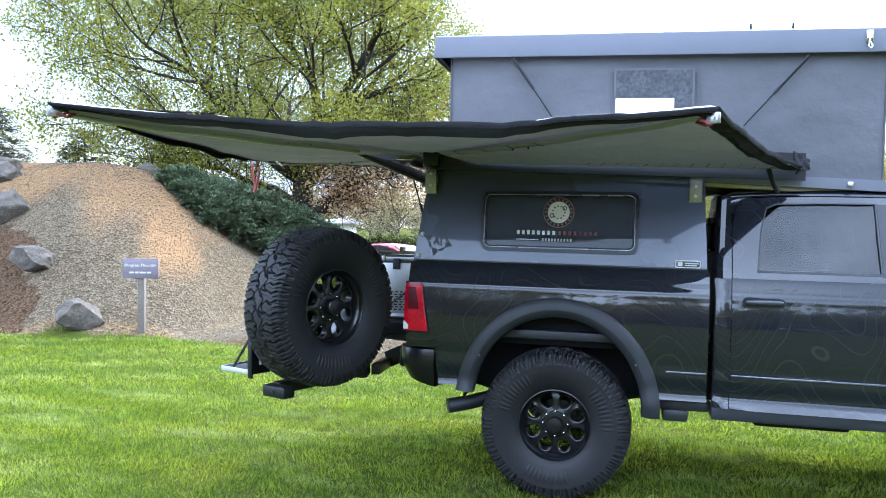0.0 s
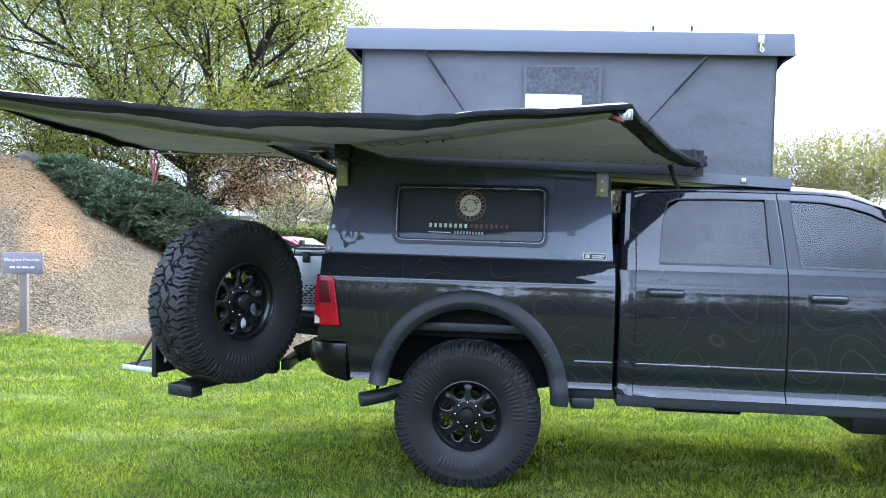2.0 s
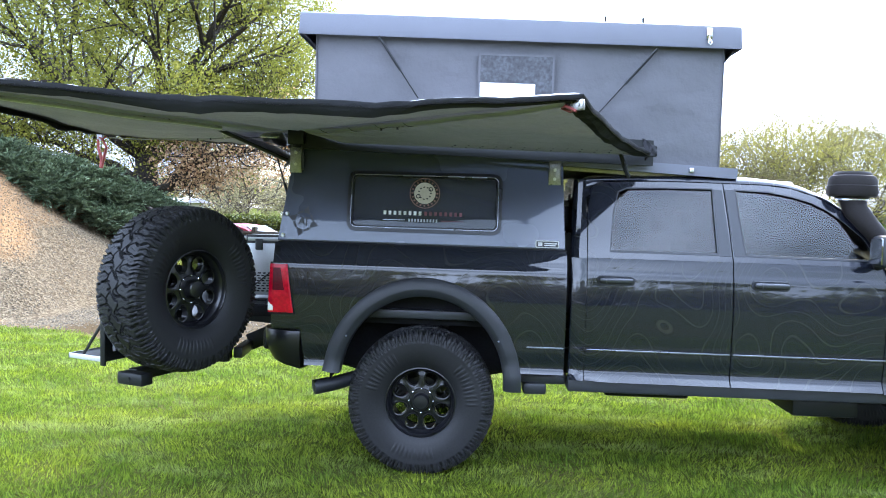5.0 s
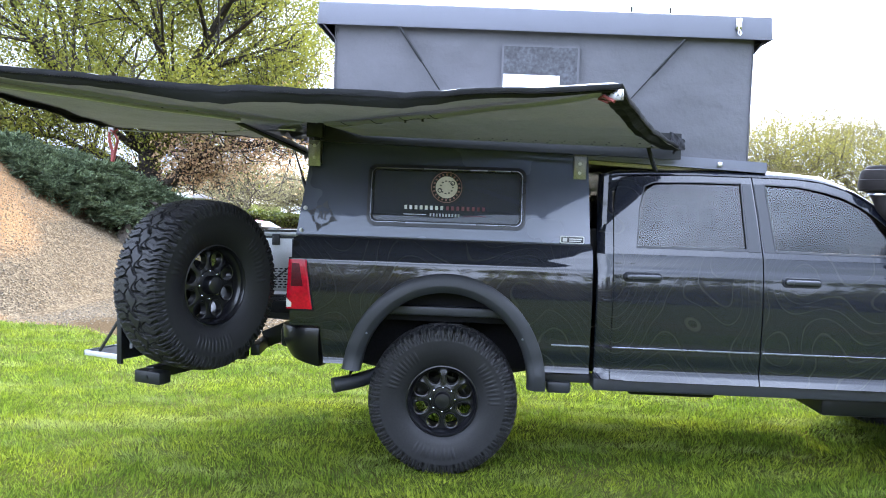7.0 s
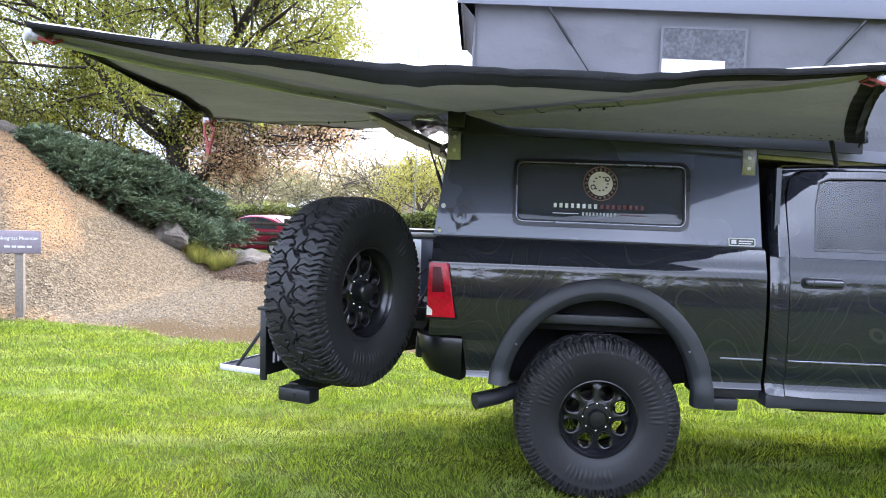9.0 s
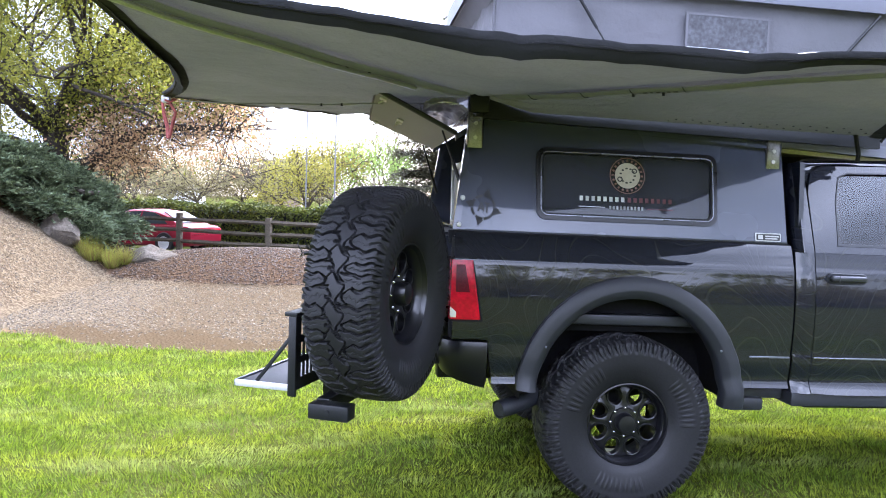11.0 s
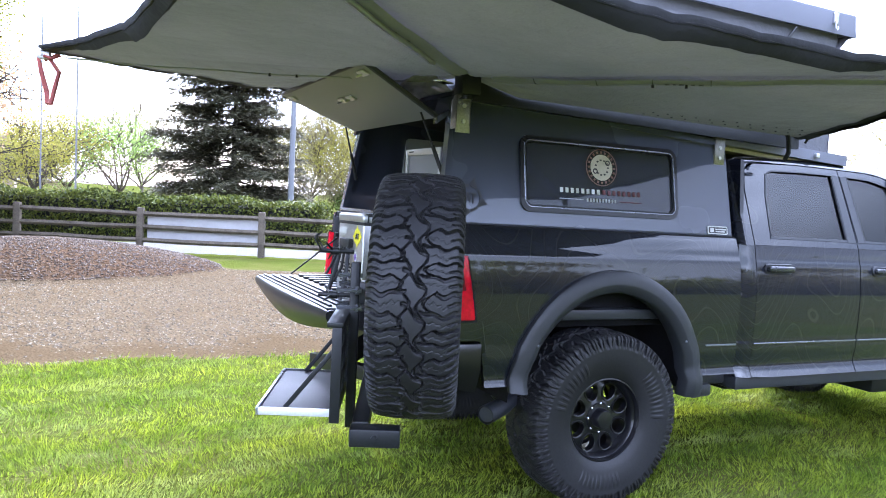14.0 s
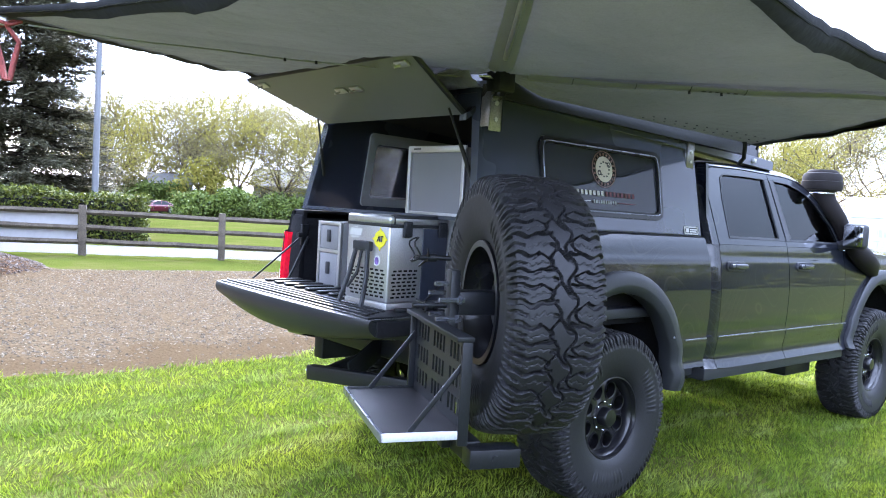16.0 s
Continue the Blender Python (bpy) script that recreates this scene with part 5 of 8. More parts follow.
    for x0, x1, z0, z1 in ((0.80, 0.885, 1.571, 1.579), (0.80, 0.875, 1.558, 1.565), (0.757, 0.786, 1.557, 1.582)):
        slab(bm, [(x, -wall_y(z, x) - 0.008, z) for x, z in ((x0, z0), (x1, z0), (x1, z1), (x0, z1))], (0, -0.001, 0))
    part("plate_bars", bm, WHITE, pl)
    # roof, front wall, rear frame
    bm = B()
    slab(bm, [(-0.95, -0.735, 2.205), (0.0, -0.770, 2.153), (0.915, -0.785, 2.103), (0.915, 0.785, 2.103), (0.0, 0.755, 2.153), (-0.95, 0.685, 2.205)], (0, 0, 0.022))
    part("roof_panel", bm, SHELL, s)
    bm = B()
    frame_panel(bm, [(-0.88, 1.54), (0.88, 1.54), (0.80, 2.10), (-0.80, 2.10)], [(-0.50, 1.64), (0.50, 1.64), (0.50, 1.95), (-0.50, 1.95)], lambda y, z: (0.90, y, z), (0.02, 0, 0), 3)
    part("front_wall", bm, SHELL, s)
    bm = B()
    slab(bm, [(0.905, -0.5, 1.64), (0.905, 0.5, 1.64), (0.905, 0.5, 1.95), (0.905, -0.5, 1.95)], (0.004, 0, 0))
    part("front_window", bm, GLASS, s)
    rear = lambda y, z: (shell_rear(z), y, z)
    bm = B()
    frame_panel(bm, [(-0.845, 1.545), (0.800, 1.545), (0.690, 2.20), (-0.735, 2.20)], [(-0.800, 1.565), (0.745, 1.565), (0.640, 2.115), (-0.690, 2.115)], rear, (0.04, 0, 0), 4)
    part("rear_frame", bm, SHELL, s)
    # hatch, raised
    ha = new("hatch")
    ha.empty_display_size = 0.1
    ha.parent = s
    tagged(ha, "grey rear hatch propped open on gas struts")
    h0, h1 = Vector((-1.02, 0, 2.082)), Vector((-1.492, 0, 2.283))
    up = (h1 - h0).cross(Vector((0, 1, 0))).normalized()
    up = up if up.z > 0 else -up
    bm = B()
    slab(bm, [h0 + Vector((0, -0.685, 0)), h0 + Vector((0, 0.575, 0)), h1 + Vector((0, 0.735, 0)), h1 + Vector((0, -0.842, 0))], up * 0.024)
    part("panel", bm, GREYPANEL, ha, "flat grey inner face")
    bm = B()
    for a, b in ((h0 + Vector((0, -0.685, 0)), h1 + Vector((0, -0.842, 0))), (h1 + Vector((0, -0.842, 0)), h1 + Vector((0, 0.735, 0))), (h1 + Vector((0, 0.735, 0)), h0 + Vector((0, 0.575, 0)))):
        path(bm, [a + up * 0.012, b + up * 0.012], 0.014, 6)
    part("edge_seal", bm, BLACK, ha)
    for y0, t0 in ((-0.72, 0.9), (0.62, 0.9), (-0.16, 0.62), (-0.02, 0.62)):
        p = h0.lerp(h1, t0) + Vector((0, y0, 0))
        bm = B()
        box(bm, -0.022, 0.022, -0.045, 0.045, -0.010, 0.0, 0.003, Matrix.Translation(p) @ pose(0, 0, 0, 0, math.degrees(math.atan2(0.200, 0.49))))
        path(bm, [p + Vector((0, 0.02, -0.01)), p + Vector((-0.03, 0.02, -0.025))], 0.006, 6)
        part("latch", bm, ALU, ha)
    for side in (-1, 1):
        q = h0.lerp(h1, 0.16) + Vector((0, -0.665 if side < 0 else 0.565, -0.008))
        e = Vector((shell_rear(1.76) + 0.035, -0.735 if side < 0 else 0.655, 1.76))
        bm = B()
        slab(bm, [h0 + Vector((0.0, q.y, 0.004)), h0 + Vector((0.10, q.y, 0.075)), h0 + Vector((0.10, q.y, 0.045)), h0 + Vector((0.0, q.y, -0.03))], (0, 0.05 * side, 0))
        part("hinge", bm, SHELL, ha)
        bm = B()
        path(bm, [q, q.lerp(e, 0.55)], 0.006, 8)
        path(bm, [q.lerp(e, 0.5), e], 0.011, 8)
        part("gas_strut", bm, STEEL_BLACK, ha)
    # inside: lining and the lit far window
    bm = B()
    slab(bm, [(-0.90, -0.71, 2.185), (0.88, -0.74, 2.085), (0.88, 0.74, 2.085), (-0.90, 0.655, 2.185)], (0, 0, 0.010))
    part("headlining", bm, DARK, s)
    # brackets that carry the awning
    for x0, z0, z1 in ((-0.968, 2.005, 2.235), (0.818, 1.970, 2.145)):
        bm = B()
        box(bm, x0, x0 + 0.084, -0.828, -0.824, z0, z1, 0.001)
        box(bm, x0, x0 + 0.006, -0.828, -0.765, z0 + 0.02, z1, 0.001)
        box(bm, x0 + 0.078, x0 + 0.084, -0.828, -0.765, z0 + 0.02, z1, 0.001)
        br = part("awning_bracket", bm, GOLDBRKT, s, "bare metal awning bracket")
        for zz in (0.25, 0.6):
            bm = B()
            path(bm, [(x0 + 0.042, -0.826, z0 + (z1 - z0) * zz), (x0 + 0.042, -0.836, z0 + (z1 - z0) * zz)], 0.012, 6)
            part("bolt", bm, ALU, br)


build_shell()


# ---- pop-up roof tent ----
def build_tent():
    t = thing("roof_tent", "grey canvas pop-up roof tent with a metal lid, raised", "roof tent", TRUCK)
    base = lambda x: 2.262 - 0.045 * (x + 0.9)
    top = lambda x: 3.000 - 0.0115 * (x + 0.86)
    bm = B()
    for z0, z1, y in ((-0.070, 0.0, 0.76),):
        slab(bm, [(-0.93, -y, base(-0.93) + z0), (2.112, -y, base(2.112) + z0), (2.112, y, base(2.112) + z0), (-0.93, y, base(-0.93) + z0)], (0, 0, z1 - z0))
    bt = part("base_tray", bm, LID, t, "grey metal base tray")
    bm = B()
    slab(bm, [(0.93, -0.70, base(0.93) - 0.095), (2.05, -0.70, base(2.05) - 0.095), (2.05, 0.70, base(2.05) - 0.095), (0.93, 0.70, base(0.93) - 0.095)], (0, 0, 0.024))
    part("underside_board", bm, PLY, bt, "pale underside board")
    bm = B()
    box(bm, 1.78, 1.81, -0.785, -0.76, base(1.8) - 0.05, base(1.8) - 0.02, 0.004)
    part("catch", bm, ALU, bt)
    # canvas: four soft walls
    def wall(p, q, seed):
        p, q = Vector(p), Vector(q)
        nrm = (q - p).cross(Vector((0, 0, 1))).normalized()

        def f(u, v):
            c = p.lerp(q, u)
            z0, z1 = base(c.x), top(c.x)
            k = 0.020 * noise.noise(Vector((u * 5, v * 2.5, seed))) + 0.010 * noise.noise(Vector((u * 16, v * 9, seed + 4))) + 0.015 * (math.sin(math.pi * v) ** 0.7)
            k *= min(1, 8 * u, 8 * (1 - u)) * min(1, 6 * v + 0.2, 6 * (1 - v) + 0.1)
            return c + nrm * (k - 0.012) + Vector((0, 0, z0 + (z1 - z0) * v))
        bm = B()
        sheet(bm, f, 60, 20)
        return bm
    cs = [(-0.835, -0.695, 0), (2.010, -0.695, 0), (2.010, 0.695, 0), (-0.835, 0.695, 0)]
    for k in range(4):
        part("canvas_wall", wall(cs[k], cs[(k + 1) % 4], k * 7.3), TENT, t, "slate grey canvas wall")
    # window
    wn_ = new("tent_window")
    wn_.empty_display_size = 0.1
    wn_.parent = t
    tagged(wn_, "dark mesh tent window with a pale panel below")
    wy = -0.728
    bm = B()
    slab(bm, [(0.328, wy, 2.60), (0.825, wy, 2.585), (0.825, wy, 2.856), (0.328, wy, 2.860)], (0, 0.006, 0))
    part("mesh_panel", bm, MESHNET, wn_)
    bm = B()
    slab(bm, [(0.328, wy - 0.004, 2.575), (0.710, wy - 0.004, 2.575), (0.710, wy - 0.004, 2.668), (0.328, wy - 0.004, 2.672)], (0, 0.003, 0))
    part("pale_flap", bm, CLEARPVC, wn_, "white vinyl flap")
    bm = B()
    frame_panel(bm, [(0.314, 2.45), (0.839, 2.45), (0.839, 2.868), (0.314, 2.872)], [(0.328, 2.46), (0.825, 2.46), (0.825, 2.856), (0.328, 2.860)], lambda x, z: (x, wy - 0.002, z), (0, 0.008, 0), 2)
    part("window_binding", bm, TENT, wn_)
    # struts
    for (x0, z0), (x1, z1) in (((-0.385, 2.968), (-0.098, 2.55)), ((1.535, 2.930), (1.150, 2.48))):
        for side in (-1, 1):
            bm = B()
            a, b = Vector((x0, side * 0.74, z0)), Vector((x1, side * 0.74, z1))
            path(bm, [a, a.lerp(b, 0.55)], 0.010, 8)
            path(bm, [a.lerp(b, 0.53), b], 0.005, 8)
            part("gas_strut", bm, STEEL_BLACK, t)
    # lid: a shallow inverted tray
    lo = lambda x: 3.000 - 0.0115 * (x + 0.935)
    sec = [(-0.748, -0.026), (-0.753, 0.03), (-0.747, 0.120), (-0.735, 0.130), (0, 0.142), (0.735, 0.130), (0.747, 0.120), (0.753, 0.03), (0.748, -0.026)]
    bm = B()
    rows = []
    for x in [-0.935 + 3.03 * k / 24 for k in range(25)]:
        rows.append([bm.verts.new((x, y, lo(x) + dz)) for y, dz in sec])
    for a, b in zip(rows, rows[1:]):
        bridge(bm, a, b, closed=False)
    for row, sx in ((rows[0], -0.012), (rows[-1], 0.012)):
        low = [bm.verts.new((v.co.x + sx, v.co.y, lo(v.co.x) - 0.026)) for v in row]
        bridge(bm, row, low, closed=False)
    a = [bm.verts.new((-0.925, y, lo(-0.90) - 0.012)) for y in (-0.74, 0.74)]
    b = [bm.verts.new((2.085, y, lo(2.11) - 0.012)) for y in (-0.74, 0.74)]
    bm.faces.new((a[0], a[1], b[1], b[0]))
    part("lid", bm, LID, t, "slate blue-grey metal lid")
    bm = B()
    slab(bm, [(-0.915, -0.73, lo(-0.93) - 0.012), (-0.835, -0.705, lo(-0.93) - 0.10), (-0.835, 0.705, lo(-0.93) - 0.10), (-0.915, 0.73, lo(-0.93) - 0.012)], (0.006, 0, -0.01))
    part("canvas_gusset", bm, TENT, t)
    bm = B()
    slab(bm, [(2.075, -0.73, lo(2.14) - 0.012), (2.015, -0.705, lo(2.14) - 0.10), (2.015, 0.705, lo(2.14) - 0.10), (2.075, 0.73, lo(2.14) - 0.012)], (-0.006, 0, -0.01))
    part("canvas_gusset", bm, TENT, t)
    bm = B()
    box(bm, 1.855, 1.895, -0.772, -0.750, lo(1.9) + 0.03, lo(1.9) + 0.105, 0.004)
    path(bm, [(1.875, -0.770, lo(1.9) + 0.05), (1.868, -0.775, lo(1.9) + 0.005), (1.880, -0.775, lo(1.9) - 0.012), (1.892, -0.775, lo(1.9) + 0.005), (1.875, -0.773, lo(1.9) + 0.03)], 0.005, 6)
    part("lid_latch", bm, CHROME, t, "bright over-centre latch")
    for x in (1.185, 1.445):
        bm = B()
        path(bm, [(x, -0.66, lo(x) + 0.128), (x, -0.66, lo(x) + 0.185)], 0.008, 6)
        part("roof_stud", bm, STEEL_BLACK, t)
    bm = B()
    path(bm, [(-0.68, -0.5, lo(-0.6) + 0.137), (-0.68, -0.5, lo(-0.6) + 0.158)], [0.05, 0.045], 12)
    part("vent_cap", bm, LID, t)


def build_cover():
    """A loose vinyl cover, bunched between the raised hatch and the tent."""
    bm = B()

    def f(u, v):
        x, y = -1.21 + 0.30 * u, -0.74 + 1.20 * v
        z = 2.205 + 0.055 * math.sin(math.pi * u) + 0.030 * noise.noise(Vector((x * 14, y * 6, 1.0))) + 0.016 * noise.noise(Vector((x * 30, y * 17, 5.0))) + 0.04 * (1 - u)
        return (x, y + 0.02 * noise.noise(Vector((x * 9, y * 9, 2.0))), z)
    sheet(bm, f, 26, 60, (0, 0, 0.004))
    solo("vinyl_cover", bm, COVER, "crumpled lilac-grey vinyl cover bunched behind the open hatch", "cover", TRUCK)


build_tent()
build_cover()


# ---- fan-shaped awning, hinged on the shell's rear corner ----
HINGE = Vector((-1.33, 5.32, 2.220))
TIPS = [Vector((1.06, 5.18, 2.235)), Vector((0.39, 3.59, 2.215)), Vector((-2.96, 3.50, 2.30)), Vector((-3.33, 6.52, 2.285)), Vector((-1.55, 7.02, 2.27))]


def build_awning():
    a = thing("awning", "sage green fan awning with black hem, unfolded round the rear corner", "awning")
    for k in range(4):
        p, q = TIPS[k], TIPS[k + 1]
        sag = (0.10, 0.13, 0.10, 0.05)[k]
        pull = (0.02, 0.09, 0.14, 0.06)[k]

        def cloth(u, v, p=p, q=q, sag=sag, pull=pull, k=k):
            e = p.lerp(q, u)
            e = e.lerp(HINGE, pull * 4 * u * (1 - u) * 0.8)
            c = HINGE.lerp(e, max(v, 0.02))
            drop = sag * 4 * u * (1 - u) * v * (1.25 - 0.75 * v)
            wr = 0.010 * noise.noise(Vector((u * 6, v * 5, k * 5.1))) + 0.006 * noise.noise(Vector((u * 3, v * 22, k * 3.7)))
            wr += 0.011 * noise.noise(Vector((u * 13, v * 1.6, k * 2.3))) * v + 0.009 * noise.noise(Vector((u * 34, v * 3.0, k * 9.1))) * v ** 5
            if k == 0:
                drop += (0.070 + 0.085 * v) * (1 - u) ** 2 * min(1, 8 * v)
            return c + Vector((0, 0, -drop + wr * min(1, 6 * u, 6 * (1 - u)) - 0.012))
        bm = B()
        sheet(bm, cloth, 64, 30)
        part("fabric_panel", bm, AWNING, a)
        if k == 0:
            first = cloth
        # hem that hangs from the outer edge
        deep = (0.045, 0.062, 0.060, 0.02)[k]

        def hem(u, v):
            c = Vector(cloth(u, 1.0))
            inward = (HINGE - c).normalized()
            return c + Vector((0, 0, 0.020 - deep * (0.45 + 0.80 * math.sin(math.pi * u)) * v * (0.9 + 0.1 * math.sin(u * 23 + k)))) + inward * (0.05 * v * v - 0.004)
        bm = B()
        sheet(bm, hem, 40, 3, (0.0, 0.0, 0.004))
        part("hem", bm, HEM, a, "black hanging hem")

        # strip above the hem whose pale colour stands for sun on the cloth's top
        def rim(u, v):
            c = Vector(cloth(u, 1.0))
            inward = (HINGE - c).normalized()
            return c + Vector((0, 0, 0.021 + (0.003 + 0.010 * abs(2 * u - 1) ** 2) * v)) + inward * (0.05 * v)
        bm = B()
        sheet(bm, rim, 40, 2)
        part("top_rim", bm, RIMCLOTH, a, "pale strip along the edge, coloured as the sunlit upper side of the cloth")

        def binding(u, v):
            c = Vector(cloth(u, 0.955 + 0.045 * v))
            return c + Vector((0, 0, -0.006))
        bm = B()
        sheet(bm, binding, 40, 2)
        part("edge_binding", bm, HEM, a)
    for k, tip in enumerate(TIPS[:4]):
        d = (tip - HINGE)
        n = Vector((-d.y, d.x, 0)).normalized()
        arm = new("arm")
        arm.empty_display_size = 0.1
        arm.parent = a
        q = tip + d.normalized() * -0.02
        r = Matrix.Translation(q) @ pose(0, 0, 0, 0, 0, math.degrees(math.atan2(d.y, d.x)))
        if k == 0:
            continue
        bm = B()
        box(bm, -0.050, 0.025, -0.010, 0.010, -0.062, -0.012, 0.005, r)
        path(bm, [r @ Vector((0.0, -0.016, -0.036)), r @ Vector((0.0, 0.016, -0.036))], 0.009, 8)
        part("end_bracket", bm, GOLDBRKT, arm, "bare metal end bracket")

        def sleeve(u, v):
            w = 0.062 * (1 - 0.55 * u)
            c = HINGE.lerp(tip, 0.06 + 0.90 * u)
            s = 2 * v - 1
            return c + n * (w * s) + Vector((0, 0, -0.020 - 0.020 * max(0.0, math.sin(math.pi * u)) ** 0.5 - 0.016 * (1 - s * s) + 0.003 * math.sin(u * 19 + k)))
        if k < 3:
            bm = B()
            sheet(bm, sleeve, 30, 6)
            part("arm_sleeve", bm, SLEEVE, arm, "stitched sleeve round the arm")
        if k == 1:
            for f in (0.10, 0.24, 0.36, 0.48):
                bm = B()
                path(bm, [Vector(sleeve(f, v)) + Vector((0, 0, -0.002)) for v in (0, 0.25, 0.5, 0.75, 1)], 0.0022, 4)
                part("cross_stitch", bm, HEM, arm)
            # a faded mark on the sleeve, beyond reading
            for f, w in ((0.385, 0.010), (0.402, 0.006), (0.415, 0.010), (0.440, 0.007), (0.455, 0.010)):
                bm = B()
                sheet(bm, lambda u, v, f=f, w=w: Vector(sleeve(f + w * u, 0.30 + 0.40 * v)) + Vector((0, 0, -0.002)), 1, 3)
                part("mark_bar", bm, MESHNET, arm)
        if k == 2:
            bm = B()
            path(bm, [Vector(sleeve(0.20 + 0.80 * j / 12, 0.5)) + Vector((0, 0, -0.014)) for j in range(13)], 0.011, 8)
            part("arm_pole", bm, ALU, arm, "bare aluminium arm pole")
        if k == 3:
            bm = B()
            path(bm, [Vector(sleeve(0.02 + 0.95 * j / 12, 0.5)) + Vector((0, 0, -0.006)) for j in range(13)], 0.004, 6)
            part("arm_cord", bm, RIMCLOTH, arm, "thin pale cord along the arm")
        for f in (0.36, 0.43):
            c = Vector(sleeve(f, 0.5))
            bm = B()
            path(bm, [c, c + Vector((0, 0, -0.016))], 0.007, 6)
            part("clip", bm, STEEL_BLACK, arm)
        bm = B()
        path(bm, [r @ Vector(v) for v in ((-0.02, 0.012, -0.045), (-0.07, 0.022, -0.060), (-0.11, 0.010, -0.042), (-0.07, -0.014, -0.036), (-0.01, -0.010, -0.066))], 0.008, 6)
        part("strap", bm, STRAP, arm, "red webbing strap")
        if k == 3:
            bm = B()
            path(bm, [r @ Vector(v) for v in ((0.02, 0, -0.05), (-0.01, 0.015, -0.14), (-0.03, 0.0, -0.23), (-0.05, 0.02, -0.30), (-0.075, 0.03, -0.305), (-0.085, 0.015, -0.22), (-0.10, 0.0, -0.13), (-0.04, 0, -0.05))], [0.010, 0.013, 0.014, 0.013, 0.012, 0.013, 0.012, 0.010], 6)
            part("hanging_strap", bm, STRAP, arm, "loose red webbing strap")
    # the case along the shell's side, and the perforated skirt below the cloth
    bm = B()
    slab(bm, [(-1.34, 5.315, 2.090), (1.10, 5.285, 2.010), (1.10, 5.285, 2.180), (-1.34, 5.315, 2.285)], (0.003, 0.045, 0))
    part("case", bm, STEEL_BLACK, a, "black awning case")
    bm = B()
    sheet(bm, lambda u, v: (1.03 + 0.09 * u + 0.003 * math.sin(v * 17), 5.270 + 0.005 * math.sin(u * 9 + v * 7), 2.09 + 0.10 * v * (1 - 0.35 * u) + 0.004 * math.sin(u * 7 + 1) - 0.02 * u), 10, 10, (0.004, 0.055, 0.0))
    part("case_wrap", bm, HEM, a, "crinkled black wrap over the case end")
    for row, u in ((0, 0.07), (1, 0.14)):
        for j in range(13):
            c = Vector(first(u, 0.46 + 0.04 * (j + 0.5 * row)))
            bm = B()
            path(bm, [c + Vector((0, 0, 0.002)), c + Vector((0, 0, -0.003))], 0.0065, 6)
            part("eyelet", bm, HEM, a)
    bm = B()
    box(bm, -0.055, 0.055, -0.05, 0.05, -0.09, 0.03, 0.01, Matrix.Translation(HINGE + Vector((0.0, -0.02, -0.02))))
    path(bm, [HINGE + Vector((0, -0.02, -0.13)), HINGE + Vector((0, -0.02, 0.05))], 0.03, 12)
    part("pivot", bm, STEEL_BLACK, a, "black pivot head")
    bm = B()
    box(bm, -0.055, 0.055, -0.028, 0.028, -0.004, 0.004, 0.003, Matrix.Translation((-1.51, 5.213, 2.150)) @ pose(0, 0, 0, 0, 0, 35))
    part("hinge_plate", bm, CHROME, a, "bright metal plate under the hub")
    bm = B()
    path(bm, [(0.86, 5.20, 2.13), (0.865, 5.17, 2.06), (0.90, 5.19, 1.97), (0.93, 5.24, 1.93)], 0.014, 6)
    part("tie_strap", bm, HEM, a, "black tie-down strap")
    bm = B()
    path(bm, [(1.06, 5.18, 2.13), (1.05, 5.17, 2.08), (1.02, 5.17, 2.04)], 0.008, 6)
    part("hook", bm, HEM, a)


build_awning()


# ---- spare wheel carrier, swung out from the hitch, with its fold-down tray ----
CARRIER = pose(-1.70, 5.20, 0, 0, 0, 67)      # local: -y is the wheel's face, -x runs out along the arm


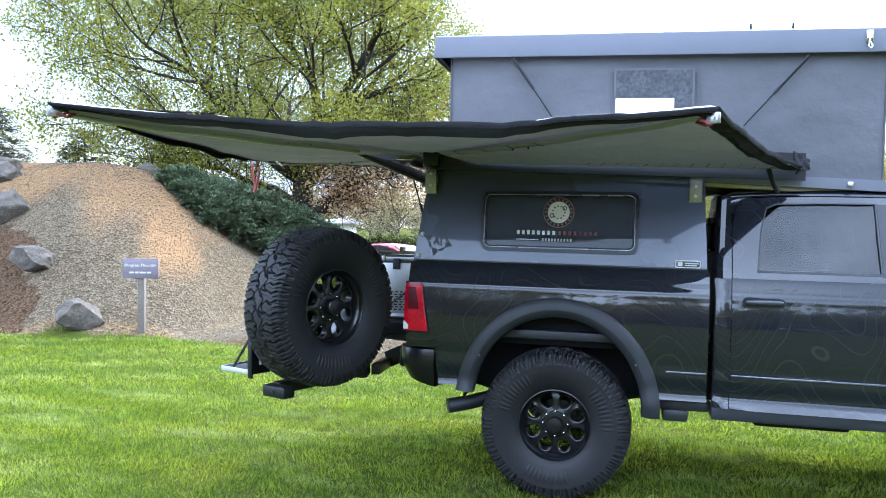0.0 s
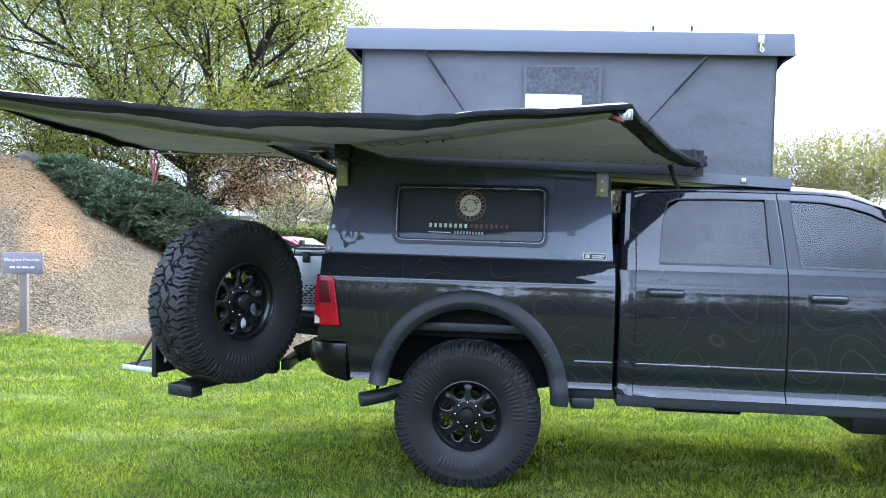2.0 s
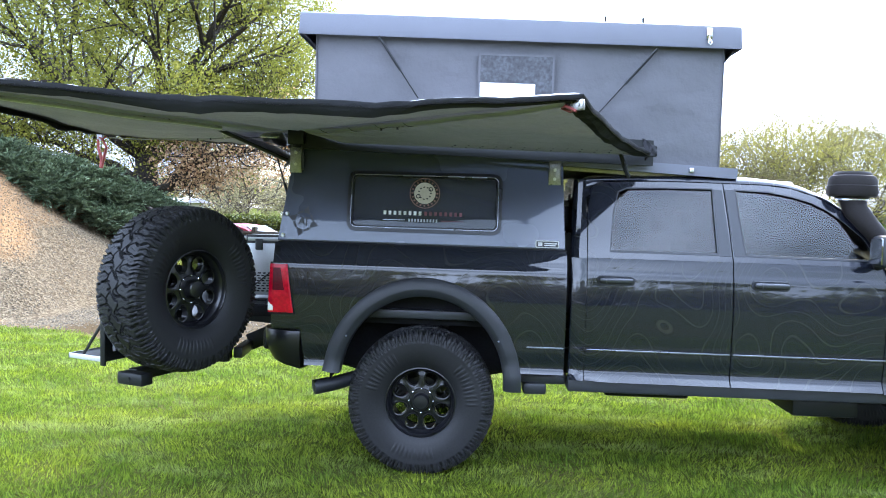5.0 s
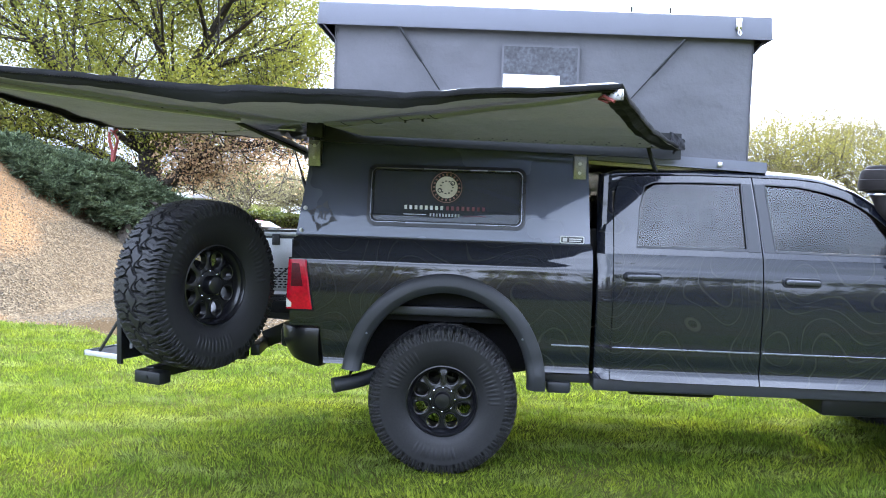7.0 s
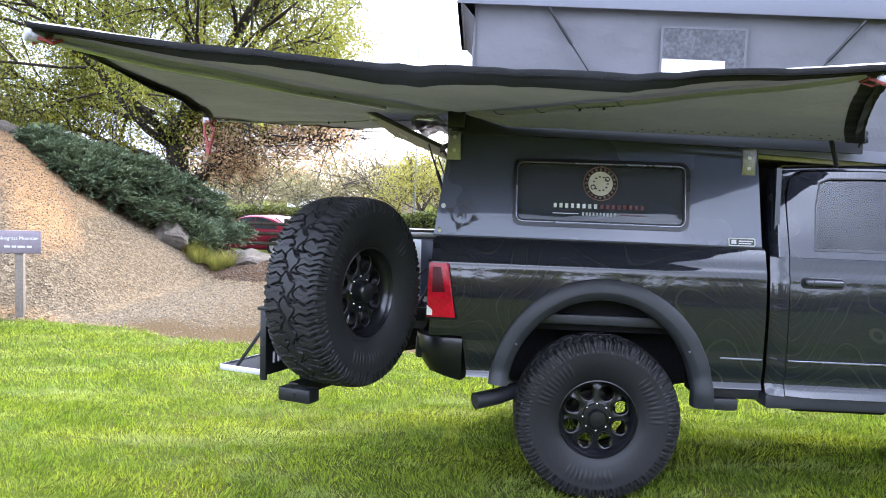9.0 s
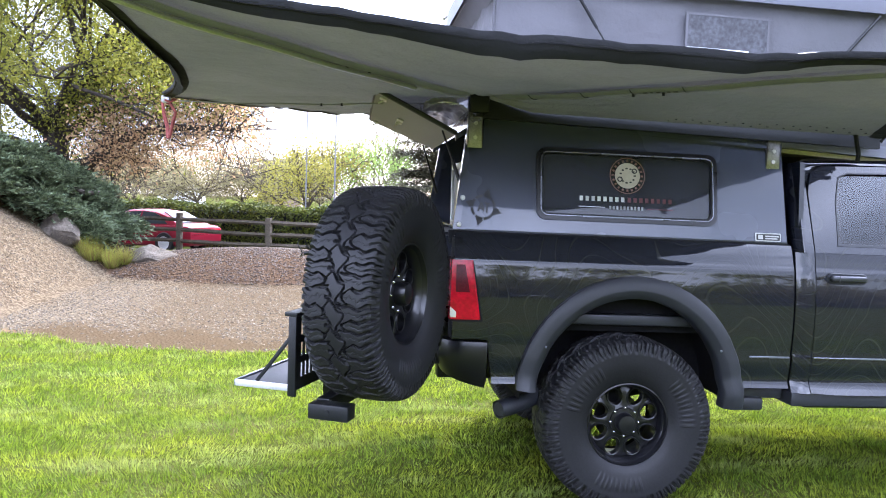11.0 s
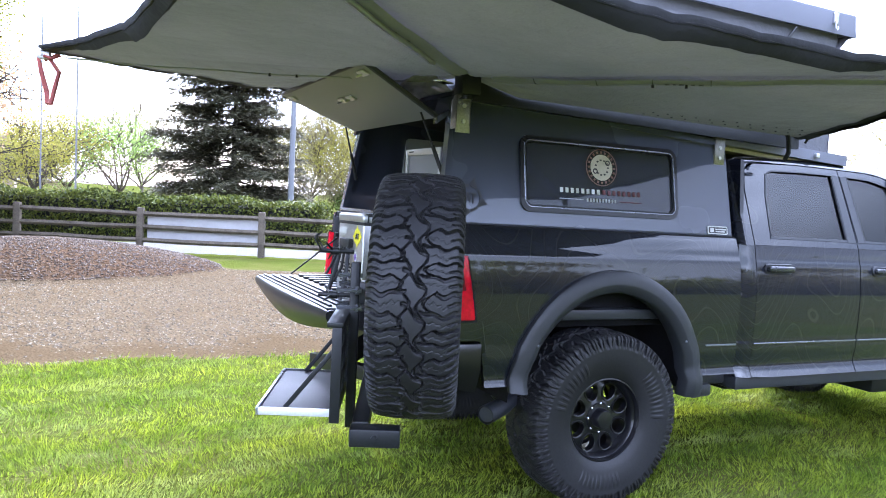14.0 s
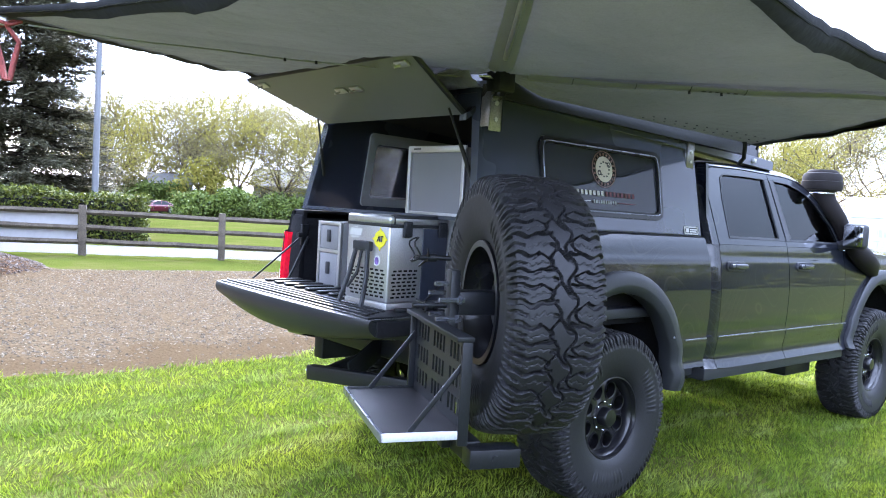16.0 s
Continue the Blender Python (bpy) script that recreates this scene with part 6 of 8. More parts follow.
def build_carrier():
    sp = build_wheel(None, CARRIER @ pose(-0.613, -0.082, 1.174, 0, 0, -3.8), "spare_wheel")
    tagged(sp, "spare mud-terrain tyre on a black wheel, mounted on the swing-out carrier", "wheel")
    c = thing("tire_carrier", "black steel swing-out spare wheel carrier on the hitch", "tire carrier", CARRIER)
    bm = B()
    box(bm, -0.80, 0.06, 0.095, 0.160, 0.615, 0.69, 0.006)
    part("swing_arm", bm, STEEL_BLACK, c)
    bm = B()
    path(bm, [(0, 0.12, 0.605), (0, 0.12, 0.77)], 0.040, 16)
    part("hinge_post", bm, STEEL_BLACK, c)
    bm = B()
    box(bm, -0.655, -0.595, 0.160, 0.198, 0.62, 1.30, 0.006)
    box(bm, -0.613 - 0.045, -0.613 + 0.045, -0.01, 0.162, 1.130, 1.220, 0.01)
    part("wheel_mount", bm, STEEL_BLACK, c)
    stud = None
    for k in range(5):
        a = 2 * math.pi * k / 5 + 0.4
        mm = pose(-0.613 + 0.07 * math.cos(a), 0.15, 1.174 + 0.07 * math.sin(a))
        if stud is None:
            bm = B()
            path(bm, [(0, 0, 0), (0, 0.10, 0)], 0.010, 6)
            path(bm, [(0, 0.012, 0), (0, 0.026, 0)], 0.018, 6)
            stud = part("wheel_stud", bm, TRIMGREY, c, "", mm)
        else:
            again(stud, c, mm)
    for h, tilt in ((1.16, 14), (1.34, -35)):
        bm = B()
        path(bm, [(-0.613, 0.19, h), (-0.613, 0.33, h)], 0.009, 8)
        path(bm, [(-0.613, 0.25, h), (-0.613, 0.285, h)], 0.016, 10)
        dx, dz = math.cos(radians(tilt)), math.sin(radians(tilt))
        path(bm, [(-0.613 - 0.065 * dx, 0.30, h - 0.065 * dz), (-0.613, 0.275, h), (-0.613 + 0.065 * dx, 0.30, h + 0.065 * dz)], [0.003, 0.007, 0.003], 8)
        part("wing_nut", bm, STEEL_BLACK, c, "black clamp rod with wing nut")
    bm = B()
    ring = [(-0.613 + 0.045 * math.cos(q), 0.335 + 0.012 * math.sin(3 * q), 1.37 + 0.045 * math.sin(q)) for q in [2 * math.pi * k / 18 for k in range(19)]]
    path(bm, ring, 0.0035, 6)
    part("lock_cable", bm, STEEL_BLACK, c)
    bm = B()
    box(bm, -0.880, -0.790, -0.03, 0.165, 0.612, 0.682, 0.006)
    path(bm, [(-0.887, 0.07, 0.650), (-0.877, 0.07, 0.650)], 0.012, 8)
    part("receiver_tube", bm, STEEL_BLACK, c)
    # slotted board and tray on the back
    bm = B()
    xs, zs = [-0.93], [0.745]
    for g0 in (-0.875, -0.67, -0.465):
        for q in range(4):
            xs += [g0 + 0.040 * q, g0 + 0.040 * q + 0.024]
    xs.append(-0.28)
    for z in (0.800, 0.895, 0.990):
        zs += [z, z + 0.062]
    zs.append(1.085)
    for i in range(len(xs) - 1):
        for j in range(len(zs) - 1):
            if i % 2 == 0 or j % 2 == 0:
                box(bm, xs[i], xs[i + 1], 0.206, 0.212, zs[j], zs[j + 1])
    bmesh.ops.remove_doubles(bm, verts=bm.verts[:], dist=0.0005)
    board = part("slotted_board", bm, STEEL_BLACK, c, "slotted black storage board")
    for x0, x1, y0, y1, z0, z1 in ((-0.940, -0.270, 0.196, 0.258, 1.080, 1.098), (-0.940, -0.925, 0.200, 0.238, 0.72, 1.08), (-0.285, -0.270, 0.200, 0.238, 0.72, 1.08)):
        bm = B()
        box(bm, x0, x1, y0, y1, z0, z1, 0.003)
        part("board_edge", bm, STEEL_BLACK, board)
    tr = new("tray")
    tr.empty_display_size = 0.1
    tr.parent = c
    tagged(tr, "fold-down tray with glossy black top and silver edge")
    bm = B()
    box(bm, -0.925, -0.285, 0.210, 0.498, 0.752, 0.764, 0.002)
    part("tray_top", bm, TRAYTOP, tr)
    bm = B()
    box(bm, -0.935, -0.925, 0.205, 0.508, 0.742, 0.772, 0.003)
    part("front_edge", bm, BRIGHTEDGE, tr, "bright metal edge")
    bm = B()
    box(bm, -0.285, -0.275, 0.205, 0.508, 0.742, 0.772, 0.003)
    part("tray_rail", bm, STEEL_BLACK, tr)
    bm = B()
    box(bm, -0.935, -0.275, 0.498, 0.510, 0.742, 0.772, 0.003)
    part("tray_edge", bm, TRIMGREY, tr)
    for x in (-0.915, -0.300):
        bm = B()
        box(bm, x - 0.004, x + 0.004, -0.009, 0.009, 0, 0.30, 0.002, Matrix.Translation((0, 0.405, 0.768)) @ pose(0, 0, 0, 38))
        part("tray_stay", bm, STEEL_BLACK, tr)
    # fixed crossbar on the truck's hitch
    bm = B()
    inv = CARRIER.inverted()

    def square_tube(p, q, w, h):
        p, q = inv @ Vector(p), inv @ Vector(q)
        d = q - p
        turn = Matrix.Translation(p) @ pose(0, 0, 0, 0, -math.degrees(math.asin(d.z / d.length)), math.degrees(math.atan2(d.y, d.x)))
        box(bm, 0, d.length, -w / 2, w / 2, -h / 2, h / 2, 0.006, turn)
    square_tube((-1.85, 6.10, 0.595), (-1.715, 5.25, 0.665), 0.060, 0.076)
    square_tube((-1.82, 6.00, 0.60), (-1.40, 6.10, 0.66), 0.060, 0.060)
    square_tube((-1.80, 5.80, 0.64), (-1.52, 5.90, 0.76), 0.012, 0.13)
    part("hitch_crossbar", bm, STEEL_BLACK, c)
    bm = B()
    path(bm, [inv @ Vector((-1.855, 6.108, 0.60)), inv @ Vector((-1.860, 6.118, 0.60))], 0.012, 8)
    part("latch_pin", bm, CHROME, c)


build_carrier()


# ---- cargo in the bed ----
def slots(bm, x, y0, y1, z0, z1, rows, cols, face="x"):
    """Short dark louvres on a plane."""
    for r in range(rows):
        for c in range(cols):
            o = 0.5 if r % 2 else 0.0
            a = y0 + (y1 - y0) * (c + 0.12 + o * 0.5) / (cols + 0.5)
            b = a + (y1 - y0) / (cols + 0.5) * 0.62
            z = z0 + (z1 - z0) * (r + 0.5) / rows
            if face == "x":
                box(bm, x - 0.002, x + 0.002, a, b, z - 0.0045, z + 0.0045)
            else:
                box(bm, a, b, x - 0.002, x + 0.002, z - 0.0045, z + 0.0045)


def build_fridge():
    f = thing("camp_fridge", "silver portable fridge freezer with black lid trim on the open tailgate", "fridge", pose(-1.772, 5.555, 1.005, 0, 0, 4.7))
    bm = B()
    box(bm, 0, 0.40, 0, 0.33, 0.03, 0.415, 0.012, seg=3)
    part("body", bm, SILVER, f)
    bm = B()
    box(bm, -0.004, 0.404, -0.004, 0.334, 0.42, 0.465, 0.014, seg=3)
    part("lid", bm, SILVER, f)
    bm = B()
    box(bm, -0.002, 0.402, -0.002, 0.332, 0.408, 0.424, 0.003)
    box(bm, 0.02, 0.03, -0.006, 0.0, 0.42, 0.46, 0.002)
    box(bm, 0.02, 0.40, -0.008, 0.03, 0.452, 0.470, 0.006)
    part("lid_seal", bm, BLACK, f)
    bm = B()
    box(bm, 0.0, 0.40, 0.0, 0.33, -0.022, 0.03, 0.004)
    part("slide_base", bm, ALU, f, "metal slide base")
    for x in (0.085, 0.33):
        bm = B()
        box(bm, x, x + 0.055, -0.016, 0.0, 0.36, 0.44, 0.006)
        for z in (0.372, 0.385, 0.415, 0.428):
            for dx in (0.012, 0.042):
                path(bm, [(x + dx, -0.016, z), (x + dx, -0.021, z)], 0.004, 6)
        part("lid_latch", bm, BLACK, f)
    bm = B()
    slots(bm, 0.0, 0.02, 0.31, 0.05, 0.20, 8, 7)
    part("front_louvres", bm, DARK, f)
    bm = B()
    slots(bm, 0.0, 0.02, 0.215, 0.05, 0.20, 8, 5, "y")
    part("side_louvres", bm, DARK, f)
    bm = B()
    box(bm, 0.225, 0.402, -0.005, 0.004, 0.034, 0.404, 0.002)
    part("side_panel", bm, NAVYPANEL, f, "dark blue side panel")
    bm = B()
    box(bm, -0.030, 0.0, 0.12, 0.25, 0.28, 0.33, 0.008)
    path(bm, [(-0.02, 0.14, 0.29), (-0.035, 0.12, 0.16), (-0.07, 0.11, 0.0)], 0.012, 8)
    path(bm, [(-0.02, 0.23, 0.29), (-0.045, 0.25, 0.15), (-0.08, 0.28, 0.0)], 0.012, 8)
    path(bm, [(-0.02, 0.185, 0.29), (-0.03, 0.20, 0.17), (-0.05, 0.25, 0.09)], 0.008, 8)
    part("front_handle", bm, BLACK, f, "black folding handle")
    bm = B()
    frame_panel(bm, [(0.07 + 0.043 * math.cos(a), 0.345 + 0.043 * math.sin(a)) for a in [2 * math.pi * k / 20 for k in range(20)]], [(0.07 + 0.014 * math.cos(a), 0.345 + 0.014 * math.sin(a)) for a in [2 * math.pi * k / 20 for k in range(20)]], lambda y, z: (-0.003, y, z), (0.002, 0, 0), 1)
    for k in range(4):
        a = math.pi / 2 * k
        slab(bm, [(-0.003, 0.07 + r * math.cos(a + d), 0.345 + r * math.sin(a + d)) for r, d in ((0.060, 0), (0.041, 0.25), (0.041, -0.25))], (0.002, 0, 0))
    part("yellow_sticker", bm, YELLOW, f, "yellow compass sticker")
    bm = B()
    for a, b in (((-0.020, -0.014), (-0.006, 0.016)), ((-0.006, 0.016), (0.004, -0.014)), ((-0.014, -0.004), (0.001, -0.004)), ((0.006, 0.014), (0.026, 0.014)), ((0.016, 0.014), (0.016, -0.014))):
        slab(bm, [(-0.005, 0.07 - py, 0.345 + pz) for py, pz in stroke(a, b, 0.003)], (0.001, 0, 0))
    part("sticker_bars", bm, DECAL_DARK, f)
    bm = B()
    slab(bm, [(-0.003, 0.085 + 0.022 * math.cos(a), 0.235 + 0.028 * math.sin(a)) for a in [2 * math.pi * k / 16 for k in range(16)]], (0.002, 0, 0))
    part("round_sticker", bm, WHITE, f)
    bm = B()
    slab(bm, [(-0.0045, 0.085 + 0.015 * math.cos(a), 0.235 + 0.02 * math.sin(a)) for a in [2 * math.pi * k / 16 for k in range(16)]], (0.001, 0, 0))
    part("sticker_mark", bm, PURPLE, f)
    bm = B()
    for y0, y1, z0, z1 in ((0.22, 0.31, 0.355, 0.390), (0.24, 0.31, 0.342, 0.349), (0.25, 0.29, 0.394, 0.400)):
        slab(bm, [(-0.003, y0, z0), (-0.003, y1, z0), (-0.003, y1 - 0.012, z1), (-0.003, y0 - 0.012, z1)], (0.002, 0, 0))
    part("maker_mark", bm, WHITE, f)
    return f


build_fridge()


def build_drawers():
    d = thing("drawer_cabinet", "narrow grey drawer cabinet with aluminium frame in the truck bed", "cabinet", pose(-1.50, 6.395, 0.975))
    bm = B()
    box(bm, 0.012, 0.70, 0, 0.25, 0, 0.42, 0.004)
    part("body", bm, GREYPANEL, d)
    bm = B()
    for y0, y1, z0, z1 in ((0, 0.022, 0, 0.42), (0.228, 0.25, 0, 0.42), (0.022, 0.228, 0, 0.03), (0.022, 0.228, 0.232, 0.252), (0.022, 0.228, 0.40, 0.42)):
        box(bm, -0.006, 0.014, y0, y1, z0, z1, 0.002)
    part("frame", bm, ALU, d)
    for z0, z1 in ((0.034, 0.229), (0.256, 0.397)):
        bm = B()
        box(bm, -0.002, 0.010, 0.025, 0.225, z0, z1, 0.003)
        dr = part("drawer", bm, GREYPANEL, d)
        bm = B()
        box(bm, -0.012, -0.002, 0.105, 0.145, (z0 + z1) / 2 - 0.03, (z0 + z1) / 2 + 0.045, 0.006)
        part("latch", bm, BLACK, dr)


build_drawers()


def build_cabinet():
    c = thing("upright_cabinet", "grey upright cabinet panel with aluminium frame behind the fridge", "cabinet", pose(-1.375, 5.466, 0.97))
    bm = B()
    box(bm, 0.0, 0.30, 0, 0.47, 0, 0.87, 0.004)
    part("body", bm, GREYPANEL, c)
    bm = B()
    for y0, y1, z0, z1 in ((0, 0.024, 0.0, 0.88), (0.446, 0.47, 0.0, 0.88), (0.024, 0.446, 0.845, 0.88), (0.024, 0.446, 0.50, 0.525)):
        box(bm, -0.014, 0.004, y0, y1, z0, z1, 0.003)
    part("frame", bm, ALU, c)
    bm = B()
    box(bm, -0.016, -0.014, 0.36, 0.42, 0.860, 0.868)
    part("maker_mark", bm, BLACK, c)


build_cabinet()



# ---- fence, sign, rocks ----
def fence_at(s):
    p = FENCE_A + FENCE_D * s
    return Vector((p.x, p.y, ground_z(p.x, p.y)))


def build_fence():
    f = thing("rail_fence", "weathered grey split-rail fence with three rails", "fence")
    rng = random.Random(11)
    gap = 2.86
    for k in range(-5, 6):
        p = fence_at(k * gap)
        bm = B()
        box(bm, -0.075, 0.075, -0.065, 0.065, -0.25, 1.06 + rng.uniform(-0.02, 0.03), 0.014)
        part("post", bm, WOODGREY, f, m=Matrix.Translation(p) @ pose(0, 0, 0, rng.uniform(-1, 1), rng.uniform(-1, 1), math.degrees(math.atan2(FENCE_D.y, FENCE_D.x))))
    for k in range(-5, 5):
        a, b = fence_at(k * gap), fence_at((k + 1) * gap)
        for z in (0.30, 0.60, 0.91):
            bm = B()
            p, q = a + Vector((0, 0, z + rng.uniform(-0.02, 0.02))), b + Vector((0, 0, z + rng.uniform(-0.02, 0.02)))
            d = (q - p).normalized()
            pts = [p + d * 0.02, p.lerp(q, 0.33) + Vector((0, 0, rng.uniform(-0.015, 0.01))), p.lerp(q, 0.66) + Vector((0, 0, rng.uniform(-0.015, 0.01))), q - d * 0.02]
            path(bm, pts, [0.058, 0.064, 0.062, 0.056], 5)
            part("rail", bm, WOODGREY, f)


build_fence()


def build_banner():
    """White vinyl banner on the far side of one fence bay."""
    a, b = fence_at(0.14), fence_at(2.86 - 0.12)
    nv = Vector((FENCE_N.x, FENCE_N.y, 0)) * 0.10
    bm = B()

    def f(u, v):
        c = a.lerp(b, u) + nv
        return c + Vector((0, 0, 0.30 + 0.60 * v - 0.015 * math.sin(math.pi * u))) + Vector((FENCE_N.x, FENCE_N.y, 0)) * (0.02 * math.sin(u * 9) * (0.4 + 0.6 * v))
    sheet(bm, f, 24, 6, nv * 0.03)
    solo("banner", bm, BANNER, "plain white vinyl banner hung on the rail fence", "banner")


build_banner()


def text_mesh(body, size, extrude=0.0015):
    cu = bpy.data.curves.new("lettering", "FONT")
    cu.body, cu.size, cu.align_x, cu.align_y, cu.extrude, cu.resolution_u = body, size, "CENTER", "CENTER", extrude, 2
    ob = bpy.data.objects.new("lettering_source", cu)
    scene.collection.objects.link(ob)
    dg = bpy.context.evaluated_depsgraph_get()
    dg.update()
    me = bpy.data.meshes.new_from_object(ob.evaluated_get(dg))
    bpy.data.objects.remove(ob)
    bpy.data.curves.remove(cu)
    return me


def build_sign():
    z = ground_z(-7.17, 10.45)
    s = thing("trail_sign", "small grey-violet sign board on a wooden post at the lawn's edge", "sign", pose(-7.17, 10.45, z, 0, 0, 14))
    bm = B()
    box(bm, -0.05, 0.05, -0.03, 0.07, -0.3, 0.86, 0.006)
    part("post", bm, SIGNPOST, s)
    bm = B()
    box(bm, -0.27, 0.27, -0.045, -0.03, 0.82, 1.12, 0.004)
    bd = part("board", bm, SIGNFACE, s)
    me = text_mesh("Bluegrass Mountain", 0.062)
    me.materials.clear()
    me.materials.append(WHITE)
    t = new("lettering", me)
    t.parent, t.matrix_basis = bd, pose(0, -0.047, 1.02, 90)
    bm = B()
    rng = random.Random(2)
    x = -0.17
    for w in (0.07, 0.05, 0.09, 0.06):
        box(bm, x, x + w, -0.048, -0.045, 0.898, 0.922)
        x += w + 0.02
    part("lettering_bar", bm, WHITE, bd)


build_sign()


def rock(bm, size, seed):
    bmesh.ops.create_icosphere(bm, subdivisions=4, radius=1.0)
    rng = random.Random(seed)
    cuts = [(Vector((rng.uniform(-1, 1), rng.uniform(-1, 1), rng.uniform(-0.6, 1))).normalized(), rng.uniform(0.48, 0.80)) for _ in range(15)]
    for v in bm.verts:
        for nrm, d in cuts:
            k = v.co.dot(nrm) - d
            if k > 0:
                v.co -= nrm * k * 0.97
        v.co *= 1.28 + 0.16 * noise.noise(v.co * 1.7 + Vector((seed, 0, 0))) + 0.11 * noise.noise(v.co * 4.3 + Vector((0, seed, 0))) + 0.06 * noise.noise(v.co * 11)
        v.co.x *= size[0]
        v.co.y *= size[1]
        v.co.z *= size[2]


def build_rocks():
    for k, (x, y, sx, sy, sz, turn, up) in enumerate(((-8.28, 10.42, 0.43, 0.30, 0.25, 10, 0.07), (-10.08, 11.62, 0.58, 0.34, 0.22, -8, 0.02), (-11.65, 12.80, 0.46, 0.36, 0.33, 30, 0.08), (-13.25, 14.35, 0.42, 0.35, 0.30, 70, 0.1), (-12.8, 14.0, 0.33, 0.3, 0.25, 15, 0.05),
                                                  (-7.52, 16.25, 0.40, 0.34, 0.33, 20, 0.08), (-5.95, 16.70, 0.46, 0.36, 0.24, -10, 0.02), (-11.1, 16.3, 0.40, 0.30, 0.22, 5, 0.02))):
        bm = B()
        rock(bm, (sx, sy, sz), k + 1)
        solo("boulder", bm, STONE, "weathered grey limestone boulder on the gravel slope", "rock", pose(x, y, ground_z(x, y) + up, 0, 0, turn), group="boulders round the gravel hill")


build_rocks()


# ---- plants ----
def tube_arrays(segs, sides):
    """Many tapered branch segments as arrays; segs: (p, q, r0, r1)."""
    V, F = [], []
    for p, q, r0, r1 in segs:
        d = (q - p)
        if d.length < 1e-5:
            continue
        d.normalize()
        u = d.orthogonal().normalized()
        w = d.cross(u)
        o = len(V)
        for c, r in ((p, r0), (q, r1)):
            for k in range(sides):
                a = 2 * math.pi * k / sides
                V.append(c + (u * math.cos(a) + w * math.sin(a)) * r)
        for k in range(sides):
            j = (k + 1) % sides
            F.append((o + k, o + j, o + sides + j, o + sides + k))
    return V, F


def leaf_arrays(centres, size, rng, aspect=0.55):
    """Leaf quads, one island each, turned at random; numpy all through."""
    c = np.asarray(centres, np.float32)
    n = len(c)
    a = rng.normal(size=(n, 3)).astype(np.float32)
    a /= np.linalg.norm(a, axis=1, keepdims=True)
    b = rng.normal(size=(n, 3)).astype(np.float32)
    b -= a * np.sum(a * b, axis=1, keepdims=True)
    b /= np.linalg.norm(b, axis=1, keepdims=True)
    s = (size * rng.uniform(0.6, 1.3, size=(n, 1))).astype(np.float32)
    a, b = a * s, b * s * aspect
    v = np.stack([c - a, c + b, c + a, c - b], axis=1).reshape(-1, 3)
    f = np.arange(n * 4, dtype=np.int32).reshape(-1, 4)
    return v, f


def spray_arrays(origins, dirs, nr, needles, reach, size, droop=0.15, aspect=0.22):
    """Flat fans of narrow needles: each spray starts at its origin and spreads along its direction."""
    o, d = np.asarray(origins, np.float32), np.asarray(dirs, np.float32)
    d /= np.linalg.norm(d, axis=1, keepdims=True)
    up = np.array([0, 0, 1], np.float32)[None] + nr.normal(scale=0.30, size=d.shape).astype(np.float32)
    side = np.cross(d, up)
    side /= np.linalg.norm(side, axis=1, keepdims=True)
    n = len(o)
    s = nr.uniform(0.0, 1.0, (n, needles, 1)).astype(np.float32)
    ang = (np.where(nr.uniform(size=(n, needles, 1)) < 0.5, -1, 1) * nr.uniform(0.25, 0.95, (n, needles, 1))).astype(np.float32)
    R = (reach * nr.uniform(0.6, 1.25, (n, 1, 1))).astype(np.float32)
    stem = o[:, None] + d[:, None] * s * R + np.array([0, 0, -1], np.float32) * (droop * R * s * s)
    a = d[:, None] * np.cos(ang) + side[:, None] * np.sin(ang) + nr.normal(scale=0.12, size=(n, needles, 3)).astype(np.float32)
    a /= np.linalg.norm(a, axis=2, keepdims=True)
    ln = (size * (1.15 - 0.55 * s) * nr.uniform(0.7, 1.3, (n, needles, 1))).astype(np.float32)
    b = np.cross(a, nr.normal(size=a.shape).astype(np.float32) * 0.35 + np.array([0, 0, 1], np.float32))
    b /= np.linalg.norm(b, axis=2, keepdims=True)
    m = stem + a * ln * 0.55
    v = np.stack([stem, m + b * ln * aspect, stem + a * ln, m - b * ln * aspect], axis=2).reshape(-1, 3)
    return v, np.arange(len(v), dtype=np.int32).reshape(-1, 4)


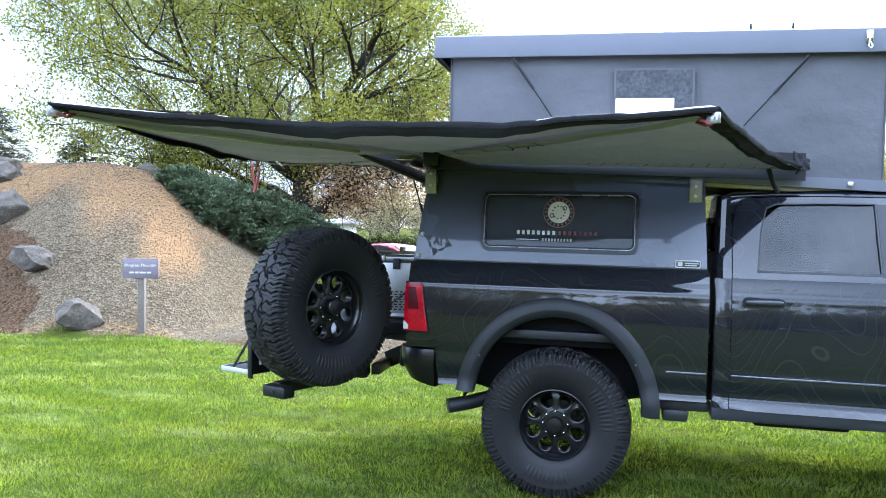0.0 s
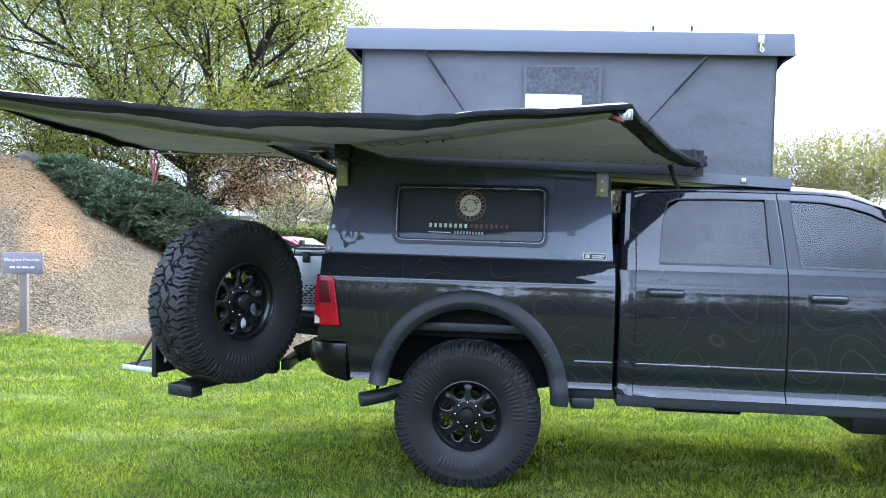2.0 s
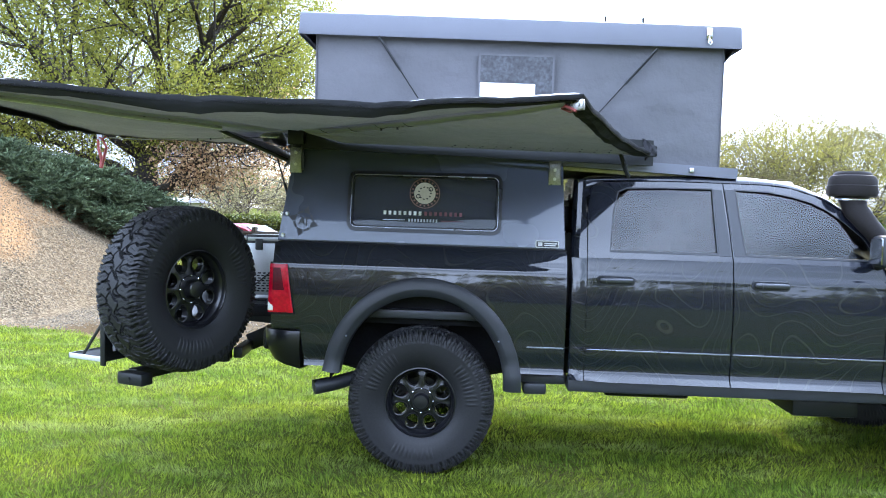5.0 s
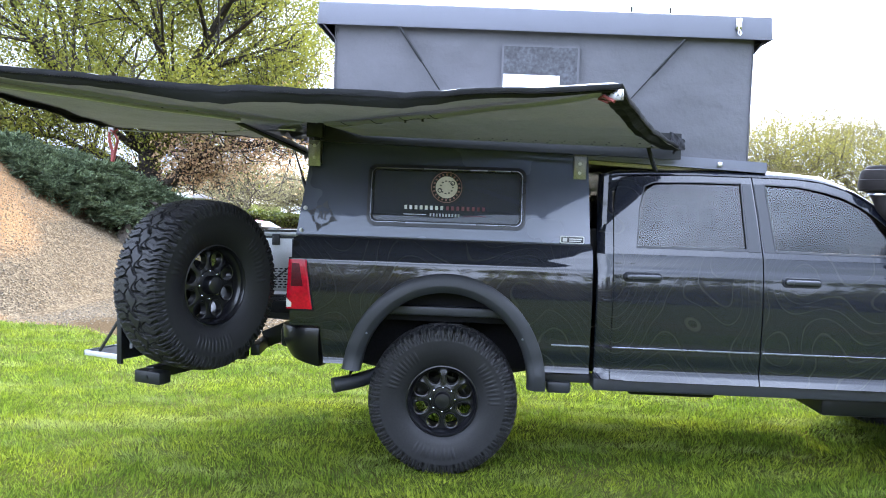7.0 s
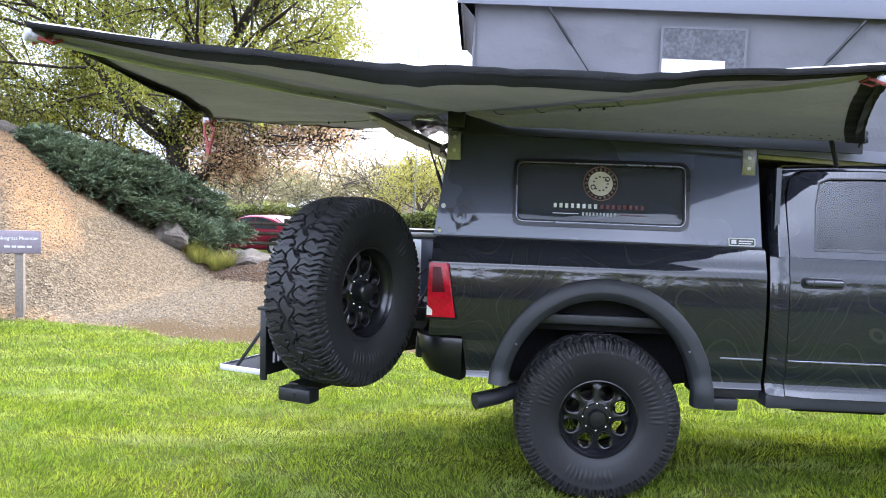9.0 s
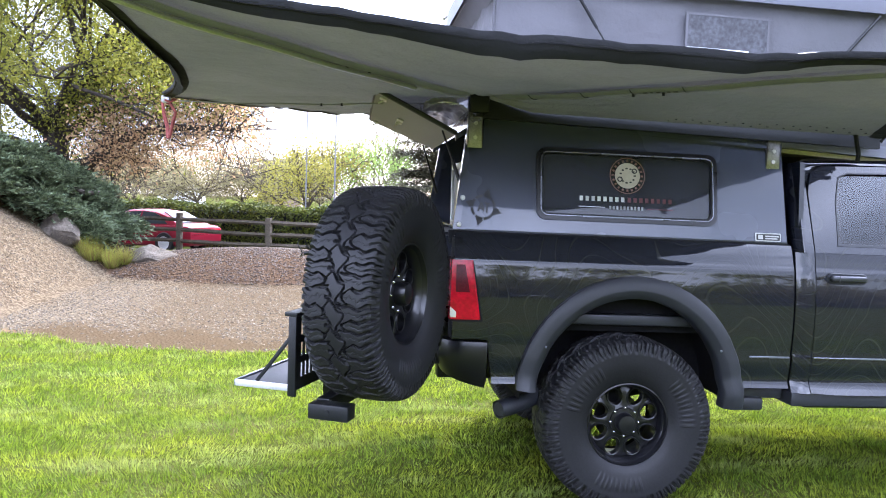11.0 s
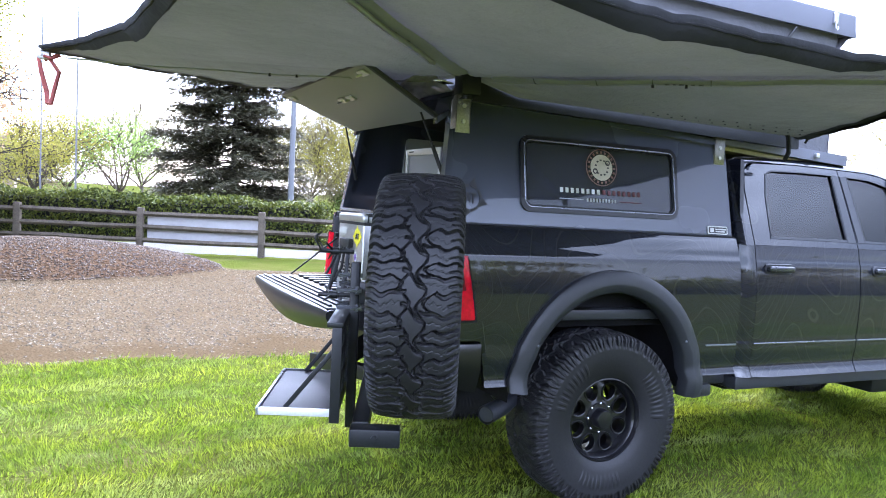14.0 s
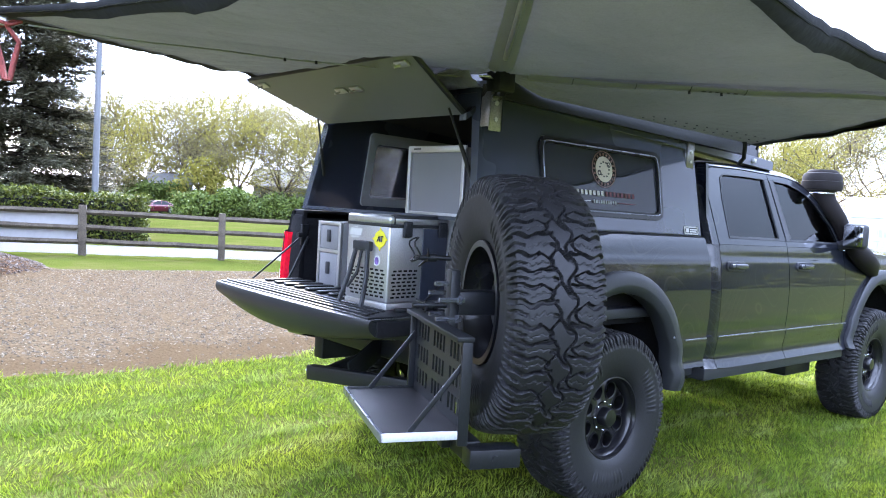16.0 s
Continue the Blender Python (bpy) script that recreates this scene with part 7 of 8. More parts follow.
def grow(rng, base, height, spread, trunk_r, forks, depth, lean=(0, 0), droop=0.0, first=0.28, limbs=(0.42, 0.62)):
    """Branch segments and twig ends of a broad-leaved tree."""
    segs, ends = [], []

    def limb(p, d, length, r, level):
        n = 4 if level < 2 else 3
        pts = [p]
        for k in range(n):
            d = (d + Vector((rng.gauss(0, 0.16), rng.gauss(0, 0.16), rng.gauss(0.02, 0.12) - droop * level * 0.05))).normalized()
            q = pts[-1] + d * (length / n)
            r1 = r * (1 - 0.13)
            segs.append((pts[-1], q, r, r1))
            r = r1
            pts.append(q)
            if level >= depth - 1:
                ends.append(q)
            if level < depth and k >= 1:
                for _ in range(1 if rng.random() < 0.75 else 2):
                    side = Vector((rng.gauss(0, 1), rng.gauss(0, 1), rng.gauss(0.1, 0.5)))
                    side -= d * side.dot(d)
                    if side.length > 1e-3:
                        nd = (d * rng.uniform(0.45, 0.9) + side.normalized() * rng.uniform(0.5, 0.95)).normalized()
                        limb(q, nd, length * rng.uniform(0.52, 0.74), r * rng.uniform(0.5, 0.68), level + 1)
        if level < depth:
            for _ in range(2):
                nd = (d + Vector((rng.gauss(0, 0.45), rng.gauss(0, 0.45), rng.gauss(0.05, 0.3)))).normalized()
                limb(pts[-1], nd, length * rng.uniform(0.55, 0.75), r * 0.72, level + 1)
        else:
            ends.append(pts[-1])

    p = Vector(base)
    top = p + Vector((lean[0], lean[1], height * first))
    mid = p.lerp(top, 0.5) + Vector((rng.gauss(0, 0.05), rng.gauss(0, 0.05), 0))
    segs.append((p - Vector((0, 0, 0.3)), p + Vector((0, 0, 0.35)), trunk_r * 1.45, trunk_r * 1.05))
    segs.append((p + Vector((0, 0, 0.35)), mid, trunk_r * 1.05, trunk_r * 0.95))
    segs.append((mid, top, trunk_r * 0.95, trunk_r * 0.9))
    for k in range(forks):
        a = 2 * math.pi * (k + rng.uniform(-0.25, 0.25)) / forks
        up = rng.uniform(0.35, 1.25) if k else 1.6
        d = Vector((math.cos(a) * spread, math.sin(a) * spread, up)).normalized()
        limb(top - Vector((0, 0, rng.uniform(0, 0.25) * height * first)), d, height * rng.uniform(0.30, 0.42), trunk_r * (rng.uniform(*limbs) if k else 0.62), 1)
    return segs, ends


def build_tree(label, base, height, spread, trunk_r, leaves, per, size, seed, forks=5, depth=4, bark=None, lean=(0, 0), droop=0.0, first=0.28, scatter=0.35, kind_name="tree", extra=None, thin=0.011, floor=0.0, limbs=(0.42, 0.62), reach=(-99, 99)):
    rng = random.Random(seed)
    base = Vector((base[0], base[1], ground_z(base[0], base[1])))
    segs, ends = grow(rng, base, height, spread, trunk_r, forks, depth, lean, droop, first, limbs)
    segs = [g for k, g in enumerate(segs) if k < 3 or max(g[0].z, g[1].z) > floor]
    ends = [e for e in ends if e.z > floor + 0.4 and reach[0] + rng.gauss(0, 0.5) < e.x - base.x < reach[1] + rng.gauss(0, 0.5)]
    segs = [g for g in segs if reach[0] < g[1].x - base.x < reach[1]]
    segs = [(p, q, max(a, thin), max(b, thin * 0.8)) for p, q, a, b in segs]
    if extra:
        s2, e2 = extra(rng, base)
        segs += s2
        for limb_of in (left_limb, right_limb):
            s3, e3 = limb_of(rng, base)
            segs += s3
            ends += e3
    t = thing(kind_name, label, "tree")
    V, F = tube_arrays(segs, 6)
    ob = new("trunk", fast_mesh("trunk", V, F, bark or BARK, True))
    ob.parent = t
    nr = np.random.default_rng(seed)
    c = np.repeat(np.array([tuple(e) for e in ends], np.float32), per, axis=0)
    c += nr.normal(scale=scatter, size=c.shape).astype(np.float32)
    v, f = leaf_arrays(c, size, nr)
    ob = new("crown", fast_mesh("crown", v, f, leaves))
    ob.parent = t
    if extra:
        c = np.repeat(np.array([tuple(e) for e in e2], np.float32), 34, axis=0)
        c += nr.normal(scale=0.24, size=c.shape).astype(np.float32)
        v, f = leaf_arrays(c, 0.040, nr)
        ob = new("crown", fast_mesh("blossom", v, f, LEAF_PINK))
        ob.parent = t
        tagged(ob, "bronze-pink young leaves on the low limb")
    return t


def left_limb(rng, base):
    """Two low limbs over the hill's back, with green leaves and upright shoots."""
    segs, ends = [], []
    for up, ahead in ((0.0, -0.9), (0.35, 0.4)):
        p0 = base + Vector((-0.1, 0.0, 2.0 + up))
        main = [p0, p0 + Vector((-0.9, ahead * 0.4, 0.50)), p0 + Vector((-1.9, ahead * 0.8, 0.75)), p0 + Vector((-2.8, ahead, 0.80 + up)), p0 + Vector((-3.6, ahead * 1.3, 0.95 + up)), p0 + Vector((-4.3, ahead * 1.5, 1.2 + up))]
        rad = [0.15, 0.13, 0.10, 0.075, 0.045, 0.02]
        for k in range(len(main) - 1):
            segs.append((main[k], main[k + 1], rad[k], rad[k + 1]))
        for k in range(18):
            i = rng.randint(0, 4)
            q = main[i].lerp(main[i + 1], rng.random())
            for _ in range(3):
                e = q + Vector((rng.gauss(-0.3, 0.6), rng.gauss(0, 0.6), rng.gauss(0.5, 0.5))).normalized() * rng.uniform(0.5, 1.4)
                segs.append((q, e, 0.022, 0.010))
                for _ in range(3):
                    f = e + Vector((rng.gauss(-0.1, 0.4), rng.gauss(0, 0.4), rng.gauss(0.1, 0.35)))
                    segs.append((e, f, 0.009, 0.006))
                    ends.append(f)
    return segs, ends


def right_limb(rng, base):
    """Two leafy limbs over the yard side, above the bronze one."""
    segs, ends = [], []
    for up, ahead in ((0.0, -0.7), (0.9, 0.5)):
        p0 = base + Vector((0.1, 0.0, 2.9 + up))
        main = [p0, p0 + Vector((1.0, ahead * 0.5, 0.75)), p0 + Vector((2.0, ahead, 1.10)), p0 + Vector((3.0, ahead * 1.3, 1.25)), p0 + Vector((3.9, ahead * 1.5, 1.35)), p0 + Vector((4.5, ahead * 1.6, 1.30))]
        rad = [0.17, 0.14, 0.11, 0.08, 0.05, 0.02]
        for k in range(len(main) - 1):
            segs.append((main[k], main[k + 1], rad[k], rad[k + 1]))
        for k in range(26):
            i = rng.randint(0, 4)
            q = main[i].lerp(main[i + 1], rng.random())
            for _ in range(3):
                e = q + Vector((rng.gauss(0.2, 0.6), rng.gauss(0, 0.6), rng.gauss(0.25, 0.55))).normalized() * rng.uniform(0.5, 1.3)
                segs.append((q, e, 0.022, 0.010))
                for _ in range(4):
                    f = e + Vector((rng.gauss(0.1, 0.4), rng.gauss(0, 0.4), rng.gauss(0.05, 0.35)))
                    segs.append((e, f, 0.010, 0.006))
                    ends.append(f)
    return segs, [e for e in ends if e.x < base.x + 5.1]


def low_limb(rng, base):
    """A long low limb towards the yard, with bronze young leaves."""
    segs, ends = [], []
    p0 = base + Vector((0.1, -0.1, 1.9))
    main = [p0, p0 + Vector((0.9, -0.6, 0.35)), p0 + Vector((1.7, -1.1, 1.0)), p0 + Vector((2.8, -1.6, 1.25)), p0 + Vector((3.9, -2.0, 1.35)), p0 + Vector((5.0, -2.3, 1.25))]
    rad = [0.20, 0.17, 0.14, 0.10, 0.06, 0.025]
    for k in range(len(main) - 1):
        segs.append((main[k], main[k + 1], rad[k], rad[k + 1]))
    for k in range(46):
        i = rng.randint(0, 4)
        q = main[i].lerp(main[i + 1], rng.random())
        for _ in range(3):
            d = Vector((rng.gauss(0.25, 0.7), rng.gauss(0, 0.7), rng.gauss(0.15, 0.55))).normalized()
            e = q + d * rng.uniform(0.5, 1.2)
            segs.append((q, e, 0.020, 0.009))
            ends.append(e)
            for _ in range(3):
                f = e + Vector((rng.gauss(0.2, 0.4), rng.gauss(0, 0.4), rng.gauss(-0.05, 0.3)))
                segs.append((e, f, 0.011, 0.007))
                ends.append(f)
    ends = [e for e in ends if e.z > p0.z + 0.45 and 1.1 < e.x - p0.x < 5.4]
    return segs, ends


build_tree("large spreading tree with sparse yellow-green spring leaves behind the gravel hill", (-9.8, 22.5), 11.0, 0.92, 0.36, LEAF_SPRING, 40, 0.046, 21, forks=11, depth=4, first=0.33, scatter=0.27, floor=3.2, extra=low_limb, limbs=(0.24, 0.40), thin=0.009, reach=(-6.6, 4.6))


def conifer(label, base, height, radius, seed, dens=1.0, taper=0.8):
    rng = random.Random(seed)
    nr = np.random.default_rng(seed)
    b = Vector((base[0], base[1], ground_z(base[0], base[1])))
    t = thing("conifer", label, "tree")
    segs = [(b - Vector((0, 0, 0.2)), b + Vector((0, 0, height)), 0.17, 0.02)]
    org, drs = [], []
    z = 0.06 * height
    while z < height * 0.985:
        k = 1 - z / height
        for _ in range(rng.randint(6, 9)):
            a = rng.uniform(0, 6.283)
            ln = radius * (0.08 + 0.92 * k ** taper) * rng.uniform(0.55, 1.1)
            p = b + Vector((0, 0, z))
            tipd = Vector((math.cos(a), math.sin(a), rng.uniform(-0.10, 0.28)))
            q = p + tipd * ln - Vector((0, 0, 0.12 * ln))
            segs.append((p, q, 0.030 * (0.4 + k), 0.010))
            for _ in range(max(3, int(ln * 9 * dens))):
                f = rng.uniform(0.18, 1.0)
                turn = rng.choice((-1, 1)) * rng.uniform(0.2, 1.2)
                c, s_ = math.cos(a + turn), math.sin(a + turn)
                org.append(p.lerp(q, f) + Vector((rng.gauss(0, 0.05), rng.gauss(0, 0.05), rng.gauss(0, 0.06))))
                drs.append((c, s_, rng.uniform(-0.35, 0.25)))
        z += height * 0.026
    V, F = tube_arrays(segs, 5)
    ob = new("trunk", fast_mesh("trunk", V, F, BARK, True))
    ob.parent = t
    v, f = spray_arrays([tuple(o) for o in org], drs, nr, 15, 0.62 * radius / 3.0, 0.19, 0.35, 0.15)
    ob = new("crown", fast_mesh("crown", v, f, NEEDLE))
    ob.parent = t


conifer("tall dark green spruce beyond the hedge", (3.1, 35.2), 10.2, 3.6, 31, 3.0, 0.5)
conifer("dark green pine behind the gravel hill", (-25.5, 27.0), 6.6, 3.0, 32, 0.8)
conifer("dark green pine behind the gravel hill", (-21.5, 27.5), 5.6, 2.8, 33, 0.8)
conifer("dark green pine behind the gravel hill", (-18.5, 28.5), 5.2, 2.6, 34, 0.8)


def build_juniper():
    """The low spreading juniper on the hill's shoulder: lobes of outward sprays over a rounded mound."""
    nr = np.random.default_rng(8)
    rng = random.Random(8)
    t = thing("juniper_bush", "broad low blue-green juniper spilling over the hill's shoulder", "shrub")
    segs, org, drs = [], [], []
    root = Vector((-8.6, 17.6, ground_z(-8.6, 17.6)))
    for k in range(150):
        x = rng.uniform(-10.3, -6.75)
        front = float(np.interp(x, [-10.5, -10.0, -9.0, -8.4, -7.9, -7.2, -6.3], [16.3, 15.7, 15.1, 15.4, 16.1, 16.6, 17.1]))
        d = rng.uniform(0.0, 1.0) ** 1.2 * 2.3
        y = front + d
        g = ground_z(x, y)
        top = float(np.interp(x, [-10.6, -10.0, -9.0, -8.3, -7.6, -7.1, -6.7, -6.4], [2.20, 2.34, 2.30, 2.05, 1.60, 1.05, 0.62, 0.30]))
        z = g + 0.12 + max(0.15, top - g) * min(1.0, math.sqrt(d / 1.3 + 0.02)) * rng.uniform(0.80, 1.02)
        c = Vector((x, y, z))
        segs.append((root + Vector((rng.gauss(0, 0.5), rng.gauss(0, 0.3), 0)), c, 0.05, 0.015))
        r = rng.uniform(0.26, 0.46)
        out = Vector((0.15 * (x + 8.6), -0.75, 0.55)).normalized()
        for _ in range(74):
            n = (Vector((rng.gauss(0, 1), rng.gauss(0, 1), rng.gauss(0, 0.8))).normalized() + out * 0.7).normalized()
            org.append(tuple(c + Vector((n.x * r, n.y * r, n.z * r * 0.62)) * rng.uniform(0.25, 0.80)))
            drs.append((n.x + rng.gauss(0, 0.25), n.y + rng.gauss(0, 0.25), n.z * 0.6 + rng.uniform(-0.1, 0.35)))
    V, F = tube_arrays(segs, 5)
    ob = new("branch", fast_mesh("branch", V, F, BARK, True))
    ob.parent = t
    v, f = spray_arrays(org, drs, nr, 24, 0.26, 0.095, 0.30, 0.17)
    ob = new("foliage", fast_mesh("foliage", v, f, JUNIPER))
    ob.parent = t


build_juniper()


def build_hedge(name, label, a, b, height, depth, seed, leaf=HEDGE, dens=420, size=0.075):
    """A clipped hedge from a to b: a dark box for the shade inside and a coat of leaves."""
    nr = np.random.default_rng(seed)
    a, b = Vector(a), Vector(b)
    d = (b - a).normalized()
    n = Vector((-d.y, d.x))
    L = (b - a).length
    t = thing(name, label, "hedge")
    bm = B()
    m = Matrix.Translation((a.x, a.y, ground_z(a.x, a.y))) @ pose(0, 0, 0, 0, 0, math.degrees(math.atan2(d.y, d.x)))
    # added box, coloured dark to stand for the shade among the leaves
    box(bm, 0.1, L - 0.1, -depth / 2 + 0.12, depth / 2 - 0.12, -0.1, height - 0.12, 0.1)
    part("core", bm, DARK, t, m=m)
    area = [("f", L * height), ("t", L * depth), ("e", depth * height * 2)]
    pts = []
    for kind, ar in area:
        k = int(ar * dens)
        u, v = nr.uniform(size=k), nr.uniform(size=k)
        if kind == "f":
            p = np.stack([u * L, np.full(k, -depth / 2), v * height], 1)
        elif kind == "t":
            p = np.stack([u * L, (v - 0.5) * depth, np.full(k, height)], 1)
        else:
            p = np.stack([np.where(nr.uniform(size=k) < 0.5, 0, L), (u - 0.5) * depth, v * height], 1)
        p[:, 2] += 0.06 * np.sin(p[:, 0] * 1.7) + 0.04 * np.sin(p[:, 0] * 4.1)
        p += nr.normal(scale=0.055, size=p.shape)
        pts.append(p)
    v, f = leaf_arrays(np.concatenate(pts), size, nr)
    me = fast_mesh("foliage", v, f, leaf)
    ob = new("foliage", me)
    ob.parent, ob.matrix_basis = t, m


def off_fence(s, o):
    p = FENCE_A + FENCE_D * s + FENCE_N * o
    return (p.x, p.y)


build_hedge("clipped_hedge", "long clipped green hedge beyond the road", off_fence(-30, 5.4), off_fence(3.6, 5.4), 1.42, 1.6, 41, dens=760, size=0.052)


def build_shrub(x, y, r, h, seed, leaf=SHRUB, label="loose rounded green shrub at the edge of the far lawn"):
    """A rounded shrub: stems, and leaves thickest near the uneven outline."""
    nr = np.random.default_rng(seed)
    rng = random.Random(seed)
    z = ground_z(x, y)
    t = thing("field_shrub", label, "shrub", group="shrubs along the far lawn")
    segs, pts = [], []
    for _ in range(26):
        a, e = rng.uniform(0, 6.283), rng.uniform(0.1, 1.45)
        q = rng.uniform(0.65, 1.08)
        tip = Vector((x + r * q * math.cos(a) * math.cos(e), y + r * q * math.sin(a) * math.cos(e), z + h * q * math.sin(e)))
        segs.append((Vector((x, y, z)), tip, 0.05, 0.02))
        p = np.array(tip)[None] + nr.normal(size=(150, 3)) * np.array([0.42, 0.42, 0.34]) * r / 2.4
        pts.append(p)
    V, F = tube_arrays(segs, 4)
    ob = new("stems", fast_mesh("stems", V, F, BARK, True))
    ob.parent = t
    p = np.concatenate(pts)
    p[:, 2] = np.maximum(p[:, 2], z + 0.05)
    v, f = leaf_arrays(p, 0.17, nr)
    ob = new("foliage", fast_mesh("foliage", v, f, leaf))
    ob.parent = t


for k, (x, y, r, h) in enumerate(((28.2, 95.0, 3.0, 3.2), (31.3, 93.9, 3.0, 3.2), (26.9, 86.2, 2.5, 2.7), (29.6, 86.0, 2.7, 2.8), (27.9, 76.5, 2.4, 2.4), (30.6, 75.8, 2.6, 2.3), (33.4, 78.5, 2.5, 2.2), (36.4, 77.5, 2.6, 2.1), (39.4, 77, 2.6, 1.9), (42.6, 76, 2.6, 1.9))):
    build_shrub(x, y, r, h, 140 + k)
build_shrub(31.6, 84.0, 3.2, 5.6, 160, LEAF_YELLOW, "yellow-green flowering shrub above the far lawn")


def scatter_trees():
    near = [((-5.1, 57.1), 7.2, LEAF_YELLOW, 61, 12), ((-7.5, 62.9), 8.5, LEAF_PALE, 62, 2), ((-3.2, 65.2), 8.5, LEAF_PALE, 63, 5), ((-0.0, 61.1), 7.8, LEAF_FRESH, 64, 9), ((2.3, 71.0), 10, LEAF_PALE, 79, 4), ((-18, 60), 7, LEAF_PALE, 75, 5)]
    far = [((24.0, 96), 12.0, LEAF_YELLOW, 65), ((29.1, 97), 12.5, LEAF_PALE, 66), ((34.5, 92), 13, LEAF_YELLOW, 67), ((39.7, 92.4), 14, LEAF_PALE, 68), ((42.7, 86.4), 12.5, LEAF_YELLOW, 69), ((47.5, 84), 13, LEAF_PALE, 70),
           ((51.5, 84), 12, LEAF_YELLOW, 71), ((31.5, 95), 11, LEAF_PALE, 72), ((66, 42), 13, LEAF_YELLOW, 74), ((72, 37), 13.5, LEAF_PALE, 77), ((76, 30), 14, LEAF_YELLOW, 78)]
    for (x, y), h, lf, seed, per in near:
        build_tree("bare-limbed tree with pale spring buds in the distance", (x, y), h, 0.95, 0.15, lf, per, 0.085, seed, forks=6, depth=3, bark=TWIG, first=0.18, scatter=0.45, thin=0.028)
    for (x, y), h, lf, seed in far:
        build_tree("bare-limbed tree with pale yellow-green spring buds in the distance", (x, y), h * 1.42, 0.95, 0.24, lf, 34, 0.085, seed, forks=9, depth=3, bark=TWIG, first=0.16, scatter=0.60, thin=0.030, limbs=(0.34, 0.52))


scatter_trees()


def far_wood():
    """Hazy bare trees that close the view over the hedge."""
    for k, (x, y) in enumerate(((-41, 97), (-35, 104), (-29, 95), (-24.5, 101), (-19.5, 92), (-15.5, 99), (-10.5, 94), (-6.0, 101), (-47, 92), (-53, 98))):
        build_tree("bare brown tree in the hazy distance", (x, y), 7.6 + 0.9 * (k % 3), 1.1, 0.2, LEAF_PALE, 9, 0.12, 200 + k, forks=8, depth=3, bark=TWIG, first=0.14, scatter=0.5, thin=0.035)


far_wood()


def far_row():
    for k, (x, y) in enumerate(((-38, -34), (-26, -46), (-17, -50), (-9, -53), (-1, -49), (7, -52), (15, -54), (23, -47), (31, -44), (40, -38), (46, -29), (51, -19), (56, -8))):
        build_tree("spring tree across the lawn behind the viewer", (x, y), (12.5 if k < 8 else 6.5) + 1.8 * (k % 3), 2.0, 0.24, LEAF_SPRING if k % 2 else LEAF_PALE, 9, 0.42, 120 + k, forks=6, depth=3, first=0.12, scatter=1.1, thin=0.03)


far_row()


def build_tufts():
    for k, (x, y) in enumerate(((-7.05, 16.35), (-6.88, 16.20), (-6.70, 16.42), (-6.52, 16.28), (-6.36, 16.50), (-6.95, 16.55), (-11.2, 10.9), (-10.7, 10.7))):
        nr = np.random.default_rng(90 + k)
        n = 420
        z = ground_z(x, y)
        a, r = nr.uniform(0, 6.28, n), nr.uniform(0, 0.15, n)
        base = np.stack([x + r * np.cos(a), y + r * np.sin(a), np.full(n, z)], 1)
        sc = 1.0 if k < 6 else 0.45
        tip = base + np.stack([np.cos(a) * nr.uniform(0.05, 0.32, n), np.sin(a) * nr.uniform(0.05, 0.32, n), nr.uniform(0.15, 0.42, n)], 1) * sc
        w = np.stack([-np.sin(a), np.cos(a), np.zeros(n)], 1) * 0.006
        v = np.stack([base - w, base + w, tip], 1).reshape(-1, 3)
        me = fast_mesh("grass_tuft", v, np.arange(3 * n).reshape(-1, 3), TUFT)
        tagged(new("grass_tuft", me), "tuft of yellow-green ornamental grass between boulders", "plant", "grass tufts")


build_tufts()


# ---- street: cars, poles, houses ----
def loft(bm, rows):
    """Skin over equal cross rows, closed at both ends."""
    vs = [[bm.verts.new(p) for p in r] for r in rows]
    for a, b in zip(vs, vs[1:]):
        bridge(bm, a, b)
    bm.faces.new(vs[0])
    bm.faces.new(vs[-1])


def car_body(bm, L, W, H):
    """A saloon's lower body: bumpers, shoulders, bonnet and boot in one loft."""
    sec = [(-0.50, 0.40, 0.52, 0.84), (-0.492, 0.26, 0.60, 0.92), (-0.46, 0.19, 0.645, 0.97), (-0.38, 0.16, 0.66, 0.995), (-0.22, 0.15, 0.655, 1.0), (0.0, 0.15, 0.645, 1.0), (0.20, 0.15, 0.635, 1.0), (0.30, 0.15, 0.60, 0.995), (0.40, 0.16, 0.555, 0.97), (0.465, 0.19, 0.50, 0.92), (0.492, 0.25, 0.44, 0.84), (0.50, 0.30, 0.39, 0.76)]
    rows = []
    for x, b, t, w in sec:
        hw, zt, zb = W / 2 * w, t * H, b * H
        mid = zb + (zt - zb) * 0.55
        half = [(hw * 0.86, zb), (hw * 0.97, zb + 0.06), (hw, mid), (hw * 0.985, zt - 0.09), (hw * 0.93, zt - 0.02), (hw * 0.75, zt + 0.004), (hw * 0.35, zt + 0.016)]
        rows.append([(x * L, -y, z) for y, z in half] + [(x * L, y, z) for y, z in half[::-1]])
    loft(bm, rows)


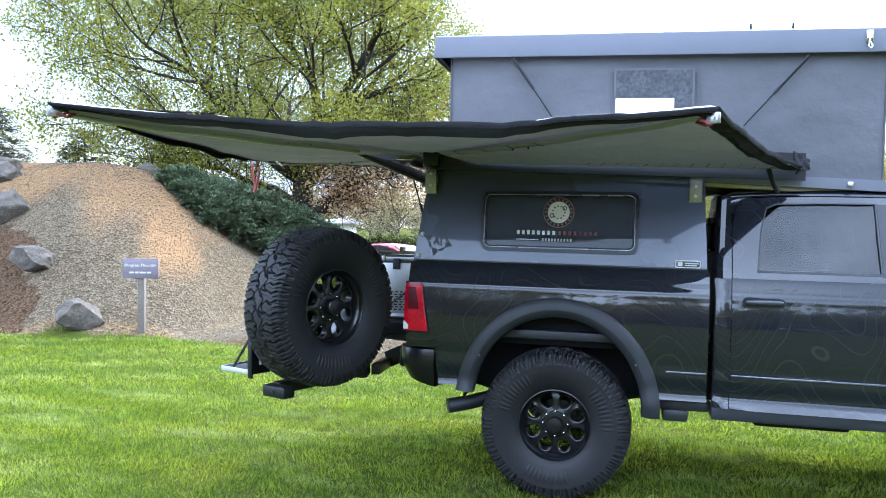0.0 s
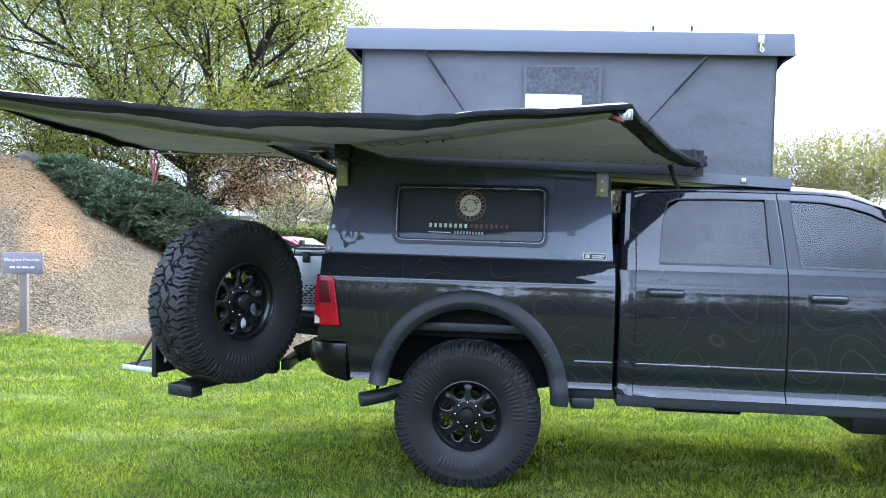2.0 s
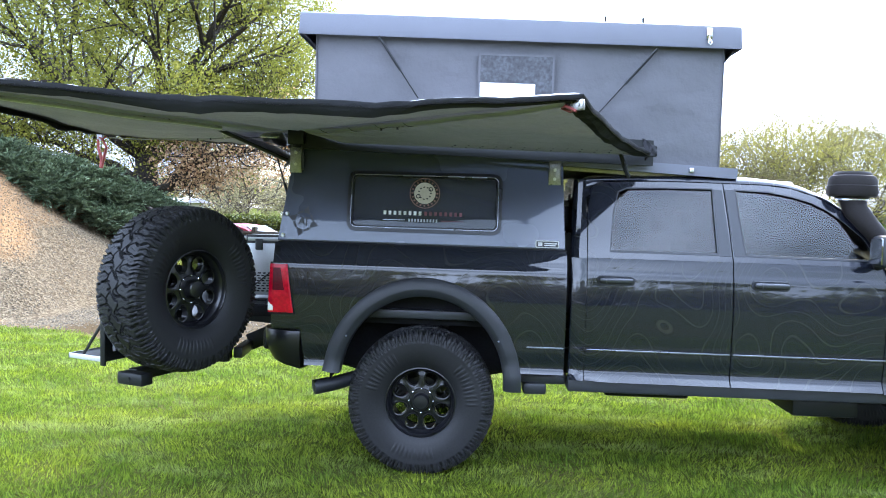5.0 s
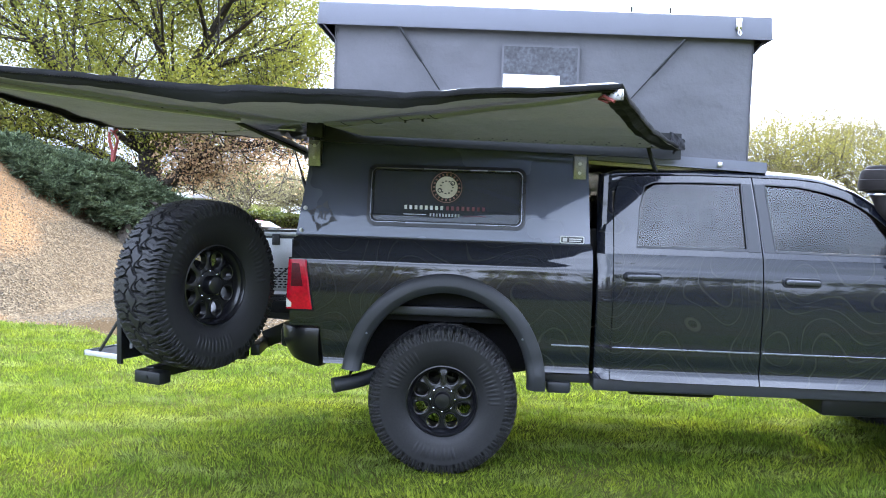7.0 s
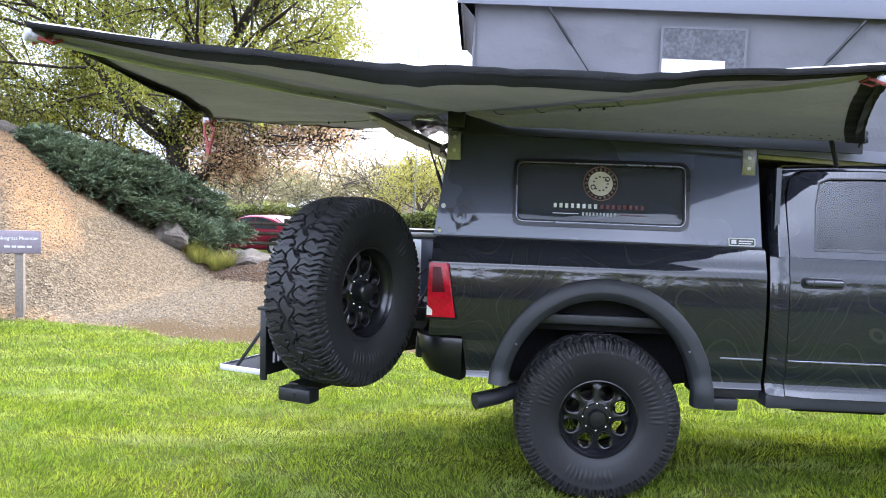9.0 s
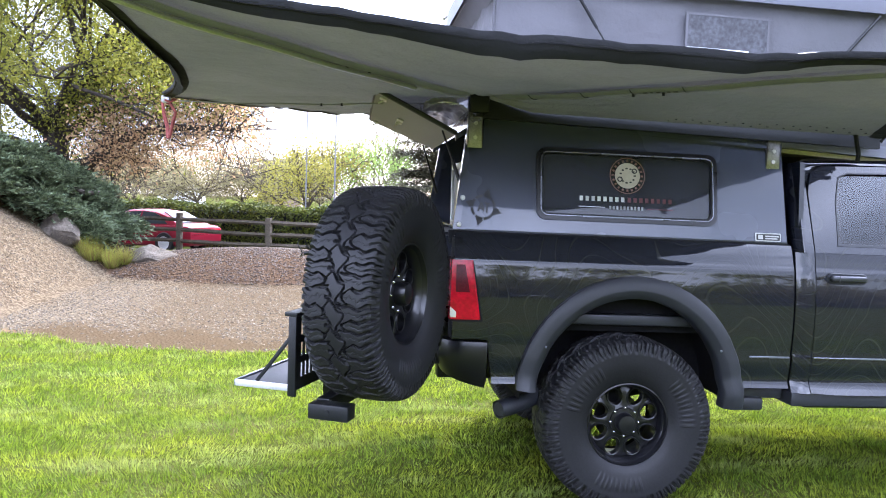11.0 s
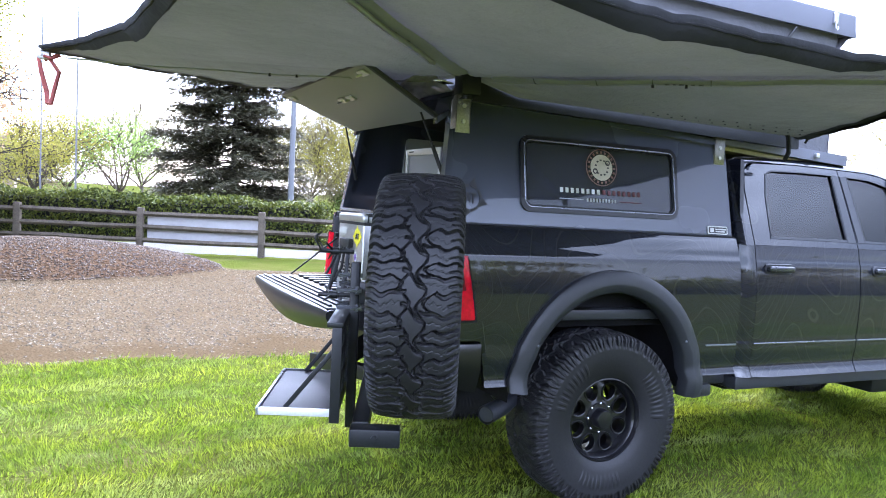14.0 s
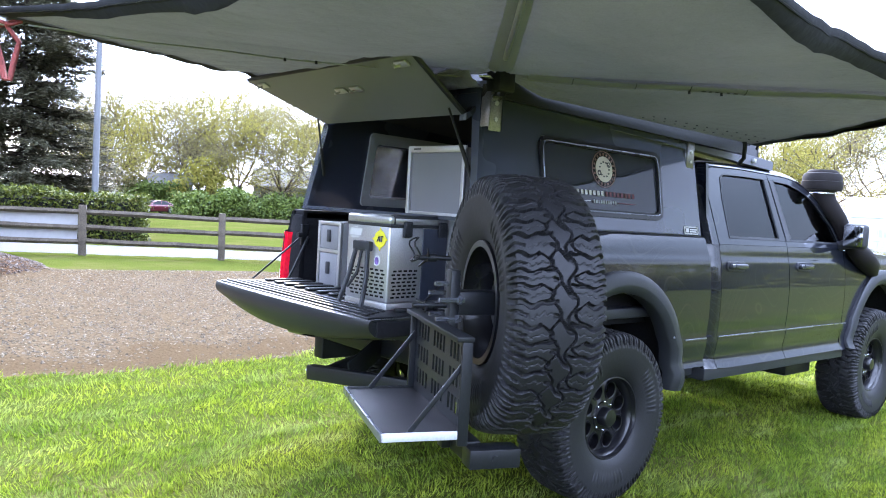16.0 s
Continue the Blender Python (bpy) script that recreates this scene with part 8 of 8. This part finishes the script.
def cabin(bm, L, W, H):
    """The glasshouse under an arched roof."""
    sec = [(-0.395, 0.655, 0.655), (-0.33, 0.655, 0.78), (-0.25, 0.655, 0.91), (-0.17, 0.655, 0.975), (-0.07, 0.65, 1.0), (0.03, 0.645, 0.985), (0.10, 0.64, 0.92), (0.18, 0.635, 0.79), (0.255, 0.63, 0.635)]
    rows = []
    for x, b, t in sec:
        h = max(0.012, (t - b) * H)
        half = [(W * 0.455, b * H - 0.03), (W * 0.450, b * H), (W * 0.450 - h * 0.22, b * H + h * 0.55), (W * 0.445 - h * 0.36, b * H + h * 0.88), (W * 0.40 - h * 0.40, b * H + h * 0.97), (W * 0.20, b * H + h)]
        rows.append([(x * L, -y, z) for y, z in half] + [(x * L, y, z) for y, z in half[::-1]])
    loft(bm, rows)


def build_car(label, paint, x, y, yaw):
    z = ground_z(x, y)
    c = thing("saloon_car", label, "car", pose(x, y, z, 0, 0, yaw))
    L, W, H = 4.45, 1.76, 1.34
    bm = B()
    car_body(bm, L, W, H)
    part("body", bm, paint, c)
    bm = B()
    cabin(bm, L, W, H)
    part("cabin", bm, paint, c)

    def side_at(z):
        """Half width of the glasshouse at a place on its flank."""
        return W * 0.450 - (z - 0.65 * H) * 0.40 + 0.006
    for s in (-1, 1):
        for pts in (((-0.300, 0.675), (-0.075, 0.668), (-0.075, 0.945), (-0.165, 0.925), (-0.235, 0.84)), ((-0.060, 0.668), (0.195, 0.655), (0.130, 0.80), (0.060, 0.915), (-0.060, 0.948))):
            bm = B()
            slab(bm, [(px * L, s * side_at(pz * H), pz * H) for px, pz in pts], (0, -s * 0.02, 0))
            part("side_window", bm, CARGLASS, c)
        bm = B()
        box(bm, -L * 0.497 - 0.01, -L * 0.45, s * W * 0.32 - 0.14, s * W * 0.32 + 0.16, 0.47 * H, 0.57 * H, 0.03)
        part("tail_lamp", bm, REDLENS, c)
        bm = B()
        box(bm, L * 0.45, L * 0.485, s * W * 0.30 - 0.14, s * W * 0.30 + 0.16, 0.42 * H, 0.49 * H, 0.03)
        part("head_lamp", bm, CLEARLENS, c)
        for wx in (-0.29, 0.31):
            bm = B()
            lathe(bm, [(0.20, -0.09), (0.30, -0.10), (0.33, -0.06), (0.33, 0.06), (0.30, 0.10), (0.20, 0.09)], 28, pose(wx * L, s * (W / 2 - 0.07), 0.33))
            ty = part("tyre", bm, RUBBER, c)
            bm = B()
            lathe(bm, [(0.215, -0.085), (0.19, -0.075), (0.08, -0.09), (0.001, -0.095), (0.001, 0.095), (0.08, 0.09), (0.19, 0.075), (0.215, 0.085)], 20, pose(wx * L, s * (W / 2 - 0.07), 0.33))
            part("rim", bm, ALU, ty)
    bm = B()
    slab(bm, [(-0.372 * L, -0.62, 0.705 * H), (-0.372 * L, 0.62, 0.705 * H), (-0.225 * L, 0.50, 0.945 * H), (-0.225 * L, -0.50, 0.945 * H)], (-0.012, 0, 0.022))
    part("rear_screen", bm, CARGLASS, c)
    bm = B()
    slab(bm, [(0.235 * L, -0.64, 0.67 * H), (0.235 * L, 0.64, 0.67 * H), (0.075 * L, 0.50, 0.955 * H), (0.075 * L, -0.50, 0.955 * H)], (0.012, 0, 0.022))
    part("windscreen", bm, CARGLASS, c)


yaw_road = math.degrees(math.atan2(FENCE_D.y, FENCE_D.x))
px_, py_ = off_fence(-8.55, 2.2)
build_car("red saloon car on the road behind the fence", CARRED, px_, py_, yaw_road + 180)
build_car("maroon saloon car parked far off by the shrubs", CARMAROON, 25.4, 81.5, 195)


def build_pole(x, y, h, r):
    bm = B()
    z = ground_z(x, y)
    path(bm, [(x, y, z - 0.3), (x, y, z + h * 0.5), (x, y, z + h)], [r, r * 0.85, r * 0.7], 12)
    solo("utility_pole", bm, POLE, "tall grey steel pole by the spruce", "pole", group="poles along the road")


build_pole(4.55, 31.3, 8.9, 0.12)
build_pole(-4.3, 40.0, 11.0, 0.035)
build_pole(-2.9, 40.0, 9.5, 0.045)


def build_house(label, x, y, w, d, h, roof_h, yaw, wall=SIDING):
    c = thing("house", label, "house", pose(x, y, ground_z(x, y), 0, 0, yaw))
    bm = B()
    box(bm, -w / 2, w / 2, -d / 2, d / 2, -0.3, h, 0.02)
    slab(bm, [(-w / 2, -d / 2, h), (-w / 2, d / 2, h), (-w / 2, 0, h + roof_h * 0.9)], (w, 0, 0))
    part("wall", bm, wall, c)
    bm = B()
    a, b = w / 2 + 0.4, d / 2 + 0.4
    slab(bm, [(-a, -b, h), (-a, 0, h + roof_h), (-a, b, h), (-a, b - 0.2, h - 0.02), (-a, 0, h + roof_h - 0.25), (-a, -b + 0.2, h - 0.02)], (2 * a, 0, 0))
    part("roof", bm, ROOFING, c)
    for k in range(max(2, int(w / 3))):
        cx = -w / 2 + (k + 0.5) * w / max(2, int(w / 3))
        for s in (-1, 1):
            bm = B()
            box(bm, cx - 0.5, cx + 0.5, s * d / 2 - 0.02, s * d / 2 + 0.02, h * 0.38, h * 0.80, 0.01)
            part("window", bm, GLASS_DARK, c)


build_house("low white flat-roofed building beyond the hill", -19.0, 44.5, 5.2, 3.0, 2.1, 0.25, -4)
build_house("grey low house behind the far shrubs", 31.2, 92.0, 4.6, 3.2, 3.1, 1.2, -20, ROOFING)
build_house("small white gabled house far beyond the hedge", -33.0, 148.0, 7, 5.5, 2.6, 2.0, 70)
build_house("plain brown block building in the distance", -12.4, 120.7, 5.5, 6, 7.2, 0.4, 0, BRICKWALL)
build_house("grey low house behind the far trees", 54.0, 96.0, 18, 9, 3.6, 2.4, -30, ROOFING)


def build_trailer():
    c = thing("box_trailer", "white enclosed box trailer parked beyond the truck", "trailer", pose(30.44, 13.03, ground_z(31, 13), 0, 0, 107))
    bm = B()
    box(bm, -3.0, 3.0, -1.2, 1.2, 0.55, 2.75, 0.05)
    part("box", bm, TRAILER, c)
    for k in range(6):
        bm = B()
        box(bm, -2.9 + k * 1.16, -2.87 + k * 1.16, 1.2, 1.212, 0.6, 2.70, 0.004)
        part("panel_seam", bm, ALU, c)
    for z in (1.05, 1.95):
        bm = B()
        box(bm, -2.95, 2.95, 1.2, 1.215, z, z + 0.05, 0.004)
        part("rub_rail", bm, ALU, c)
    bm = B()
    for k in range(5):
        box(bm, 1.62 - 0.24 * k, 1.80 - 0.24 * k, 1.2, 1.208, 1.22, 1.52 - 0.05 * (k % 2))
    part("lettering_bar", bm, GREYFRAME, c)
    for s in (-1, 1):
        for x in (-0.5, 0.5):
            bm = B()
            lathe(bm, [(0.18, -0.1), (0.33, -0.1), (0.36, -0.05), (0.36, 0.05), (0.33, 0.1), (0.18, 0.1)], 24, pose(x, s * 1.05, 0.36))
            part("tyre", bm, RUBBER, c)
    bm = B()
    box(bm, -3.0, 3.0, -0.9, 0.9, 0.45, 0.56, 0.02)
    path(bm, [(3.0, 0, 0.5), (4.2, 0, 0.5)], 0.06, 6)
    part("chassis", bm, STEEL_BLACK, c)


build_trailer()


# ---- lawn blades, gravel stones, mulch chips ----
def height_array(x, y):
    return np.array([ground_z(float(a), float(b)) for a, b in zip(x, y)])


def build_grass():
    nr = np.random.default_rng(1)
    V = []
    edge = np.vectorize(lawn_edge)
    for x0, x1, y0, y1, dens, hh, wd in ((-6.0, 4.5, 3.4, 7.2, 5200, 0.048, 0.0040), (-11.5, 9.0, 7.2, 11.0, 2400, 0.048, 0.0058), (-11.5, -6.0, 4.5, 7.2, 2600, 0.052, 0.006), (4.5, 12.0, 2.5, 7.2, 1600, 0.052, 0.007), (-6, 6, 1.2, 3.4, 2800, 0.05, 0.005)):
        n = int((x1 - x0) * (y1 - y0) * dens)
        x, y = nr.uniform(x0, x1, n), nr.uniform(y0, y1, n)
        keep = y < edge(x) + nr.normal(scale=0.06, size=n)
        x, y = x[keep], y[keep]
        n = len(x)
        gx, gy = np.linspace(-12, 13, 126), np.linspace(1.1, 11.5, 53)
        gz = np.array([[ground_z(a, b) for a in gx] for b in gy])
        ix, iy = np.clip((x + 12) / 0.2, 0, 124.999), np.clip((y - 1.1) / 0.2, 0, 51.999)
        i, j = ix.astype(int), iy.astype(int)
        fx, fy = ix - i, iy - j
        z = gz[j, i] * (1 - fx) * (1 - fy) + gz[j, i + 1] * fx * (1 - fy) + gz[j + 1, i] * (1 - fx) * fy + gz[j + 1, i + 1] * fx * fy
        # mowing lanes lean the blades one way and the other
        lane = np.sign(np.sin((x * 0.30 + y * 0.95) * 2 * np.pi / 1.15 + 0.4 * np.sin(x * 0.8)))
        clump = np.sin(x * 5.1 + 1.3 * np.sin(y * 4.3)) * np.sin(y * 6.7 + 1.1 * np.sin(x * 3.9))
        tuft = np.sin(x * 23 + 2.1 * np.sin(y * 19)) * np.sin(y * 27 + 1.7 * np.sin(x * 21))
        h = hh * nr.uniform(0.45, 1.30, n) * (1 + 0.22 * clump + 0.30 * tuft)
        a = nr.uniform(0, 2 * np.pi, n)
        lean = np.stack([nr.normal(scale=0.38, size=n) + 0.35 * lane + 0.50 * np.sin(x * 17 + 1.9 * np.sin(y * 13)), nr.normal(scale=0.38, size=n) - 0.12 * lane + 0.50 * np.sin(y * 19 + 2.3 * np.sin(x * 11)), np.ones(n)], 1)
        lean /= np.linalg.norm(lean, axis=1, keepdims=True)
        base = np.stack([x, y, z - 0.004], 1)
        w = np.stack([np.cos(a), np.sin(a), np.zeros(n)], 1) * wd * nr.uniform(0.7, 1.3, (n, 1))
        V.append(np.stack([base - w, base + w, base + lean * h[:, None]], 1).reshape(-1, 3))
    v = np.concatenate(V)
    tagged(new("lawn_grass", fast_mesh("lawn_grass", v, np.arange(len(v)).reshape(-1, 3), BLADE)), "short bright green mown lawn grass", "grass", kind="stuff")


build_grass()


def pebbles(name, label, category, material, n, pick, size, seed):
    """Loose stones or chips, eight faces each, strewn where pick says."""
    nr = np.random.default_rng(seed)
    x, y = pick(nr, n)
    z = height_array(x, y)
    n = len(x)
    octa = np.array([(1, 0, 0), (-1, 0, 0), (0, 1, 0), (0, -1, 0), (0, 0, 1), (0, 0, -1)], float)
    s = size * nr.uniform(0.5, 1.4, (n, 1, 1)) * nr.uniform(0.6, 1.3, (n, 6, 1)) * np.array([1.0, 0.75, 0.55])[None, None]
    v = octa[None] * s
    a = nr.uniform(0, 6.28, n)
    ca, sa = np.cos(a)[:, None], np.sin(a)[:, None]
    v = np.stack([v[:, :, 0] * ca - v[:, :, 1] * sa, v[:, :, 0] * sa + v[:, :, 1] * ca, v[:, :, 2]], 2)
    v += np.stack([x, y, z + size * 0.2], 1)[:, None]
    f = np.array([(0, 2, 4), (2, 1, 4), (1, 3, 4), (3, 0, 4), (2, 0, 5), (1, 2, 5), (3, 1, 5), (0, 3, 5)])
    F = (f[None] + 6 * np.arange(n)[:, None, None]).reshape(-1, 3)
    tagged(new(name, fast_mesh(name, v.reshape(-1, 3), F, material)), label, category, kind="stuff")


def pick_gravel(nr, n):
    x, y = nr.uniform(-13, 3.5, n), 9.0 + 9.5 * nr.uniform(0, 1, n) ** 1.5
    keep = [(q := regions(a, b))[0] > 0.5 and q[2] < 0.5 and q[4] < u for a, b, u in zip(x, y, nr.uniform(0.25, 1.05, n))]
    return x[keep], y[keep]


def pick_mound(nr, n):
    x, y = nr.uniform(-7.6, 0, n), nr.uniform(14.8, 20, n)
    keep = [mound(a, b) > 0.05 for a, b in zip(x, y)]
    return x[keep], y[keep]


pebbles("gravel", "loose pale crushed gravel", "gravel", PEBBLE, 80000, pick_gravel, 0.016, 77)
pebbles("mulch", "dark brown wood mulch chips heaped by the fence", "mulch", CHIP, 15000, pick_mound, 0.026, 78)
